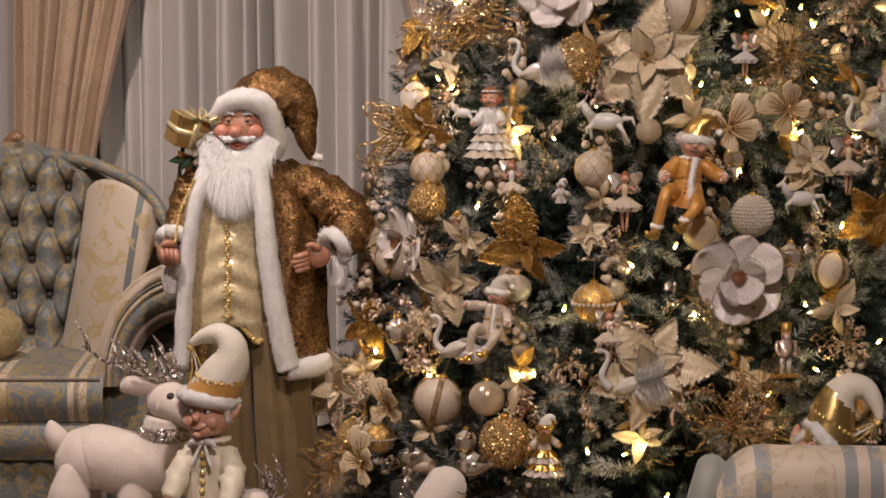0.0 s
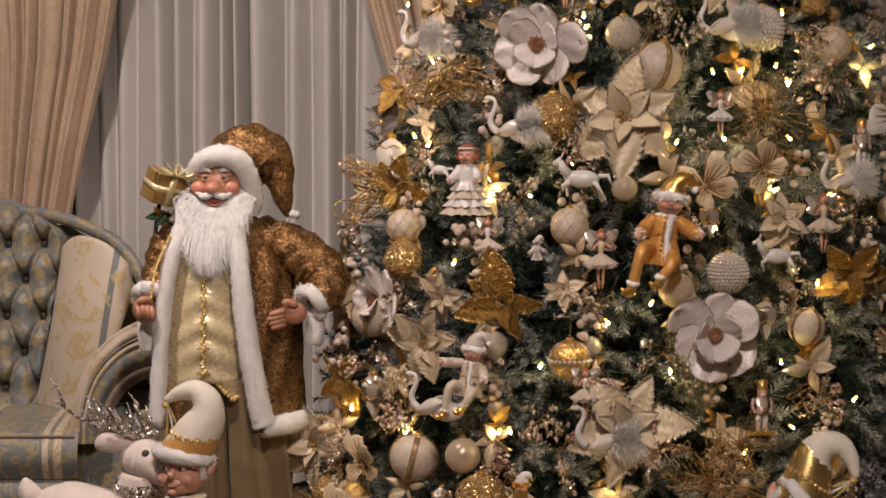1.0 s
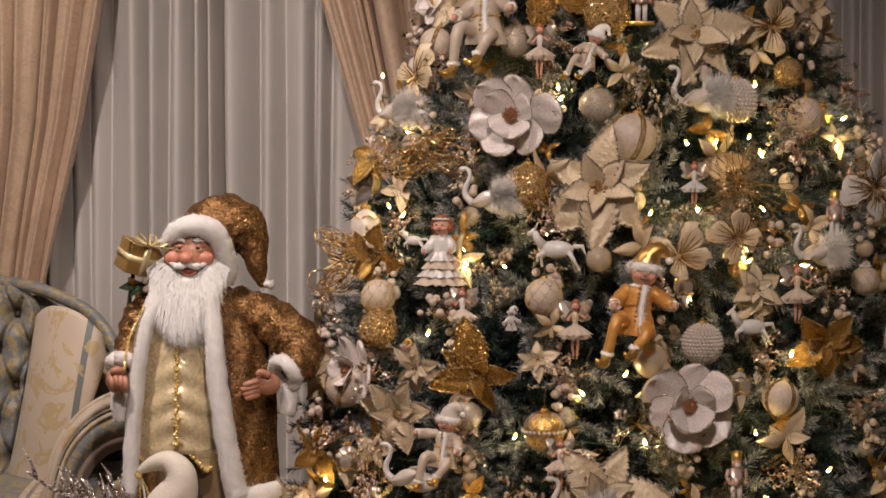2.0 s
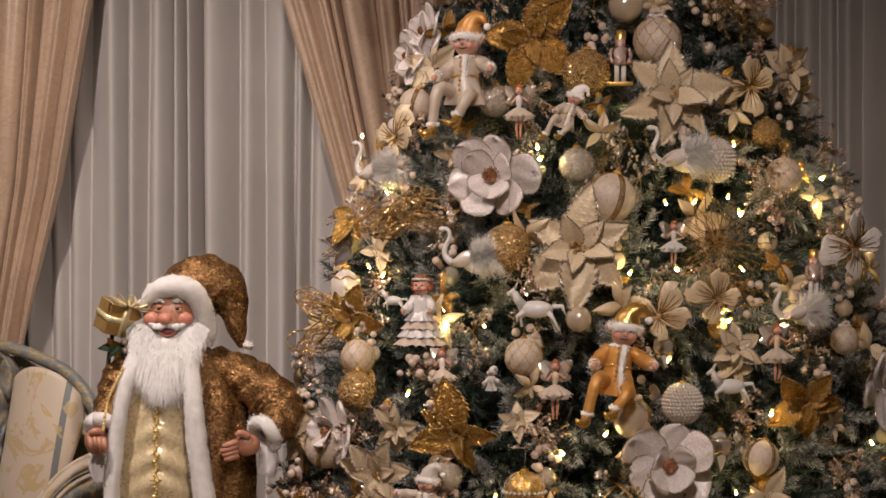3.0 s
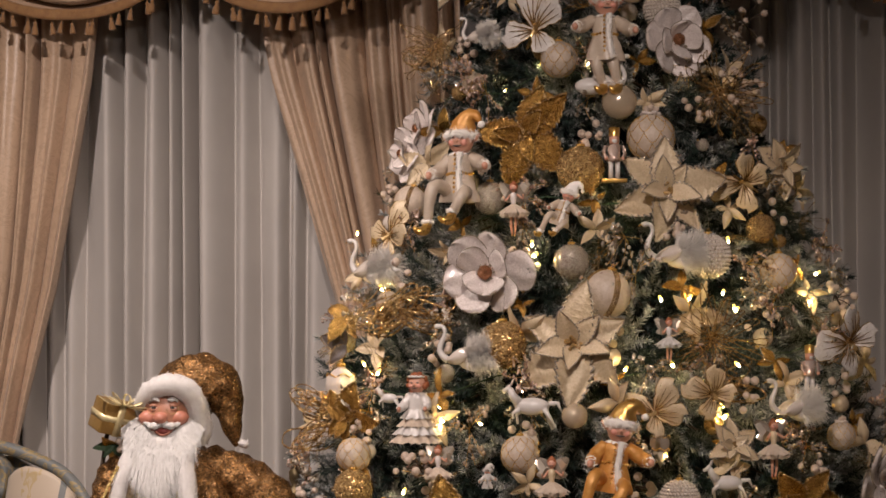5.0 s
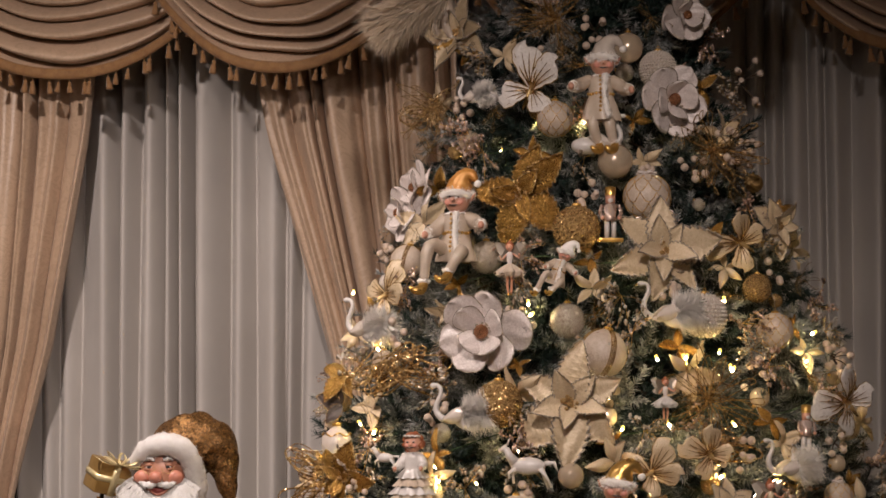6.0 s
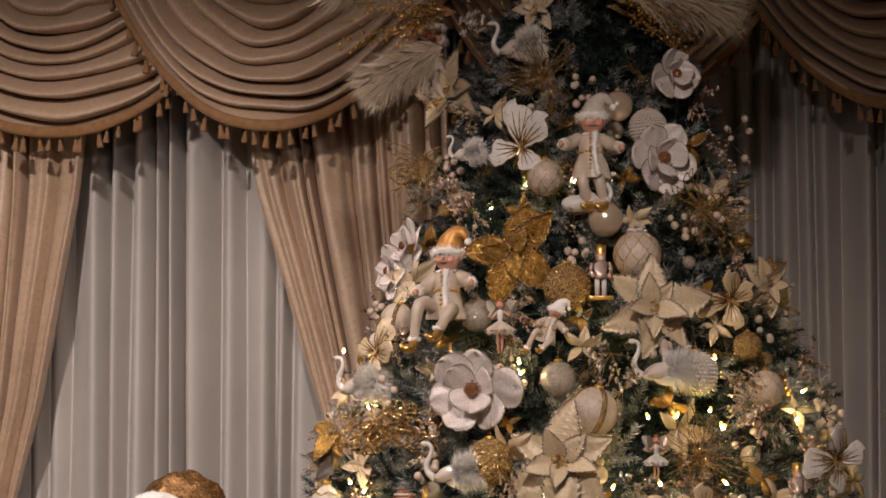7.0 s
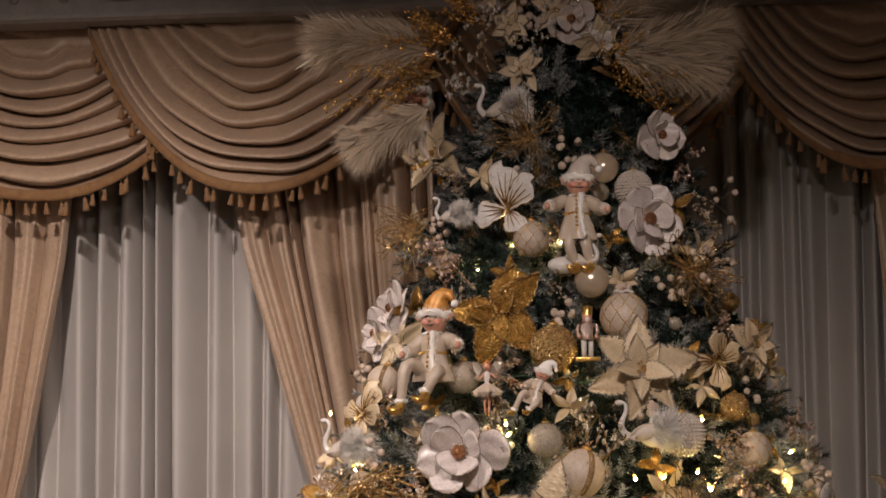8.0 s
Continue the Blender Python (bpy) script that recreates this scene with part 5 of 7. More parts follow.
CRYSTALS = [
    (0.340, 5.260, 0.507, 0.0955),
    (0.593, 5.260, 0.751, 0.0955),
    (0.249, 5.440, 1.112, 0.0847),
    (-0.124, 5.620, 0.676, 0.0875),
    (0.652, 5.520, 1.596, 0.0859),
    (0.400, 6.190, 2.721, 0.1285),
    (0.281, 5.840, 2.034, 0.0909),
    (0.693, 5.400, 1.261, 0.0631),
    (0.299, 5.280, 0.588, 0.0754),
    (0.435, 5.260, 0.661, 0.0614),
    (0.674, 5.480, 1.502, 0.0853),
    (-0.035, 5.510, 0.668, 0.0858),
    (-0.064, 5.510, 0.552, 0.0715),
    (-0.008, 5.820, 1.421, 0.0755),
    (0.474, 6.070, 2.761, 0.0945),
    (0.570, 5.220, 0.528, 0.0813),
    (-0.093, 5.500, 0.289, 0.0785),
    (-0.282, 5.840, 0.500, 0.0682),
    (1.031, 5.560, 1.416, 0.0721),
    (0.204, 5.280, 0.250, 0.0754),
]
for k, (x, y, z, r) in enumerate(CRYSTALS):
    bead_spray(facing(x, y, z), r, (M_COPPER, M_GLITPALE, M_CLEAR)[k % 3], "spray of rosy champagne crystal beads")

doll(facing(0.120, 5.490, 1.067, 0), 0.2137, "red-haired doll in a white lace dress with flower crown", M_WHITE, None, M_WHITE, legs=False, skirt=M_TULLE, hair=M_HAIR, arms=(25, 30))
doll(facing(0.573, 5.280, 0.887, 8), 0.3220, "elf doll in amber brocade coat with white fur trim", M_ORANGE, M_GOLD, M_FEATHER, sit=True)
doll(facing(0.118, 5.360, 0.575, 5), 0.2295, "elf doll in white satin with arms held out", M_CREAM, M_PEARL, M_FEATHER, sit=True, arms=(85, 40))
doll(facing(0.237, 5.640, 1.602, 0), 0.3366, "elf doll in cream jacket with gold braid", M_CREAM, M_ORANGE, M_FEATHER, sit=True)
doll(facing(0.617, 5.660, 1.978, 0), 0.3158, "pink-cheeked elf doll in sequinned white suit", M_CREAM, M_PEARL, M_FEATHER, arms=(60, 50))
doll(facing(0.237, 6.160, 2.320, -8), 0.2957, "elf doll in pale suit clinging near the treetop", M_CREAM, M_PEARL, M_FEATHER, arms=(50, 80))
doll(facing(0.465, 5.530, 1.583, 20), 0.1722, "elf doll in white fur hat tumbling forward", M_CREAM, M_FEATHER, M_FEATHER, sit=True)
doll(facing(0.248, 5.260, 0.303, 0), 0.1638, "robed bearded figure in cream and gold", M_CREAM, M_WHITE, M_GOLD, legs=False, skirt=M_CREAM, beard=True)
doll(facing(0.746, 5.400, 1.275, 0), 0.1191, "winged fairy doll with bare legs", M_WHITE, None, M_GLITPALE, wings=True, skirt=M_WHITE, hair=M_HAIR)
doll(facing(0.171, 5.410, 0.945, 0), 0.1334, "winged fairy doll in pale dress", M_PETAL, None, M_GLITPALE, wings=True, skirt=M_TULLE, hair=M_HAIR)
doll(facing(0.444, 5.300, 0.906, 0), 0.1513, "fairy doll in champagne tutu with wings", M_CHAMP, None, M_GLITPALE, wings=True, skirt=M_TULLE, hair=M_HAIR)
doll(facing(1.001, 5.370, 0.990, 0), 0.1533, "ballerina doll in pale tulle skirt", M_CHAMP, None, M_GLITPALE, wings=True, skirt=M_TULLE, hair=M_HAIR)
doll(facing(0.404, 5.240, 0.594, 0), 0.1292, "small fairy doll with glitter wings", M_PETAL, None, M_GLITPALE, wings=True, skirt=M_TULLE, hair=M_HAIR)
doll(facing(0.370, 5.560, 1.598, 0), 0.1443, "fairy doll in pale yellow tutu with wings", M_PETAL, None, M_GLITPALE, wings=True, skirt=M_TULLE, hair=M_HAIR)
doll(facing(0.290, 5.350, 0.950, 0), 0.0861, "tiny bearded figure in white", M_WHITE, M_WHITE, M_WHITE, legs=False, beard=True)
doll(facing(0.030, 5.490, 0.844, 0), 0.0997, "tiny figure in cream and gold", M_CREAM, M_GOLD, M_CREAM, legs=False)
nutcracker(facing(0.832, 5.230, 0.557, 0), 0.1357, "bronze and gold nutcracker figure on a plinth")
nutcracker(facing(0.629, 5.560, 1.735, 0), 0.1443, "bronze nutcracker figure hanging on the tree")
nutcracker(facing(1.120, 5.510, 1.192, 0), 0.1287, "dark-hatted nutcracker figure hanging on the tree")
pony(facing(0.403, 5.390, 1.171, 0), 0.1287, "small leaping white animal ornament")
pony(facing(0.878, 5.320, 0.985, 0), 0.1104, "small leaping white animal ornament")
pony(facing(0.052, 5.600, 1.183, 0), 0.0727, "small leaping white animal ornament")
LIGHTS_LOW = [
    (0.277, 5.450, 1.126),
    (0.183, 5.500, 1.130),
    (-0.013, 5.760, 1.266),
    (0.886, 5.410, 1.142),
    (1.029, 5.460, 1.128),
    (-0.177, 5.680, 0.552),
    (0.198, 5.340, 0.543),
    (0.225, 5.330, 0.549),
    (0.354, 5.250, 0.369),
    (0.442, 5.230, 0.366),
    (0.704, 5.360, 1.107),
    (0.462, 5.300, 0.823),
    (0.568, 5.300, 0.869),
    (0.889, 5.300, 0.725),
    (1.081, 5.350, 0.626),
    (0.793, 5.240, 0.511),
    (0.730, 5.340, 1.049),
    (0.737, 5.480, 1.435),
    (0.935, 5.520, 1.407),
    (-0.036, 5.710, 1.142),
    (0.639, 5.410, 1.261),
]
LIGHTS_HIGH = [
    (0.022, 5.870, 1.519),
    (0.034, 5.810, 1.466),
    (0.417, 5.560, 1.577),
    (0.409, 5.550, 1.533),
    (0.927, 5.590, 1.587),
    (0.811, 5.490, 1.438),
    (0.930, 5.520, 1.413),
    (1.158, 5.680, 1.430),
    (1.191, 5.760, 1.504),
    (0.903, 5.530, 1.452),
    (0.045, 5.860, 1.557),
    (0.423, 5.550, 1.548),
    (0.087, 5.500, 0.951),
    (0.024, 5.700, 1.245),
    (0.490, 5.220, 0.389),
    (0.544, 5.200, 0.267),
    (0.988, 5.370, 0.913),
    (0.600, 5.240, 0.580),
    (0.916, 5.280, 0.567),
    (-0.283, 5.850, 0.420),
    (-0.035, 5.500, 0.517),
]


def light_string():
    """Warm bulbs on a thin green cable wound round the tree."""
    th = thing("light_string", Matrix(), "string of warm white bulbs wound round the tree", "string lights")
    spots = [Vector(p) for p in LIGHTS_LOW + LIGHTS_HIGH]
    r = random.Random(5)
    z, a = 0.25, 0.0
    wire = bmesh.new()
    path = []
    while z < 2.2:
        g = girth(z)
        a += 0.05 / g
        z += 0.0052
        path.append(Vector((TREE.x + (g - 0.03) * math.cos(a), TREE.y + (g - 0.03) * math.sin(a), z + 0.02 * math.sin(a * 9))))
    tube(wire, path, 0.0018, 4, caps=False)
    part("cable", wire, M_CABLE, th)
    for p in path[::4]:
        if p.y < TREE.y + 0.1 and r.random() < 0.5:
            out = (p - TREE) * Vector((1, 1, 0))
            spots.append(p + out.normalized() * r.uniform(-0.06, 0.05) + Vector((r.uniform(-0.04, 0.04), 0, r.uniform(-0.05, 0.05))))
    bulb = shared("bulb", lambda bm: lathe(bm, [(0, -0.0085), (0.003, -0.007), (0.0042, -0.002), (0.0036, 0.005), (0, 0.0085)], 8))
    # plastic sleeve given its own yellow glow as the halo round the bulb
    sleeve = shared("sleeve", lambda bm: lathe(bm, [(0.0046, 0.003), (0.0052, 0.008), (0.0045, 0.015), (0, 0.016)], 10))
    for p in spots:
        b = obj("bulb", bulb, M_BULB, th)
        obj("sleeve", sleeve, M_HALO_SLEEVE, b)
        b.matrix_basis = Matrix.Translation(p) @ Euler((r.uniform(-1, 1), r.uniform(-1, 1), 0)).to_matrix().to_4x4() @ Matrix.Scale(0.72, 4)
    return th


light_string()


def plume(base, tip, n, label):
    """A pampas plume from its base to its drooping tip."""
    base, tip = Vector(base), Vector(tip)
    th = thing("pampas_plume", Matrix.Translation(base), label, "pampas grass", "pampas plumes")
    d = tip - base
    bm = bmesh.new()
    tube(bm, [Vector((0, 0, 0)), d * 0.5 + Vector((0, 0, 0.01)), d * 0.95], [0.003, 0.002, 0.0008], 5)
    part("stalk", bm, M_BARK, th)
    bm = bmesh.new()
    hairs(bm, (0, 0, 0), d, d.length, 0.42, n, 0.0009, 0.12, 0.34, 0, 0.3)
    part("tuft", bm, M_PAMPAS, th)
    return th


PLUMES = (
    ((0.24, 5.98, 2.65), (-0.10, 5.95, 2.655)), ((0.24, 5.96, 2.62), (-0.06, 5.93, 2.66)),
    ((0.24, 5.96, 2.46), (0.01, 5.93, 2.34)), ((0.22, 5.94, 2.44), (0.03, 5.92, 2.32)),
    ((0.76, 5.98, 2.62), (1.10, 5.95, 2.70)), ((0.76, 5.96, 2.60), (1.02, 5.95, 2.67)), ((0.76, 5.96, 2.62), (1.07, 5.92, 2.565)),
    ((0.60, 6.0, 2.72), (0.70, 5.95, 2.99)), ((0.42, 6.0, 2.74), (0.28, 5.95, 2.98)), ((0.72, 6.0, 2.7), (0.98, 5.95, 2.92)),
)
for base, tip in PLUMES:
    plume(base, tip, 7000, "soft beige pampas plume stuck in the treetop")


def gold_twig(base, tip, label):
    """A twig set with gold beads and thin glitter blades."""
    base, tip = Vector(base), Vector(tip)
    th = thing("gold_twig", Matrix.Translation(base), label, "glitter spray", "gold twigs")
    d = tip - base
    wires, beads = bmesh.new(), bmesh.new()
    for k in range(18):
        e = d * rng.uniform(0.6, 1.12) + Vector((jit(0.06), jit(0.05), jit(0.085)))
        tube(wires, [(0, 0, 0), e * 0.5 + Vector((0, 0, 0.015)), e], [0.0016, 0.0012, 0.0007], 4)
        for q in range(11):
            ball(beads, e * rng.uniform(0.35, 1.0) + Vector((jit(0.012), jit(0.012), jit(0.012))), rng.uniform(0.0028, 0.0058), 7, 6)
    tagged(part("stem", wires, M_GLIT, th), kind="stuff")
    tagged(part("beadwork", beads, M_GOLD, th), kind="stuff")
    return th


TWIGS = (
    ((0.28, 5.98, 2.56), (0.0, 5.93, 2.50)), ((0.28, 5.98, 2.60), (0.06, 5.93, 2.57)), ((0.32, 5.98, 2.64), (0.14, 5.93, 2.70)),
    ((0.70, 5.98, 2.58), (0.96, 5.93, 2.50)), ((0.70, 5.98, 2.62), (0.92, 5.93, 2.60)), ((0.4, 6.0, 2.7), (0.26, 5.93, 2.84)),
    ((0.5, 6.0, 2.75), (0.47, 5.93, 2.95)), ((0.66, 6.0, 2.7), (0.82, 5.93, 2.86)),
)
for base, tip in TWIGS:
    gold_twig(base, tip, "gold glitter twig with small beads at the treetop")


def big_leaf(m, r, material, label):
    th = thing("leaf_pick", m, label, "artificial leaf", "leaf picks")
    for a, s in ((165, 1.0), (230, 0.8), (100, 0.7)):
        place_petal(th, "pointed", material, a, 10 + jit(10), r * s, 1.1, M_GLIT, (0, 0, 0), jit(20))
    return th


big_leaf(facing(-0.06, 5.83, 1.315), 0.085, M_DARKLEAF, "dark brown leaf pick with glittered edge")
big_leaf(facing(-0.16, 5.78, 0.86, -40), 0.12, M_CHAMP, "champagne leaf pick beside the magnolia")
big_leaf(facing(-0.05, 5.82, 1.40, -70), 0.10, M_GOLDLEAF, "bright gold glitter leaf pick")


M_SILVER_DROPS = glitter("silver_drops", (0.55, 0.5, 0.45), (0.95, 0.92, 0.88), 60, 0.1, 0.8)

# ---------------------------------------------------------------- small picks that fill the gaps between the ornaments


def leaf_shower(m, r, material, label, n=5):
    """A pick of long narrow leaves."""
    th = thing("leaf_pick", m, label, "artificial leaf", "leaf picks")
    start = rng.uniform(0, 360)
    for k in range(n):
        place_petal(th, rng.choice(("pointed", "narrow")), material, start + 360 / n * k + jit(25), 15 + jit(25), r * rng.uniform(0.6, 1.0), 1.0, M_GLITPALE if k % 2 else None, (0, 0, 0), jit(50))
    return th


def skin_spot(a, z, off):
    g = girth(z) + off
    return facing(TREE.x + g * math.sin(a), TREE.y - g * math.cos(a), z, rng.uniform(0, 360))


for k in range(300):
    z = 0.35 + 2.4 * (1 - math.sqrt(1 - (k + 0.5) / 301 * 0.98))
    a = (k * 2.399) % (2 * 1.35) - 1.35
    kind = k % 7
    if kind == 0:
        leaf_shower(skin_spot(a, z, 0.015), rng.uniform(0.06, 0.10), M_CHAMP, "champagne silk leaf pick among the needles")
    elif kind == 1:
        bead_spray(skin_spot(a, z, 0.01), rng.uniform(0.05, 0.085), M_GLITPALE, "spray of pale glittering crystal beads", 120, 0.0032)
    elif kind == 2:
        leaf_shower(skin_spot(a, z, 0.0), rng.uniform(0.05, 0.085), M_GOLDLEAF, "gold glitter leaf pick among the needles", 4)
    elif kind == 3:
        bead_spray(skin_spot(a, z, 0.01), rng.uniform(0.05, 0.08), M_COPPER, "spray of rosy glittering beads", 120, 0.0032)
    elif kind == 4:
        bauble(skin_spot(a, z, -0.015) @ pose(0, 0, 0), rng.uniform(0.018, 0.028), rng.choice(("glass", "satin", "frost", "glitter")), "small champagne bauble deep among the needles")
    elif kind == 5:
        loop_spray(skin_spot(a, z, 0.0), rng.uniform(0.05, 0.09), "small gold glitter wire spray", 9)
    else:
        berry_sprig(skin_spot(a, z, 0.0), rng.uniform(0.035, 0.055), "sprig of sugared cream berries", 7)

for x, z in ((0.42, 2.72), (0.56, 2.66), (0.50, 2.78), (0.70, 2.74), (0.62, 2.82), (0.34, 2.58)):
    bead_spray(facing(x, 5.98, z), 0.09, M_SILVER_DROPS, "spray of clear glittering drops at the treetop", 80, 0.0045)
for x, z, r in ((0.47, 2.70, 0.07), (0.60, 2.74, 0.08), (0.72, 2.66, 0.07), (0.40, 2.80, 0.07)):
    poinsettia(facing(x, 5.97, z, rng.uniform(0, 60)), r, M_CHAMP, "champagne silk poinsettia at the treetop", M_GLITPALE)

# ---------------------------------------------------------------- the large figure beside the tree


def foil_cloth(name, dark, bright, scale=38.0, metal=0.75, rough=0.38, bump=0.9, cell=200.0, flakes=0.9):
    """Crinkled foil-printed cloth: dark ground, with its glints painted in as bright patches."""
    m, nt, b = node_mat(name)
    co = nt.nodes.new("ShaderNodeTexCoord")
    n = add(nt, "ShaderNodeTexNoise", Scale=scale, Detail=4.0, Roughness=0.65, Distortion=1.2)
    v = add(nt, "ShaderNodeTexVoronoi", Scale=cell)
    nt.links.new(co.outputs["Object"], n.inputs["Vector"])
    nt.links.new(co.outputs["Object"], v.inputs["Vector"])
    nt.links.new(ramp(nt, n.outputs[0], [(0.40, dark), (0.62, bright)]), b.inputs["Base Color"])
    sep = nt.nodes.new("ShaderNodeSeparateColor")
    nt.links.new(v.outputs["Color"], sep.inputs[0])
    mr = nt.nodes.new("ShaderNodeMapRange")
    mr.inputs[3].default_value, mr.inputs[4].default_value = rough - 0.15, rough + 0.25
    nt.links.new(sep.outputs[0], mr.inputs[0])
    nt.links.new(mr.outputs[0], b.inputs["Roughness"])
    b.inputs["Metallic"].default_value = metal
    bp = add(nt, "ShaderNodeBump", Strength=bump, Distance=0.008)
    nt.links.new(n.outputs[0], bp.inputs["Height"])
    off = nt.nodes.new("ShaderNodeVectorMath")
    off.operation = "SUBTRACT"
    off.inputs[1].default_value = (0.5, 0.5, 0.5)
    nt.links.new(v.outputs["Color"], off.inputs[0])
    amt = nt.nodes.new("ShaderNodeVectorMath")
    amt.operation = "SCALE"
    amt.inputs["Scale"].default_value = flakes
    nt.links.new(off.outputs[0], amt.inputs[0])
    tot = nt.nodes.new("ShaderNodeVectorMath")
    nt.links.new(amt.outputs[0], tot.inputs[0])
    nt.links.new(bp.outputs[0], tot.inputs[1])
    one = nt.nodes.new("ShaderNodeVectorMath")
    one.operation = "NORMALIZE"
    nt.links.new(tot.outputs[0], one.inputs[0])
    nt.links.new(one.outputs[0], b.inputs["Normal"])
    return m


M_ROBE = foil_cloth("bronze_foil_cloth", (0.10, 0.050, 0.016), (0.36, 0.19, 0.068), 85, 0.7, 0.27, 0.55, 230, 0.4)
M_VEST = foil_cloth("champagne_foil_satin", (0.66, 0.54, 0.32), (0.74, 0.61, 0.38), 26, 0.25, 0.30, 0.25, 150, 0.12)
M_SEQUIN = glitter("gold_sequin", (0.55, 0.36, 0.10), (1.0, 0.78, 0.34), 520, 0.25, 1.0, 0.5)
M_FUR = mat("white_fur", (0.68, 0.645, 0.615), (0.79, 0.76, 0.73), 60, 0.95, bump=0.6, grain=400, sheen=0.4)
M_BEARD = mat("white_beard", (0.66, 0.64, 0.61), (0.78, 0.76, 0.73), 60, 0.7, bump=0.0, sheen=0.2)
M_FACE = mat("painted_vinyl_skin", (0.38, 0.165, 0.095), (0.47, 0.225, 0.145), 9, 0.42, bump=0.04, coat=0.1)
M_BLUSH = mat("painted_vinyl_blush", (0.50, 0.185, 0.12), (0.56, 0.235, 0.16), 9, 0.42, bump=0.04, coat=0.1)
M_TROUSER = mat("olive_brown_cloth", (0.13, 0.083, 0.034), (0.19, 0.125, 0.055), 8, 0.6, bump=0.4, grain=300, sheen=0.2)
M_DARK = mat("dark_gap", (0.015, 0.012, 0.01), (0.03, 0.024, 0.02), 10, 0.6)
M_MOUTH = mat("mouth_red", (0.22, 0.04, 0.03), (0.28, 0.06, 0.05), 10, 0.5)


def shell(bm, rings, a0, a1, slot, n=40, wave=None):
    """Part of an upright oval surface; rings: (z, cx, cy, rx, ry); 270 degrees faces -y."""
    rows = []
    for z, cx, cy, rx, ry in rings:
        row = []
        for k in range(n + 1):
            a = radians(a0 + (a1 - a0) * k / n)
            w = 1 + (wave(a, z) if wave else 0)
            row.append(bm.verts.new((cx + rx * w * math.cos(a), cy + ry * w * math.sin(a), z)))
        rows.append(row)
    for r0, r1 in zip(rows, rows[1:]):
        for k in range(n):
            f = bm.faces.new((r0[k], r0[k + 1], r1[k + 1], r1[k]))
            f.material_index, f.smooth = slot, True
    return rows


def smooth_rings(rings, n):
    """Fill in rings between the given ones."""
    zs = np.linspace(0, len(rings) - 1, n)
    out = []
    for q in zs:
        i = min(int(q), len(rings) - 2)
        f = q - i
        f = f * f * (3 - 2 * f)
        out.append(tuple(a + (b - a) * f for a, b in zip(rings[i], rings[i + 1])))
    return out


def hand(bm, c, slot, side):
    """A doll's hand: a fist on one side, open with fingers held together on the other."""
    c = Vector(c)
    if side < 0:
        ball(bm, c, 0.030, 16, 12, (0.95, 0.85, 1.15), slot)
        for k in range(4):
            a = c + Vector((-0.012 + 0.012 * k, -0.022, 0.016 - 0.004 * abs(k - 1)))
            tube(bm, curve_pts([a, a + Vector((0.004, -0.012, -0.014)), a + Vector((0.004, -0.004, -0.034))], 3), [0.0085] * 5 + [0.007, 0.005], 8, slot)
        tube(bm, curve_pts([c + Vector((0.020, -0.01, 0.024)), c + Vector((0.006, -0.028, 0.030)), c + Vector((-0.012, -0.030, 0.024))], 3), [0.010] * 5 + [0.008, 0.006], 8, slot)
        return
    ball(bm, c + Vector((-0.004, 0, 0)), 0.031, 16, 12, (1.15, 0.7, 0.95), slot)
    for k in range(4):
        a = c + Vector((-0.026, -0.012 + 0.002 * k, 0.010 - 0.012 * k))
        tube(bm, curve_pts([a, a + Vector((-0.024, -0.010, -0.007)), a + Vector((-0.046 + 0.006 * abs(k - 1), -0.006, -0.012))], 3), [0.0095, 0.009, 0.009, 0.0085, 0.008, 0.007, 0.005], 8, slot)
    tube(bm, curve_pts([c + Vector((0.002, -0.016, 0.022)), c + Vector((-0.018, -0.024, 0.034)), c + Vector((-0.030, -0.024, 0.026))], 3), [0.011, 0.010, 0.010, 0.009, 0.009, 0.008, 0.006], 8, slot)


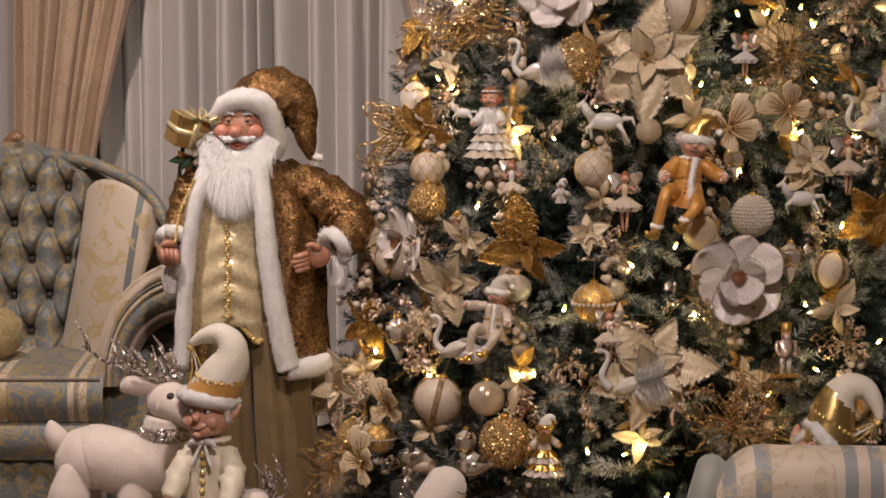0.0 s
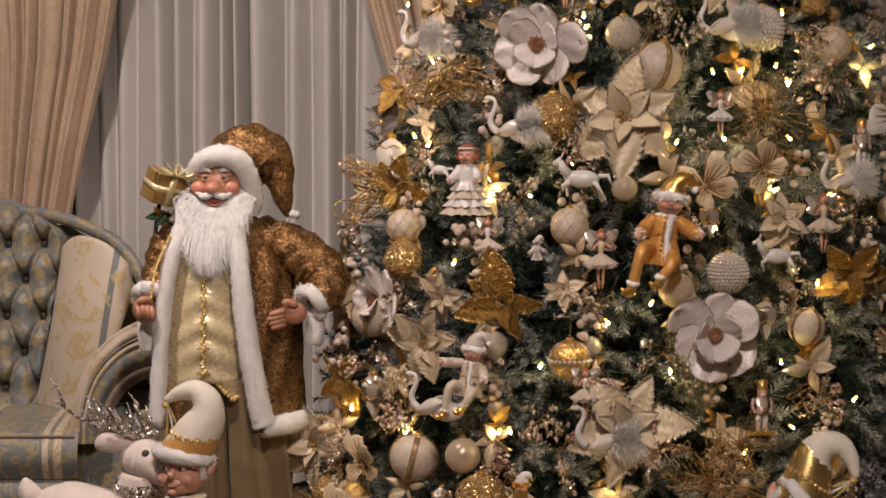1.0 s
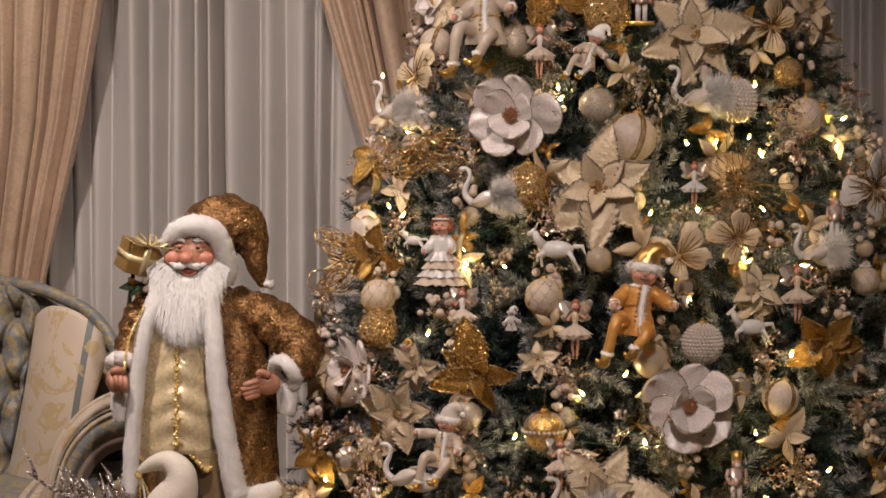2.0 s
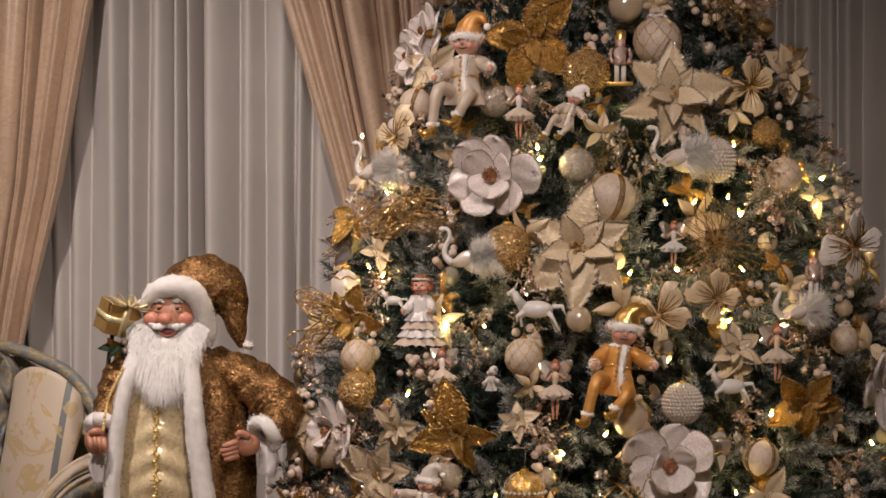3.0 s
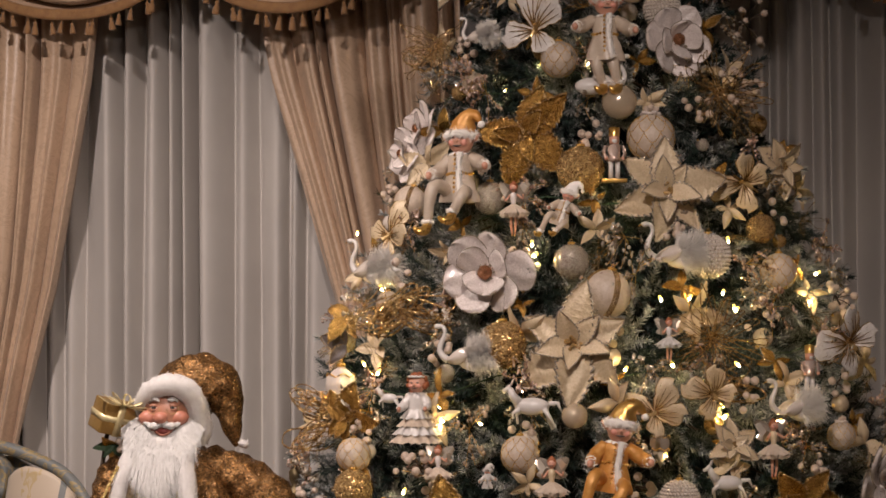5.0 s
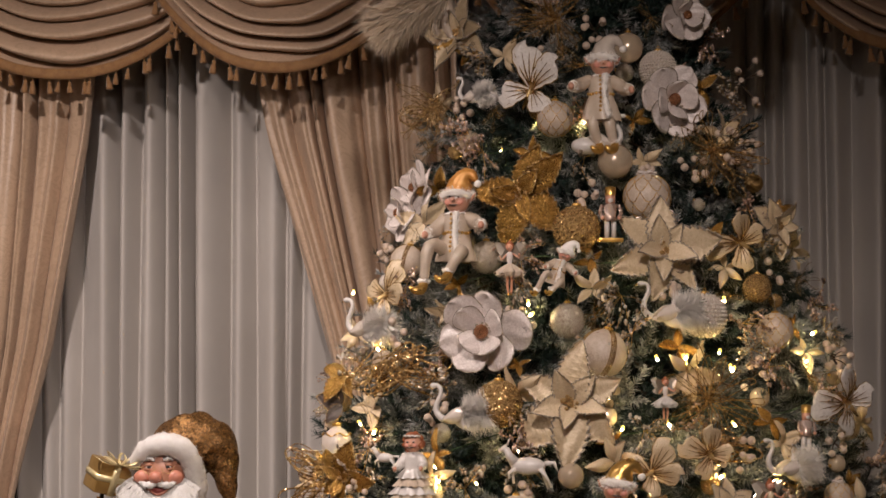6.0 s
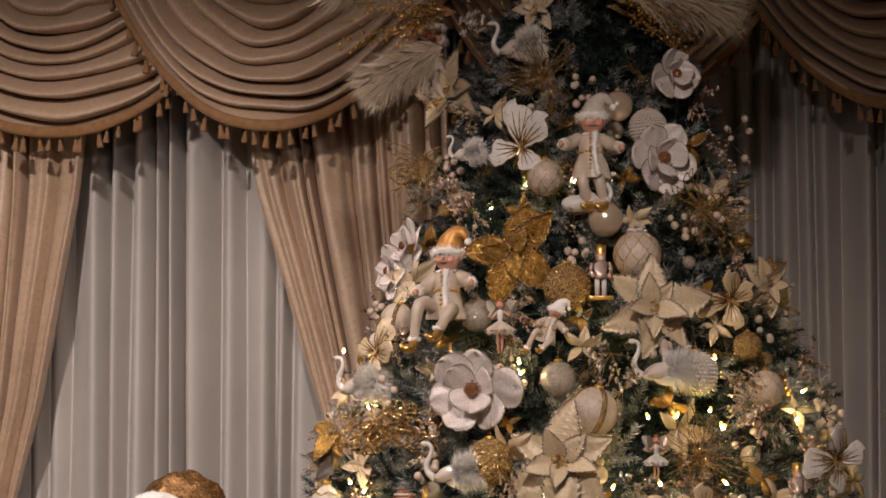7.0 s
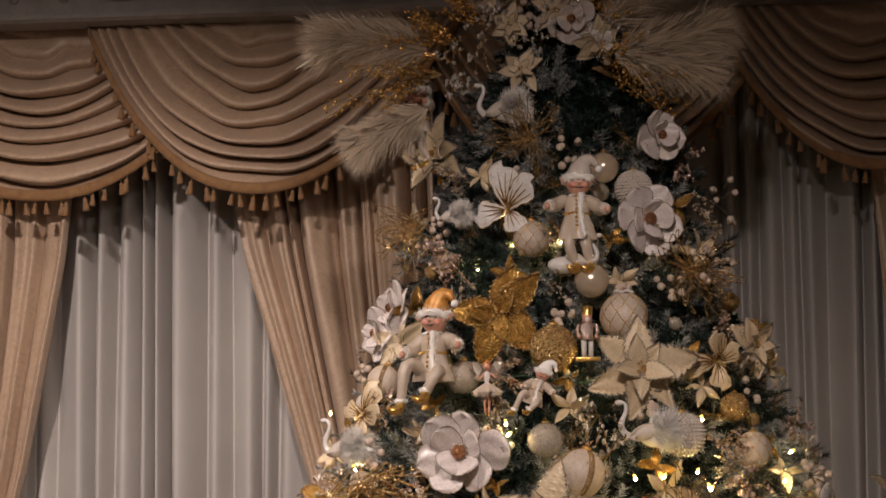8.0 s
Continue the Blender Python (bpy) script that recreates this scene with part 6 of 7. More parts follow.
def robed_figure():
    """Life-like standing figure, one plain mesh: robe, vest, trousers, hat, beard. Feet at the origin."""
    bm = bmesh.new()
    ROBE, VEST, FUR, HAIR, FACE, TROU, GOLD, DARK, BLUSH, MOUTH = range(10)
    for x, rx in ((-0.045, 0.088), (0.105, 0.098)):
        rings = smooth_rings([(0.03, x + 0.005, 0.0, rx, 0.10), (0.25, x, 0.0, rx - 0.004, 0.095), (0.62, x - 0.01, 0.0, rx - 0.005, 0.095)], 22)
        shell(bm, rings, 0, 360, TROU, 64, lambda a, z: 0.10 * math.sin(5 * a + 3 * z + 40 * x) + 0.07 * math.sin(11 * a + 5 * z) + 0.02 * math.sin(17 * a - 12 * z))
        ball(bm, (x, -0.06, 0.035), 0.06, 14, 8, (0.8, 1.6, 0.6), DARK)
    body = [(0.475, 0.036, 0.0, 0.192, 0.15), (0.6, 0.042, 0.0, 0.188, 0.145), (0.78, 0.042, 0.0, 0.182, 0.138), (0.90, 0.03, 0.0, 0.168, 0.125), (0.98, 0.015, 0.0, 0.145, 0.105), (1.045, 0.012, 0.0, 0.09, 0.075)]
    crinkle = lambda a, z: 0.028 * math.sin(6 * a + 5 * z) + 0.016 * math.sin(13 * a - 22 * z) + 0.05 * noise.noise(Vector((3 * a, 14 * z, 0)))
    shell(bm, smooth_rings(body, 44), -66, 232, ROBE, 110, crinkle)
    # near-black inner shell: the shade inside the open robe, put in as colour
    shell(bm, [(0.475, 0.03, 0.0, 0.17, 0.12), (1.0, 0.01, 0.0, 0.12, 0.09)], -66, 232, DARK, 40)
    vest = [(0.585, -0.028, 0.0, 0.125, 0.120), (0.62, -0.028, 0.0, 0.128, 0.130), (0.72, -0.028, 0.0, 0.125, 0.137), (0.85, -0.024, 0.0, 0.12, 0.13), (0.98, -0.012, 0.0, 0.10, 0.11), (1.04, -0.005, 0.0, 0.07, 0.09)]

    def pucker(a, z):
        off = a - math.radians(270)
        pulls = math.sin(92 * z + 5 * abs(off)) * math.exp(-abs(off) * 1.6)
        return 0.055 * pulls * math.exp(-((z - 0.76) / 0.16) ** 2) + 0.008 * noise.noise(Vector((4 * a, 22 * z, 3)))
    rows = shell(bm, smooth_rings(vest, 64), 190, 350, VEST, 90, pucker)
    edge = [(0.0, 0.04), (0.22, -0.005), (0.30, 0.0), (0.47, 0.055), (0.53, 0.05), (0.72, -0.022), (0.80, -0.010), (0.90, 0.012), (1.0, 0.03)]
    hem = []
    for k, v in enumerate(rows[0]):
        v.co.z += float(np.interp(k / 90, [e[0] for e in edge], [e[1] for e in edge]))
        hem.append(v.co + Vector((0, -0.003, 0)))
    for j in range(1, 8):
        for v, low in zip(rows[j], rows[0]):
            v.co.z = max(v.co.z, low.co.z + 0.002 * j)
    tube(bm, hem, 0.0055, 6, GOLD, caps=False)
    for k in range(0, 90, 2):
        ball(bm, hem[k], 0.0075, 6, 5, slot=GOLD)
    for k in range(32):
        z = 0.640 + 0.0082 * k
        ball(bm, (-0.028 + 0.003 * math.sin(1.7 * k), -0.146 + 0.0005 * k, z), 0.006 if k % 8 else 0.0085, 7, 5, slot=GOLD)
        if k % 8 == 0:
            for q in (-1, 1):
                tube(bm, [(-0.028, -0.146 + 0.0005 * k, z), (-0.028 + 0.009 * q, -0.144 + 0.0005 * k, z + 0.004), (-0.028 + 0.016 * q, -0.141 + 0.0005 * k, z - 0.002)], 0.0020, 5, GOLD)
    left = curve_pts([(-0.085, -0.10, 1.03), (-0.108, -0.125, 0.95), (-0.128, -0.130, 0.84), (-0.145, -0.125, 0.66), (-0.155, -0.118, 0.50)], 6)
    fuzz(bm, left, [0.021] * len(left), FUR, 190, 0.008)
    right = curve_pts([(0.055, -0.11, 1.04), (0.068, -0.14, 0.93), (0.078, -0.147, 0.82), (0.096, -0.143, 0.68), (0.118, -0.136, 0.56), (0.132, -0.13, 0.50)], 6)
    fuzz(bm, right, [float(x) for x in np.linspace(0.023, 0.032, len(right))], FUR, 200, 0.009)
    hemline = [(0.192 * math.cos(radians(a)) + 0.036, 0.15 * math.sin(radians(a)), 0.495 + 0.00012 * (a + 60)) for a in range(-62, 92, 8)]
    fuzz(bm, hemline, [0.029] * len(hemline), FUR, 170, 0.010)
    for q in (-1, 1):
        if q < 0:
            arm = curve_pts([(-0.075, 0.0, 1.005), (-0.125, -0.01, 0.965), (-0.150, -0.04, 0.895), (-0.168, -0.09, 0.838)], 8)
            rad = [0.056, 0.054, 0.040]
        else:
            arm = curve_pts([(0.085, 0.0, 0.985), (0.175, 0.0, 0.968), (0.268, -0.03, 0.912), (0.298, -0.08, 0.866), (0.256, -0.125, 0.828)], 8)
            rad = [0.062, 0.066, 0.046]
        n = len(arm)
        rings = tube(bm, arm, [float(np.interp(i / (n - 1), (0, 0.5, 1), rad)) for i in range(n)], 30, ROBE)
        for i, ring in enumerate(rings):
            for k, v in enumerate(ring):
                v.co += (v.co - arm[i]) * (0.08 * math.sin(i * 1.5 + k * 0.62) + 0.05 * math.sin(k * 1.25 - i * 0.8) + 0.07 * noise.noise(v.co * 24))
        end = arm[-1]
        d = (arm[-1] - arm[-2]).normalized()
        u = d.orthogonal().normalized()
        w = d.cross(u)
        ring = [end + (u * math.cos(a) + w * math.sin(a)) * 0.038 for a in [i * math.pi / 6 for i in range(13)]]
        fuzz(bm, ring, [0.019] * 13, FUR, 170, 0.009)
        hand(bm, (-0.186, -0.135, 0.808) if q < 0 else (0.214, -0.146, 0.800), FACE, q)
    drop = curve_pts([(-0.178, -0.09, 0.79), (-0.188, -0.09, 0.74), (-0.178, -0.09, 0.695)], 5)
    fuzz(bm, drop, [0.02] * len(drop), FUR, 150, 0.009)
    drop = curve_pts([(0.262, -0.11, 0.80), (0.266, -0.11, 0.75), (0.258, -0.11, 0.715)], 5)
    fuzz(bm, drop, [0.024] * len(drop), FUR, 150, 0.009)
    cord = curve_pts([(-0.115, -0.13, 1.0), (-0.150, -0.15, 0.92), (-0.163, -0.16, 0.84)], 8)
    for i, p in enumerate(cord):
        ball(bm, p, 0.0045, 6, 5, slot=GOLD)
    tube(bm, cord, 0.003, 6, GOLD)
    # head: cheeks, nose, smiling mouth, small eyes under white brows
    hx, hz = 0.002, 1.138
    ball(bm, (hx, -0.035, hz - 0.004), 0.078, 36, 26, (0.92, 0.92, 1.06), FACE)
    ball(bm, (hx - 0.007, -0.119, hz - 0.010), 0.0178, 16, 12, (1.05, 1.0, 0.92), BLUSH)
    for q in (-1, 1):
        ball(bm, (hx + 0.008 * q - 0.007, -0.114, hz - 0.012), 0.0095, 10, 8, (1, 1, 0.8), FACE)
        ball(bm, (hx + 0.041 * q - 0.002, -0.087, hz - 0.011), 0.0235, 20, 14, (1.05, 0.75, 0.84), BLUSH)
        ex = hx - 0.001 + 0.0245 * q
        ball(bm, (ex, -0.0975, hz + 0.0165), 0.0092, 14, 10, (1.15, 0.6, 0.50), HAIR)
        ball(bm, (ex - 0.001, -0.1025, hz + 0.0160), 0.0050, 10, 8, (1.1, 0.5, 0.9), DARK)
        for lift, size in ((0.0222, 0.0046), (0.0102, 0.0042)):
            lid = [(ex + 0.0125 * i / 3, -0.1005 + 0.0009 * i * i, hz + lift - (0.0007 if lift > 0.02 else -0.0003) * i * i) for i in range(-3, 4)]
            tube(bm, lid, [0.0014, size, size, size, size, size, 0.0014], 8, FACE)
        for k in range(3):
            wr = [(ex + q * (0.016 + 0.0035 * i), -0.094 + 0.005 * i, hz + 0.010 + 0.006 * k + 0.0022 * i * (k - 1)) for i in range(4)]
            tube(bm, wr, [0.001, 0.0018, 0.0016, 0.0006], 6, FACE)
        brow = [(ex + q * (-0.012 + 0.008 * i), -0.103 + 0.003 * i, hz + 0.0355 + 0.004 * i - 0.0016 * i * i) for i in range(4)]
        fuzz(bm, brow, [0.0035, 0.0048, 0.0042, 0.0025], HAIR, 70, 0.005)
        tube(bm, [(ex + 0.0155 * math.cos(a), -0.113 + 0.006 * abs(math.cos(a)), hz + 0.012 + 0.0125 * math.sin(a)) for a in [radians(x) for x in range(-200, 21, 20)]], 0.0006, 4, GOLD)
        mous = curve_pts([(hx - 0.004 + 0.002 * q, -0.119, hz - 0.0245), (hx - 0.004 + 0.020 * q, -0.117, hz - 0.031), (hx - 0.004 + 0.036 * q, -0.106, hz - 0.029), (hx - 0.004 + 0.050 * q, -0.094, hz - 0.020)], 5)
        fuzz(bm, mous, [float(x) for x in np.interp(range(len(mous)), (0, 6, len(mous) - 1), (0.0075, 0.0085, 0.002))], HAIR, 120, 0.005)
    smile = curve_pts([(hx - 0.030, -0.098, hz - 0.034), (hx - 0.016, -0.107, hz - 0.043), (hx - 0.002, -0.110, hz - 0.046), (hx + 0.014, -0.107, hz - 0.043), (hx + 0.028, -0.098, hz - 0.034)], 4)
    tube(bm, smile, [float(x) for x in np.interp(range(len(smile)), (0, 8, 16), (0.002, 0.0095, 0.002))], 10, MOUTH)
    lip = [p + Vector((0, -0.004, -0.0085 * math.sin(math.pi * i / 16))) for i, p in enumerate(smile)]
    tube(bm, lip[2:-2], 0.0034, 8, BLUSH)
    # beard: strands from cheeks and chin, full at the jaw and wispy below
    for k in range(15000):
        a = max(-1.0, min(1.0, rng.gauss(0, 0.55)))
        lvl = rng.random()
        root = Vector((hx + a * 0.068 - 0.004, -0.045 - 0.06 * math.sqrt(max(0, 1 - a * a)), hz - 0.056 + 0.050 * abs(a) ** 1.7 - 0.035 * lvl * (1 - abs(a))))
        ln = (0.172 - 0.075 * abs(a)) * rng.uniform(0.4, 1.08)
        fan = Vector((a * 0.88 - 0.09 + jit(0.20), -0.30 - 0.14 * rng.random(), -1)).normalized()
        p1 = root + fan * ln * 0.5 + Vector((jit(0.008), -0.018, 0))
        tip = root + fan * ln + Vector((-a * 0.045 + jit(0.016), 0.014, 0))
        w = Vector((0.00075, jit(0.0006), 0))
        q = [bm.verts.new(x) for x in (root - w, root + w, p1 + w, tip, p1 - w)]
        bm.faces.new(q).material_index = HAIR
    chin = curve_pts([(hx - 0.004, -0.03, hz - 0.06), (hx - 0.008, -0.082, hz - 0.105), (hx - 0.016, -0.105, hz - 0.19)], 6)
    tube(bm, chin, [float(x) for x in np.interp(range(len(chin)), (0, 5, 9, len(chin) - 1), (0.050, 0.052, 0.036, 0.008))], 16, HAIR)
    # hood-like fur band round the face, broad over the brow
    band = curve_pts([(-0.064, -0.040, hz - 0.030), (-0.061, -0.062, hz + 0.022), (-0.030, -0.088, hz + 0.064), (0.022, -0.092, hz + 0.076), (0.068, -0.076, hz + 0.052), (0.088, -0.056, hz + 0.006), (0.098, -0.040, hz - 0.045), (0.094, -0.030, hz - 0.085)], 6)
    fuzz(bm, band, [float(x) for x in np.interp(range(len(band)), (0, 7, 14, 20, 30, 36, len(band) - 1), (0.013, 0.021, 0.029, 0.031, 0.030, 0.027, 0.016))], FUR, 330, 0.009)
    # hat: slumped crown and a flap that falls to its tip
    hat = curve_pts([(0.030, 0.028, hz + 0.010), (0.054, 0.012, hz + 0.058), (0.100, 0.0, hz + 0.076), (0.142, 0.0, hz + 0.062), (0.163, -0.004, hz + 0.016), (0.176, -0.012, hz - 0.040), (0.188, -0.016, hz - 0.092)], 7)
    rings = tube(bm, hat, [float(x) for x in np.interp(range(len(hat)), (0, 7, 14, 21, 28, 35, len(hat) - 1), (0.086, 0.086, 0.078, 0.062, 0.042, 0.027, 0.005))], 36, ROBE)
    for i, ring in enumerate(rings):
        for k, v in enumerate(ring):
            v.co += (v.co - hat[i]) * (0.05 * math.sin(i * 0.9 + k * 0.7) + 0.03 * math.sin(k * 1.4 - i * 0.5) + 0.09 * noise.noise(v.co * 20))
    pom = [(0.204 + jit(0.003), -0.010, hz - 0.074 - 0.007 * i) for i in range(4)]
    fuzz(bm, pom, [0.011, 0.016, 0.016, 0.009], FUR, 260, 0.008)
    ob = part("robed_figure", bm, [M_ROBE, M_VEST, M_FUR, M_BEARD, M_FACE, M_TROUSER, M_SEQUIN, M_DARK, M_BLUSH, M_MOUTH], None)
    ob.matrix_basis = pose(-0.541, 5.85, 0)
    return tagged(ob, "tall white-bearded figure in bronze robe with white fur trim", "figurine")


robed_figure()


def gift():
    """Gold-wrapped gift on a stick, tied with ribbon, with greenery under it."""
    th = thing("gift_box", pose(-0.676, 5.80, 1.128, 14, 12, 32), "small gold gift box with pale gold bow", "gift box")
    bm = bmesh.new()
    box(bm, (-0.048, -0.04, -0.042), (0.048, 0.04, 0.042), 0.004)
    part("box", bm, mat("gold_wrap", (0.36, 0.21, 0.06), (0.48, 0.30, 0.10), 20, 0.38, 0.5, 0.3, 60), th)
    ribbon = mat("gold_ribbon", (0.66, 0.55, 0.28), (0.78, 0.66, 0.38), 20, 0.3, 0.3, 0.2)
    bm = bmesh.new()
    box(bm, (-0.0495, -0.0415, -0.008), (0.0495, 0.0415, 0.008))
    box(bm, (-0.009, -0.043, -0.0435), (0.009, 0.043, 0.0435))
    part("ribbon", bm, ribbon, th)
    for k in range(7):
        a = radians(-10 + 33 * k)
        sheet("bow_loop", lambda u, v: (math.cos(a) * 0.06 * math.sin(math.pi * u) * 1.2 + 0.004 * math.cos(a), -0.045 - 0.02 * math.sin(2 * math.pi * u) + 0.014 * (v - 0.5), 0.043 + 0.4 * math.sin(a) * 0.05 * math.sin(math.pi * u) + 0.012 * (1 - math.cos(2 * math.pi * u)) / 2), 12, 2, ribbon, th, thick=0.001)
    bm = bmesh.new()
    tube(bm, [(0.0, 0.01, -0.04), (0.03, 0.02, -0.2), (0.07, 0.03, -0.42)], 0.006, 6)
    part("stick", bm, M_BARK, th)
    for k in range(7):
        place_petal(th, "pointed", (M_NEEDLE_LEAF, M_GOLD)[k % 3 == 0], 40 * k + 160, 10 + jit(20), 0.05 + jit(0.01), 0.9, None, (0.015, -0.01, -0.07), jit(40))
    for k in range(4):
        b = scaled("berry", BEAD, M_BERRY, th, 0.009)
        b.location = (0.02 + jit(0.03), -0.035, -0.07 + jit(0.02))


M_NEEDLE_LEAF = mat("holly_leaf", (0.02, 0.05, 0.02), (0.05, 0.09, 0.04), 20, 0.4, bump=0.3)
gift()

# ---------------------------------------------------------------- seating
BLUE, GOLDT, CREAMT = (0.150, 0.160, 0.156), (0.35, 0.25, 0.09), (0.52, 0.43, 0.33)
M_SOFA = damask("blue_gold_damask", BLUE, GOLDT, 17, 0.5, 0.50)
M_SOFACREAM = damask("cream_damask", CREAMT, (0.44, 0.31, 0.14), 9, 0.5, 0.57)
STRIPE_STOPS = [(0.0, CREAMT), (0.30, BLUE), (0.36, CREAMT), (0.44, BLUE), (0.56, (0.40, 0.30, 0.17)), (0.62, BLUE), (0.80, CREAMT), (0.86, BLUE), (0.92, CREAMT)]
M_SOFASTRIPE = damask("striped_damask", BLUE, GOLDT, 16, 0.5, 0.58, (0.30, (1, 0, 0), STRIPE_STOPS))
M_ARMSTRIPE = damask("arm_stripe", BLUE, GOLDT, 18, 0.5, 0.58, (0.30, (1, 0, 0), [(0.0, BLUE), (0.12, CREAMT), (0.34, BLUE), (0.42, CREAMT), (0.56, BLUE), (0.78, (0.40, 0.30, 0.17)), (0.9, CREAMT)]))
M_WOOD = mat("dark_carved_wood", (0.05, 0.03, 0.018), (0.10, 0.06, 0.035), 12, 0.35, bump=0.2, grain=60, aniso=(1, 1, 6))
M_BRONZE = mat("aged_bronze", (0.10, 0.075, 0.04), (0.20, 0.15, 0.08), 16, 0.4, 0.8, bump=0.3, grain=60)


def sofa():
    th = thing("tufted_sofa", Matrix(), "blue and gold damask sofa with buttoned back and scrolled arm", "sofa")
    x0, x1, z0, z1 = -2.35, -1.045, 0.44, 1.05
    tufts = [(x1 - 0.088 - 0.108 * i - 0.054 * (j % 2), 0.49 + 0.107 * j) for j in range(-1, 8) for i in range(-1, 7)]

    def back(u, v):
        z = z0 + (z1 - z0) * v
        right = -1.135 + 0.08 * min(1, v / 0.86)
        right -= 0.20 * (max(0, v - 0.78) / 0.22) ** 2
        x = -1.66 + (right + 1.66) * u
        y = 6.46 + 0.10 * v
        d = min((x - a) ** 2 + (z - b) ** 2 for a, b in tufts) ** 0.5
        near = sorted(((x - a) ** 2 + (z - b) ** 2) ** 0.5 for a, b in tufts)[:2]
        crease = math.exp(-((near[1] - near[0]) / 0.012) ** 2) * 0.012
        dip = 0.05 * math.exp(-(d / 0.022) ** 2) + 0.02 * math.exp(-(d / 0.05) ** 2)
        edge = 0.05 * (1 - min(1, (1 - u) / 0.03)) ** 2 + 0.10 * max(0, (v - 0.93) / 0.07) ** 2
        # folds run from button to button
        fold = 0.0
        for a, b in tufts:
            for sx in (-1, 1):
                px_, pz_ = x - a, z - b
                ex, ez = sx * 0.054, 0.107
                ll = ex * ex + ez * ez
                t = (px_ * ex + pz_ * ez) / ll
                if 0 <= t <= 1:
                    off = abs(px_ * ez - pz_ * ex) / math.sqrt(ll)
                    fold = max(fold, math.exp(-(off / 0.007) ** 2))
        return (x, y + dip + 0.020 * fold + edge - 0.03, z)
    sheet("back_cushion", back, 170, 150, M_SOFA, th, "blue-grey damask back with deep buttons")
    btn = shared("button", lambda bm: ball(bm, (0, 0, 0), 0.009, 10, 6, (1, 0.5, 1)))
    for a, b in tufts:
        if -1.65 < a < -1.06 and z0 + 0.02 < b < 1.0:
            q = obj("button", btn, M_DARKLEAF, th)
            q.location = (a, 6.46 + 0.10 * (b - z0) / (z1 - z0) + 0.035, b)
    sheet("far_back_cushion", lambda u, v: (x0 + (-1.66 - x0) * u, 6.43 + 0.10 * v + 0.12 * max(0, (v - 0.9) / 0.1) ** 2, z0 + (z1 - z0) * v), 20, 20, M_SOFA, th)
    bm = bmesh.new()
    top = curve_pts([(-2.35, 6.60, 1.0), (-1.7, 6.60, 1.02), (-1.25, 6.60, 1.015), (-1.09, 6.55, 1.0), (-0.99, 6.52, 0.968), (-0.90, 6.48, 0.925), (-0.83, 6.42, 0.85), (-0.79, 6.35, 0.75), (-0.78, 6.3, 0.6)], 7)
    tube(bm, top, [0.019] * len(top), 14)
    part("top_roll", bm, M_SOFA, th)

    def wing(u, v):
        z = 0.44 + v * (0.53 - 0.045 * u)
        xl = -1.13 + 0.085 * v
        xr = -0.98 + 0.13 * min(1, v * 1.25) - 0.03 * max(0, v - 0.8)
        z -= 0.055 * abs(2 * u - 1) ** 2.6 * v ** 3
        return (xl + (xr - xl) * u + 0.012 * math.sin(math.pi * v), 6.45 - 0.10 * u - 0.055 * math.sin(math.pi * u) ** 0.7 * (1 - 0.5 * v ** 4) - 0.02 * math.sin(math.pi * v), z)
    sheet("inner_wing", wing, 30, 30, M_WINGSTRIPE, th, "cream damask inner wing with blue edge stripe", thick=0.03)

    def backboard(u, v):
        return (-2.35 + 1.57 * u, 6.62 - 0.18 * max(0, u - 0.8) / 0.2, 0.1 + (0.92 - 0.25 * max(0, u - 0.78) / 0.22) * v)
    sheet("back_panel", backboard, 40, 4, M_SOFA, th, thick=0.03)

    # scrolled arm: an arch seen from its end, running back to the wing
    arch = curve_pts([(-0.965, 0, 0.40), (-0.958, 0, 0.50), (-0.92, 0, 0.61), (-0.85, 0, 0.693), (-0.76, 0, 0.738), (-0.66, 0, 0.74), (-0.58, 0, 0.69), (-0.545, 0, 0.60), (-0.55, 0, 0.40)], 6)

    def arm_pt(u, v):
        k = u * (len(arch) - 1)
        i = min(int(k), len(arch) - 2)
        p = arch[i].lerp(arch[i + 1], k - i)
        return p, v
    rows_c = Vector((-0.755, 0, 0.42))

    def arm_face(u, v):
        """Front of the arm: from the outer arch toward its eye."""
        p, _ = arm_pt(u, 0)
        q = p.lerp(rows_c, 0.62 * v)
        return (q.x, 6.02 - 0.035 * math.sin(math.pi * min(1, v * 1.05)) + 0.03 * v, q.z)
    arm = sheet("arm", lambda u, v: ((arm_pt(u, 0)[0]).x, 6.03 + 0.42 * v, (arm_pt(u, 0)[0]).z - 0.02 * v), 60, 6, M_ARMCOAT, th, "scrolled arm striped in cream and blue", thick=0.02)
    for k, (a, b, m) in enumerate(((0.0, 0.16, M_SOFACREAM), (0.16, 0.20, M_SOFA), (0.20, 0.30, M_SOFACREAM), (0.30, 0.58, M_SOFA), (0.58, 0.80, M_TAUPE))):
        sheet("arm_band", lambda u, v: Vector(arm_face(u, a + (b - a) * v)) + Vector((0, -0.010 * math.sin(math.pi * v), 0)), 60, 5, m, arm)
    bm = bmesh.new()
    box(bm, (-0.965, 6.045, 0.06), (-0.56, 6.4, 0.50), 0.03)
    part("arm_core", bm, M_SOFA, th)

    def seat(u, v):
        a = v * 1.0
        if a < 0.62:
            return (-2.35 + 1.405 * u, 6.50 - 0.5 * a / 0.62, 0.445 + 0.012 * math.sin(math.pi * a / 0.62) - 0.012 * a)
        b = (a - 0.62) / 0.38
        ang = b * math.pi / 2
        return (-2.35 + 1.405 * u, 6.0 - 0.028 * math.sin(ang * 2) - 0.006, 0.435 - 0.13 * b)
    sheet("seat_cushion", seat, 60, 40, M_SEATSTRIPE, th, "seat cushion striped in blue, gold and cream")
    bm = bmesh.new()
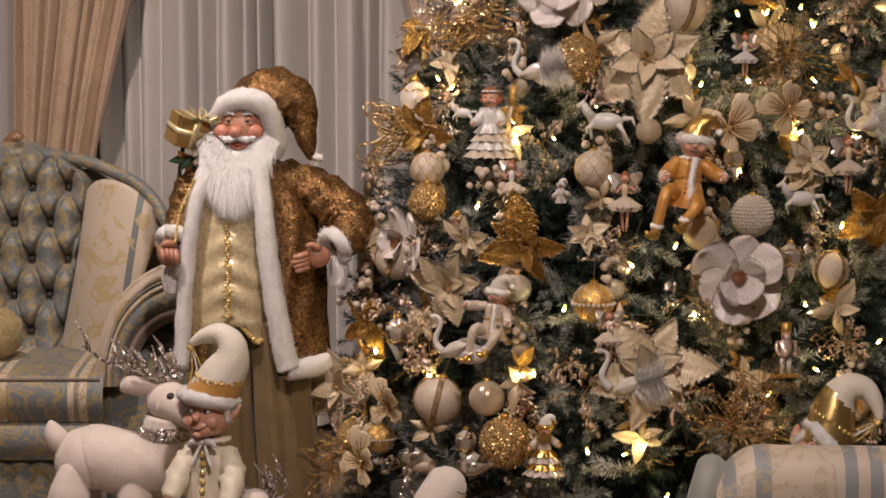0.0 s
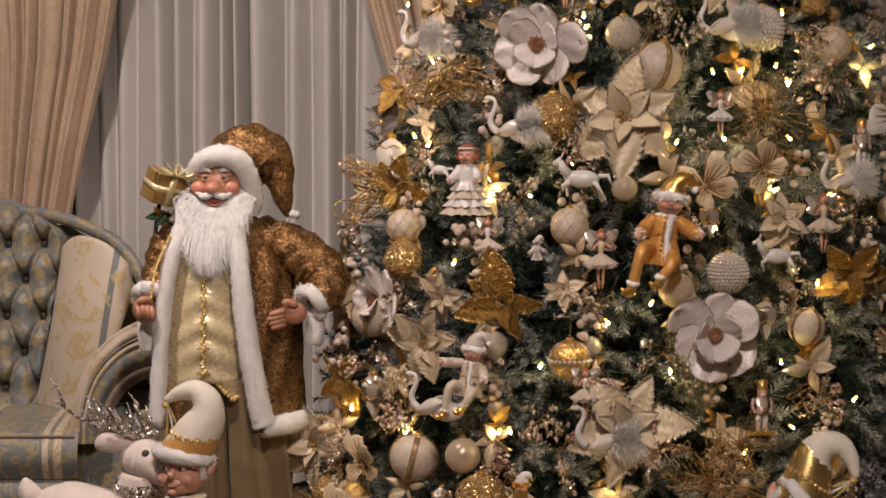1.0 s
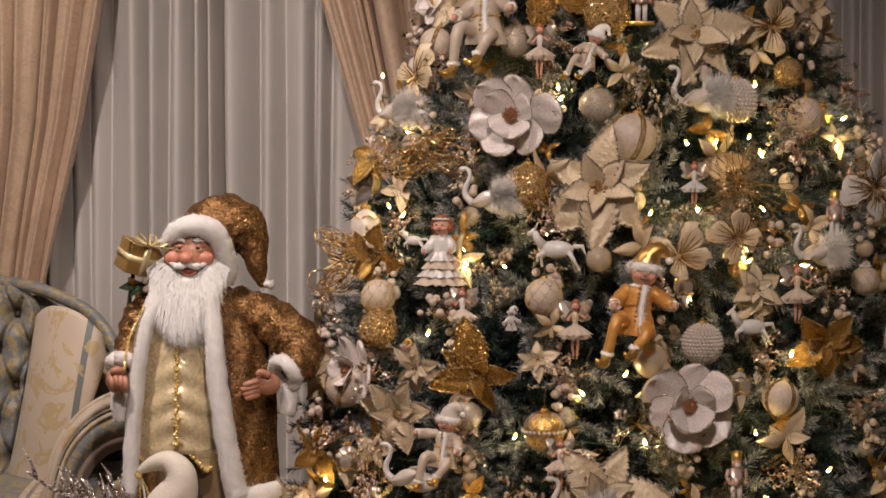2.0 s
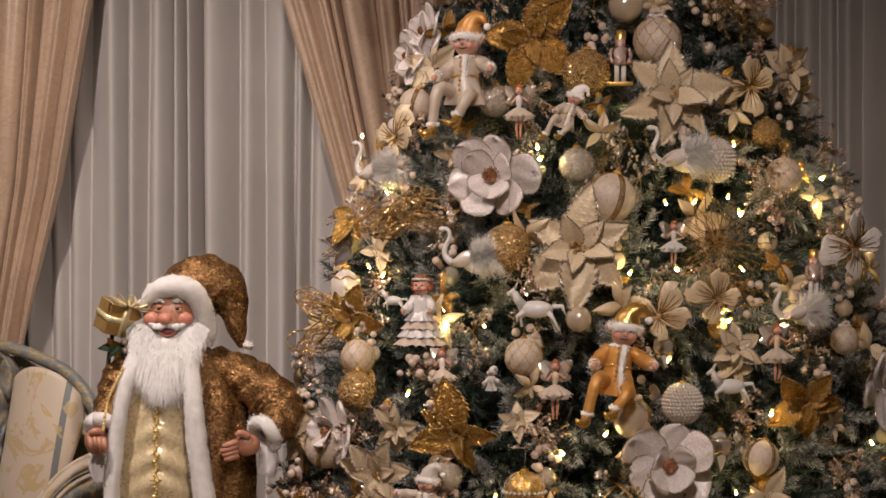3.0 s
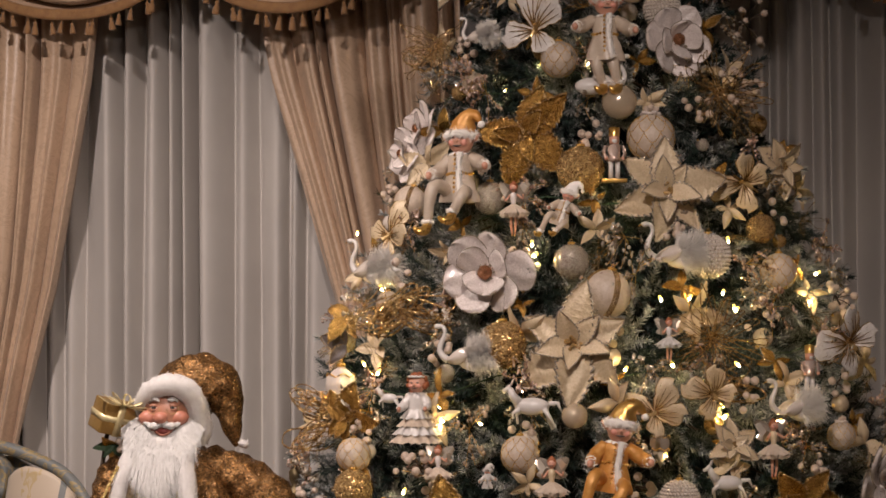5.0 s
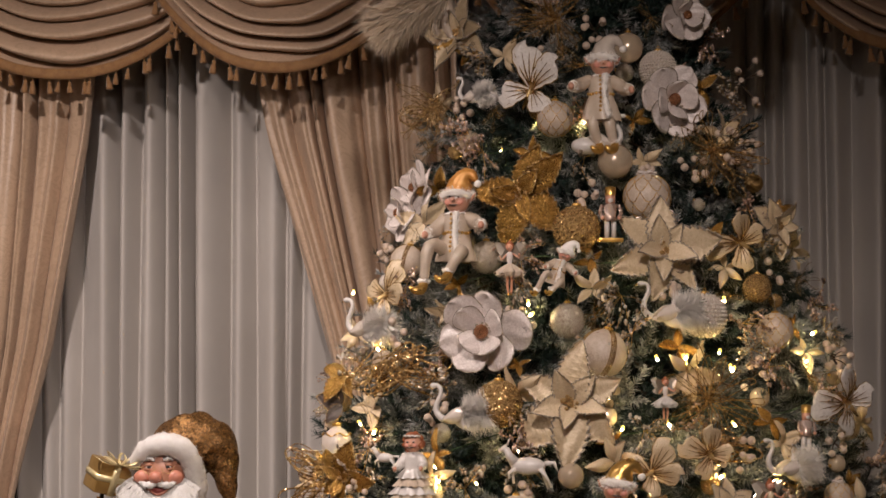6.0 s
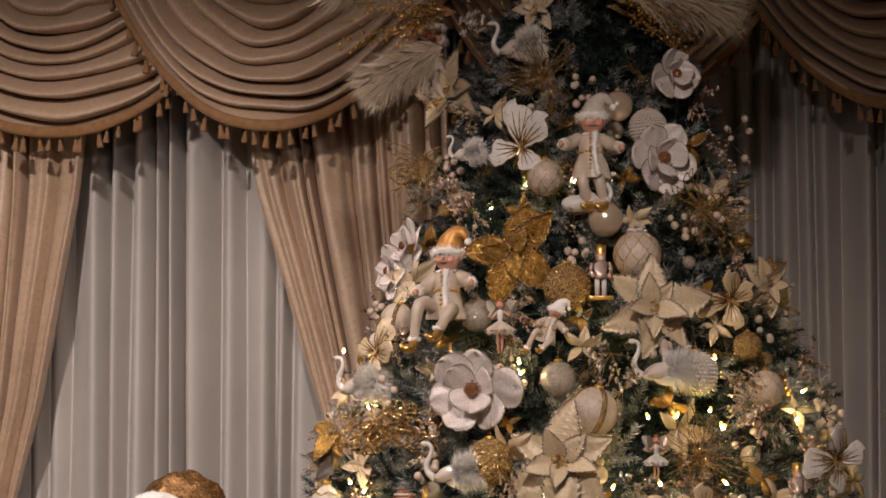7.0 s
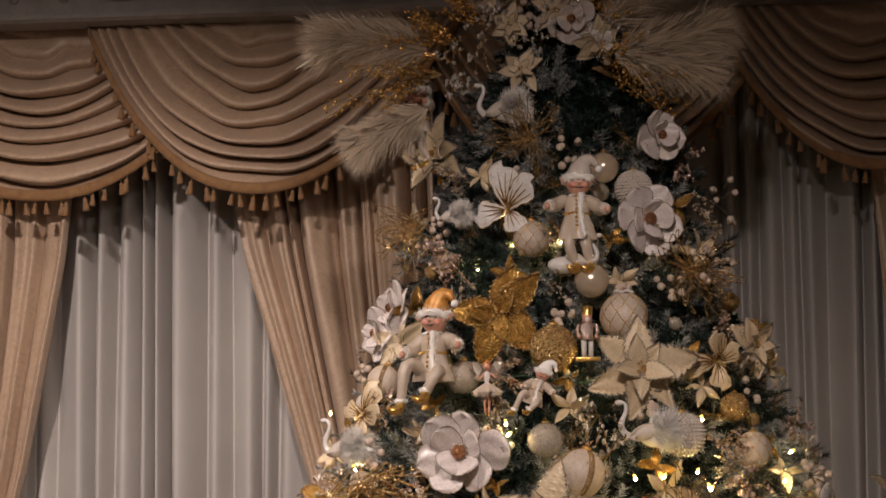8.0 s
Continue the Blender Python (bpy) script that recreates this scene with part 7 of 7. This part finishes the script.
    tube(bm, [(-2.35, 5.985, 0.425), (-0.955, 5.985, 0.425)], 0.0045, 8)
    part("piping", bm, M_TAUPE, th)

    def rail(u, v):
        return (-2.35 + 1.405 * u, 6.0 - 0.025 * math.sin(math.pi * v), 0.305 - 0.11 * v)
    sheet("front_rail", rail, 40, 10, M_SOFA, th)
    sheet("skirt", lambda u, v: (-2.35 + 1.405 * u, 6.02 + 0.006 * math.sin(u * 150), 0.20 - 0.16 * v), 200, 6, M_SOFA, th, thick=0.006)
    bm = bmesh.new()
    box(bm, (-2.34, 6.05, 0.06), (-0.97, 6.55, 0.42))
    part("base", bm, M_DARK, th)
    for x in (-2.3, -1.0):
        bm = bmesh.new()
        lathe(bm, [(0, 0), (0.025, 0), (0.035, 0.04), (0.03, 0.07), (0, 0.07)], 14, m=Matrix.Translation((x, 6.06, 0)))
        part("foot", bm, M_WOOD, th)
    return th


M_WINGSTRIPE = damask("wing_damask", CREAMT, (0.45, 0.33, 0.15), 9, 0.5, 0.57, (1.0, (1, 0, -0.16), [(0.0, CREAMT), (0.0, CREAMT), (0.962, BLUE), (0.984, CREAMT), (0.995, CREAMT)]))
M_ARMCOAT = damask("arm_damask", CREAMT, (0.42, 0.30, 0.14), 12, 0.5, 0.6)
M_TAUPE = mat("taupe_velvet", (0.16, 0.115, 0.085), (0.22, 0.16, 0.12), 12, 0.6, bump=0.3, grain=200, sheen=0.3)
M_SEATSTRIPE = damask("seat_damask", BLUE, GOLDT, 17, 0.5, 0.50, (0.225, (1, 0, 0), [(0.0, BLUE), (0.36, CREAMT), (0.44, BLUE), (0.50, CREAMT), (0.60, BLUE), (0.68, BLUE)]))
sofa()


def round_cushion():
    th = thing("round_cushion", pose(-1.30, 6.2, 0.525), "round gold brocade cushion on the sofa seat", "cushion")
    bm = bmesh.new()
    lathe(bm, [(0, -0.075), (0.05, -0.072), (0.085, -0.04), (0.092, 0.0), (0.085, 0.04), (0.05, 0.07), (0, 0.073)], 28)
    part("cover", bm, damask("gold_brocade", (0.40, 0.31, 0.15), (0.24, 0.16, 0.05), 25, 0.5, 0.5), th)
    bm = bmesh.new()
    ball(bm, (0, 0, 0.074), 0.012, 10, 6, (1, 1, 0.5))
    part("button", bm, M_GOLD, th)


round_cushion()


CHAIR_PROFILE = curve_pts([(y, 0, z) for y, z in [(-0.03, 0.10), (-0.05, 0.35), (-0.055, 0.45), (-0.052, 0.49), (-0.035, 0.525), (0.0, 0.546), (0.04, 0.542), (0.075, 0.51), (0.08, 0.45), (0.08, 0.1)]], 6)


def armchair():
    """The scrolled back of an armchair near the camera."""
    th = thing("armchair", pose(0.86, 4.42, 0), "cream armchair with blue striped damask and rolled top", "armchair")

    def back(u, v):
        x = -0.30 + 0.62 * u
        soft = 0.075 * (1 - min(1, u / 0.16)) ** 2.2 + 0.075 * (1 - min(1, (1 - u) / 0.16)) ** 2.2
        k = v * (len(CHAIR_PROFILE) - 1)
        i = min(int(k), len(CHAIR_PROFILE) - 2)
        y, _, z = CHAIR_PROFILE[i].lerp(CHAIR_PROFILE[i + 1], k - i)
        return (x, y, z - (soft if z > 0.4 else soft * max(0, z - 0.1) / 0.3) - 0.006 * u)
    sheet("back", back, 70, 60, M_CHAIRSTRIPE, th, "cream damask back with blue-grey stripes")
    for x in (-0.33, 0.35):
        bm = bmesh.new()
        pts = curve_pts([(x, -0.02, 0.06), (x, -0.02, 0.35), (x + 0.005, -0.01, 0.43), (x + 0.02, 0.01, 0.478), (x + 0.03, 0.05, 0.49)], 6)
        tube(bm, pts, [0.033] * len(pts), 12)
        part("side_roll", bm, M_SIDE, th, "blue-grey rolled side")
    bm = bmesh.new()
    box(bm, (-0.22, 0.06, 0.08), (0.24, 0.55, 0.34), 0.03)
    part("seat", bm, M_SOFACREAM, th)
    for x in (-0.2, 0.22):
        for y in (0.08, 0.5):
            bm = bmesh.new()
            lathe(bm, [(0, 0), (0.018, 0), (0.03, 0.06), (0.035, 0.1), (0, 0.1)], 12, m=Matrix.Translation((x, y, 0)))
            part("leg", bm, M_WOOD, th)


BLUEC = (0.33, 0.33, 0.32)
CREAMC = (0.68, 0.56, 0.44)
M_CHAIRSTRIPE = damask("chair_damask", CREAMC, (0.52, 0.42, 0.28), 14, 0.5, 0.56, (0.30, (1, 0, 0), [(0.0, CREAMC), (0.04, BLUEC), (0.13, CREAMC), (0.26, BLUEC), (0.37, CREAMC), (0.87, BLUEC), (0.96, CREAMC)]))
M_SIDE = mat("grey_green_velvet", (0.28, 0.28, 0.24), (0.36, 0.36, 0.31), 10, 0.6, bump=0.3, grain=200, sheen=0.3)
armchair()

# ---------------------------------------------------------------- plush deer and elf dolls at the foot of the tree
M_PLUSH = mat("white_plush", (0.66, 0.55, 0.48), (0.76, 0.66, 0.59), 14, 0.95, bump=0.5, grain=420, sheen=0.5)
M_SILVER = glitter("silver_glitter", (0.20, 0.145, 0.11), (1.0, 0.92, 0.86), 230, 0.2, 1.7)


def antler(bm, base, tip, slot, tines):
    pts = curve_pts([base, Vector(base).lerp(Vector(tip), 0.5) + Vector((0, 0, -0.02)), tip], 6)
    tube(bm, pts, [float(x) for x in np.linspace(0.011, 0.0025, len(pts))], 8, slot)
    for k in range(tines):
        p = pts[int((k + 1) * (len(pts) - 1) / (tines + 0.6))]
        e = p + Vector((-0.02 + jit(0.02), -0.01, 0.068 + jit(0.015)))
        tube(bm, [p, p.lerp(e, 0.5) + Vector((0.008, 0, 0)), e], [0.0065, 0.005, 0.0012], 6, slot)


def nap(bm, slot, n, length):
    """Short plush hairs all over the faces of one material."""
    bm.normal_update()
    faces = [x for x in bm.faces if x.material_index == slot and len(x.verts) > 2]
    sizes = np.cumsum([x.calc_area() for x in faces])
    r = np.random.default_rng(9)
    for i in np.searchsorted(sizes, r.random(n) * sizes[-1]):
        x = faces[min(int(i), len(faces) - 1)]
        vs = [v.co for v in x.verts]
        s, t = r.random(2)
        if len(vs) == 4:
            p = vs[0].lerp(vs[1], s).lerp(vs[3].lerp(vs[2], s), t)
        else:
            p = vs[0].lerp(vs[1], s).lerp(vs[2], t)
        d = (x.normal * 0.6 + Vector(r.normal(0, 0.55, 3)) + Vector((-0.3, 0, -0.3))).normalized()
        s = d.cross(Vector(r.normal(0, 1, 3))).normalized() * 0.0009
        face = bm.faces.new([bm.verts.new(q) for q in (p - s, p + s, p + d * length * float(r.uniform(0.6, 1.2)))])
        face.material_index = slot


def plush_deer():
    """Standing plush deer, one plain mesh, facing right with its head turned to the camera."""
    bm = bmesh.new()
    spine = curve_pts([(-0.055, 0.02, 0.30), (-0.02, 0.02, 0.312), (0.05, 0.01, 0.298), (0.11, 0.0, 0.298), (0.146, 0.0, 0.345), (0.158, 0.0, 0.42)], 6)
    n = len(spine)
    tube(bm, spine, [float(x) for x in np.interp(range(n), (0, 5, 12, 20, 25, n - 1), (0.07, 0.084, 0.083, 0.078, 0.064, 0.054))], 24)
    ball(bm, (-0.055, 0.02, 0.304), 0.083, 22, 16, (0.92, 0.98, 1.0))
    ball(bm, (0.10, 0.0, 0.30), 0.074, 20, 14)
    tube(bm, curve_pts([(-0.105, 0.01, 0.335), (-0.128, 0.01, 0.372), (-0.138, 0.01, 0.408)], 3), [0.02, 0.026, 0.03, 0.028, 0.022, 0.014, 0.004], 12)
    for x, y in ((-0.075, -0.035), (-0.06, 0.06), (0.09, -0.035), (0.11, 0.045)):
        tube(bm, curve_pts([(x, y, 0.31), (x - 0.012, y, 0.22), (x + 0.006, y, 0.13), (x, y, 0.0)], 4), [float(q) for q in np.interp(range(13), (0, 4, 8, 12), (0.02, 0.055 if x < 0 else 0.046, 0.034, 0.032))], 14)
    ball(bm, (0.162, -0.005, 0.463), 0.055, 22, 16, (1.0, 0.88, 0.92))
    tube(bm, curve_pts([(0.16, -0.012, 0.462), (0.20, -0.03, 0.445), (0.235, -0.042, 0.428), (0.25, -0.046, 0.422)], 3), [float(q) for q in np.interp(range(10), (0, 5, 8, 9), (0.045, 0.040, 0.030, 0.012))], 16)
    ball(bm, (0.176, -0.046, 0.476), 0.0135, 14, 10, slot=1)
    ear = curve_pts([(0.14, 0.0, 0.50), (0.08, -0.01, 0.505), (0.045, -0.015, 0.49)], 4)
    tube(bm, ear, [0.018, 0.024, 0.028, 0.03, 0.03, 0.028, 0.022, 0.014, 0.004], 10)
    lathe(bm, [(0.060, 0.358), (0.064, 0.362), (0.064, 0.394), (0.060, 0.398)], 24, 2, Matrix.Translation((0.152, 0.0, 0.0)))
    antler(bm, (0.15, 0.0, 0.52), (0.01, 0.0, 0.585), 3, 5)
    antler(bm, (0.19, 0.0, 0.52), (0.07, -0.06, 0.565), 3, 5)
    antler(bm, (0.20, 0.0, 0.52), (0.14, 0.0, 0.60), 3, 2)
    antler(bm, (0.12, -0.02, 0.535), (-0.055, -0.02, 0.61), 3, 3)
    nap(bm, 0, 16000, 0.0030)
    ob = part("plush_deer", bm, [M_PLUSH, M_DARK, M_SILVER, M_SILVER], None)
    ob.matrix_basis = pose(-0.86, 5.45, 0)
    return tagged(ob, "cream plush deer with silver glitter antlers and collar", "plush deer")


plush_deer()


def sleepy_deer(m, label):
    """White deer head with closed eyes and gold ears, on a seated body; one plain mesh."""
    bm = bmesh.new()
    tube(bm, curve_pts([(0, 0.02, 0.0), (0, 0.02, 0.16), (0.005, 0.01, 0.28)], 5), [0.10, 0.10, 0.095, 0.09, 0.085, 0.08, 0.07, 0.06, 0.052, 0.048, 0.045], 18)
    tube(bm, curve_pts([(0.02, 0.0, 0.35), (0.0, -0.03, 0.335), (-0.04, -0.07, 0.295), (-0.055, -0.085, 0.28)], 5), [float(x) for x in np.interp(range(16), (0, 4, 9, 15), (0.03, 0.052, 0.045, 0.022))], 18)
    ball(bm, (-0.062, -0.098, 0.285), 0.013, 10, 8, slot=1)
    for q, e in ((-1, (-0.10, -0.03, 0.405)), (1, (0.11, -0.03, 0.39))):
        tube(bm, [(0.0 + 0.03 * q, 0.0, 0.375), Vector(e) * 0.5 + Vector((0.015 * q, 0, 0.195)), e], [0.016, 0.027, 0.006], 12, 2)
    for q in (-1, 1):
        tube(bm, [(0.012 + 0.028 * q + 0.006 * i, -0.090 + 0.004 * abs(i), 0.338 - 0.004 * (1 - (i / 2) ** 2)) for i in (-2, -1, 0, 1, 2)], 0.0016, 5, 1)
    ob = part("sleepy_deer", bm, [M_PLUSH, M_DARK, M_GLITPALE], None)
    ob.matrix_basis = m
    return tagged(ob, label, "deer figurine")


sleepy_deer(pose(0.005, 5.02, 0.0), "white deer figurine with closed eyes and gold ears")


def small_antlered(m, label):
    bm = bmesh.new()
    tube(bm, curve_pts([(0, 0, 0), (0, 0, 0.14), (0.0, -0.01, 0.24)], 4), [0.07, 0.07, 0.065, 0.06, 0.05, 0.045, 0.042, 0.04, 0.038], 14)
    ball(bm, (0, -0.02, 0.26), 0.036, 14, 10, (1, 1.2, 0.9))
    for q in (-1, 1):
        antler(bm, (0.015 * q, 0, 0.28), (0.065 * q, 0, 0.335), 1, 3)
        antler(bm, (0.02 * q, -0.01, 0.275), (0.085 * q, -0.02, 0.29), 1, 3)
    ob = part("small_deer", bm, [M_PLUSH, M_SILVER], None)
    ob.matrix_basis = m
    return tagged(ob, label, "deer figurine")


small_antlered(pose(-0.455, 5.2, 0.0), "small pale deer figurine with silver glitter antlers")


def big_elf(m, z, label, hat_a, hat_b, lean, satin, band_high=0.048):
    """Sitting elf doll with a long bent hat; one plain mesh. z: height of its chin."""
    bm = bmesh.new()
    COAT, FACE, FUR, BAND, HAT, GOLD, DARK = range(7)
    body = smooth_rings([(0.0, 0, 0, 0.085, 0.08), (z - 0.16, 0, 0, 0.06, 0.055), (z - 0.06, 0, 0, 0.055, 0.045), (z - 0.005, 0, 0, 0.028, 0.028)], 22)
    shell(bm, body, 0, 360, COAT, 40, lambda a, h: 0.05 * math.sin(6 * a + 20 * h) + 0.05 * math.sin(11 * a - 35 * h))
    for q in (-1, 1):
        arm = curve_pts([(0.042 * q, 0, z - 0.035), (0.068 * q, -0.03, z - 0.09), (0.075 * q, -0.08, z - 0.15)], 6)
        rings = tube(bm, arm, [0.020 + 0.010 * math.sin(math.pi * i / (len(arm) - 1)) for i in range(len(arm))], 24, COAT)
        for i, ring in enumerate(rings):
            for k, v in enumerate(ring):
                v.co += (v.co - arm[i]) * (0.10 * math.sin(i * 1.9 + k * 0.8) + 0.08 * math.sin(2.9 * i - k * 0.5))
        ball(bm, arm[-1] + Vector((0, -0.02, -0.01)), 0.02, 10, 8, slot=FACE)
    for k in range(14):
        a = k * 2 * math.pi / 14
        ball(bm, (0.036 * math.cos(a), 0.034 * math.sin(a), z - 0.010), 0.013, 8, 6, (1.3, 1.3, 0.5), COAT)
    for k in range(7):
        ball(bm, (0.0, -0.048 - 0.002 * k, z - 0.04 - 0.022 * k), 0.008, 7, 5, slot=GOLD)
    c = Vector((0.0, -0.01, z + 0.055))
    ball(bm, c, 0.058, 26, 18, (0.98, 0.95, 1.0), FACE)
    ball(bm, c + Vector((-0.006, -0.030, -0.030)), 0.034, 18, 12, (1.0, 0.85, 0.8), FACE)
    ball(bm, c + Vector((-0.006, -0.060, -0.044)), 0.0095, 10, 8, (1.2, 0.8, 0.8), FACE)
    limb(bm, [c + Vector((-0.006, -0.050, 0.010)), c + Vector((-0.007, -0.064, -0.002)), c + Vector((-0.008, -0.072, -0.006))], [0.006, 0.0085, 0.0095, 0.004], FACE)
    smile = curve_pts([c + Vector((-0.028, -0.052, -0.022)), c + Vector((-0.016, -0.062, -0.031)), c + Vector((-0.002, -0.062, -0.032)), c + Vector((0.016, -0.054, -0.023))], 4)
    tube(bm, smile, [float(x) for x in np.interp(range(len(smile)), (0, 6, 12), (0.0006, 0.0020, 0.0006))], 6, DARK)
    for q in (-1, 1):
        ball(bm, c + Vector((0.028 * q - 0.006, -0.043, -0.016)), 0.0175, 12, 9, (1, 0.65, 0.85), FACE)
        ball(bm, c + Vector((0.021 * q - 0.006, -0.0525, 0.013)), 0.0085, 10, 8, (1.2, 0.5, 0.75), FUR)
        ball(bm, c + Vector((0.021 * q - 0.008, -0.0560, 0.013)), 0.0050, 8, 6, (1, 0.5, 1), DARK)
        lid = [c + Vector((0.021 * q - 0.006 + 0.0035 * i, -0.0555 + 0.0008 * i * i, 0.0205 - 0.0006 * i * i)) for i in range(-3, 4)]
        tube(bm, lid, [0.001, 0.0028, 0.003, 0.003, 0.003, 0.0028, 0.001], 7, FACE)
        brow = [c + Vector((0.021 * q - 0.006 + q * 0.006 * i, -0.0555 + 0.0012 * i * i, 0.0285 + 0.002 * i - 0.001 * i * i)) for i in range(-1, 3)]
        fuzz(bm, brow, [0.002, 0.003, 0.003, 0.002], FUR, 60, 0.005)
        limb(bm, [c + Vector((0.050 * q, 0.0, -0.004)), c + Vector((0.066 * q, -0.002, 0.004)), c + Vector((0.080 * q, 0.004, 0.024))], [0.017, 0.016, 0.010, 0.002], FACE)
        tuft = [c + Vector((0.052 * q, -0.020, 0.024)), c + Vector((0.056 * q, -0.018, 0.004)), c + Vector((0.054 * q, -0.014, -0.016))]
        fuzz(bm, tuft, [0.012, 0.010, 0.005], FUR, 240, 0.014, 0.8)
        limb(bm, [Vector((0, -0.046, z - 0.012)), Vector((0.022 * q, -0.056, z - 0.008)), Vector((0.036 * q, -0.052, z - 0.022))], [0.004, 0.009, 0.007, 0.003], FUR)
        limb(bm, [Vector((0.004 * q, -0.050, z - 0.014)), Vector((0.014 * q, -0.058, z - 0.040)), Vector((0.024 * q, -0.060, z - 0.068))], [0.003, 0.0045, 0.004], FUR)
    band = [c + Vector((0.062 * math.cos(a), 0.06 * math.sin(a), 0.036 + 0.012 * math.cos(a + 2.5))) for a in [i * math.pi / 9 for i in range(19)]]
    fuzz(bm, band, [0.017] * 19, FUR, 220, 0.009)
    s = lean
    base = c + Vector((0.004 * s, 0.0, 0.035))
    cone = curve_pts([base, base + Vector((0.030 * s, 0, 0.052)), base + Vector((0.056 * s, 0, 0.098)), base + Vector((0.054 * s, 0, 0.136)), base + Vector((0.026 * s, 0, 0.158)), base + Vector((-0.012 * s, -0.005, 0.152)), base + Vector((-0.046 * s, -0.01, 0.132))], 5)
    n = len(cone)
    rings = tube(bm, cone, [float(x) for x in np.interp(range(n), (0, 6, 12, 18, 24, n - 1), (0.064, 0.054, 0.040, 0.030, 0.020, 0.007))], 22, HAT)
    for i, ring in enumerate(rings):
        for k, v in enumerate(ring):
            v.co += (v.co - cone[i]) * 0.03 * math.sin(k * 3 + i * 0.5)
    for f in bm.faces:
        if f.material_index == HAT and f.calc_center_median().z < base.z + band_high and f.calc_center_median().y < 9:
            f.material_index = BAND
    ring = [base + Vector((0.024 * s + 0.056 * math.cos(a), 0.056 * math.sin(a), 0.050 - 0.012 * s * math.cos(a))) for a in [i * math.pi / 12 for i in range(25)]]
    for p in ring:
        ball(bm, p, 0.0055, 6, 5, slot=GOLD)
    ball(bm, cone[-1] + Vector((0, 0, -0.008)), 0.010, 8, 6, slot=GOLD)
    for k in range(3):
        x = cone[-1]
        tube(bm, curve_pts([x, x + Vector((0.012 * k * s, 0.01, -0.06)), x + Vector((0.02 * k * s - 0.01, 0.01, -0.12))], 4), 0.0028, 5, (GOLD, FUR, GOLD)[k])
    ob = part("elf_doll", bm, [satin, M_SKIN, M_FUR, hat_a, hat_b, M_SEQUIN, M_DARK], None)
    ob.matrix_basis = m
    return tagged(ob, label, "doll")


M_SATIN = mat("ivory_satin", (0.64, 0.55, 0.41), (0.76, 0.68, 0.54), 16, 0.46, bump=0.2, grain=60, sheen=0.2)
M_HATCREAM = mat("ivory_knit", (0.68, 0.61, 0.50), (0.78, 0.71, 0.60), 20, 0.6, bump=0.4, grain=200)
M_AMBER = damask("amber_damask", (0.58, 0.27, 0.06), (0.70, 0.40, 0.13), 40, 0.45, 0.5)
M_GOLDQUILT = mat("gold_quilt", (0.55, 0.36, 0.12), (0.72, 0.52, 0.22), 14, 0.28, 0.85, bump=0.3, grain=30)
big_elf(pose(-0.563, 5.2, 0.0, 0, 0, -16), 0.422, "elf doll in ivory satin with long cream and amber hat", M_AMBER, M_HATCREAM, 1, M_SATIN)
big_elf(pose(0.455, 5.02, 0.0, -8, 45, -12), 0.525, "elf doll with quilted gold hat behind the armchair", M_GOLDQUILT, M_HATCREAM, -1, M_SATIN, 0.10)


def finial_stand():
    """Dark bronze candlestick with a bead finial behind the figure."""
    th = thing("candlestick", pose(-0.21, 6.22, 0), "tall aged bronze candlestick standing behind the figure", "candlestick")
    bm = bmesh.new()
    lathe(bm, [(0, 0), (0.10, 0), (0.10, 0.02), (0.03, 0.05), (0.02, 0.2), (0.03, 0.4), (0.018, 0.55), (0.035, 0.7), (0.04, 0.78), (0.02, 0.83), (0.012, 0.86), (0.03, 0.88), (0.03, 0.895), (0.010, 0.91), (0.018, 0.93), (0.018, 0.95), (0.006, 0.965), (0.004, 0.985), (0, 0.99)], 20)
    part("stem", bm, M_BRONZE, th)


finial_stand()


def wooden_post():
    th = thing("wooden_chair", pose(-1.45, 6.95, 0), "wooden chair back peeping over the sofa", "chair")
    for x in (0.0, -0.42):
        bm = bmesh.new()
        tube(bm, curve_pts([(x, 0, 0), (x, 0, 0.6), (x + 0.03, 0, 0.95), (x + 0.08, 0, 1.05), (x + 0.10, 0, 1.04)], 5), 0.018, 10)
        part("back_post", bm, M_LIGHTWOOD, th)
    bm = bmesh.new()
    box(bm, (-0.42, -0.02, 0.85), (0.03, 0.02, 0.97), 0.01)
    part("top_rail", bm, M_LIGHTWOOD, th)
    bm = bmesh.new()
    box(bm, (-0.44, -0.4, 0.42), (0.02, 0.02, 0.47), 0.01)
    part("seat", bm, M_LIGHTWOOD, th)
    for x in (-0.42, 0.0):
        bm = bmesh.new()
        tube(bm, [(x, -0.38, 0), (x, -0.38, 0.43)], 0.02, 8)
        part("leg", bm, M_LIGHTWOOD, th)


M_LIGHTWOOD = mat("varnished_wood", (0.22, 0.11, 0.06), (0.32, 0.17, 0.09), 8, 0.35, bump=0.1, grain=40, aniso=(1, 1, 5))
wooden_post()
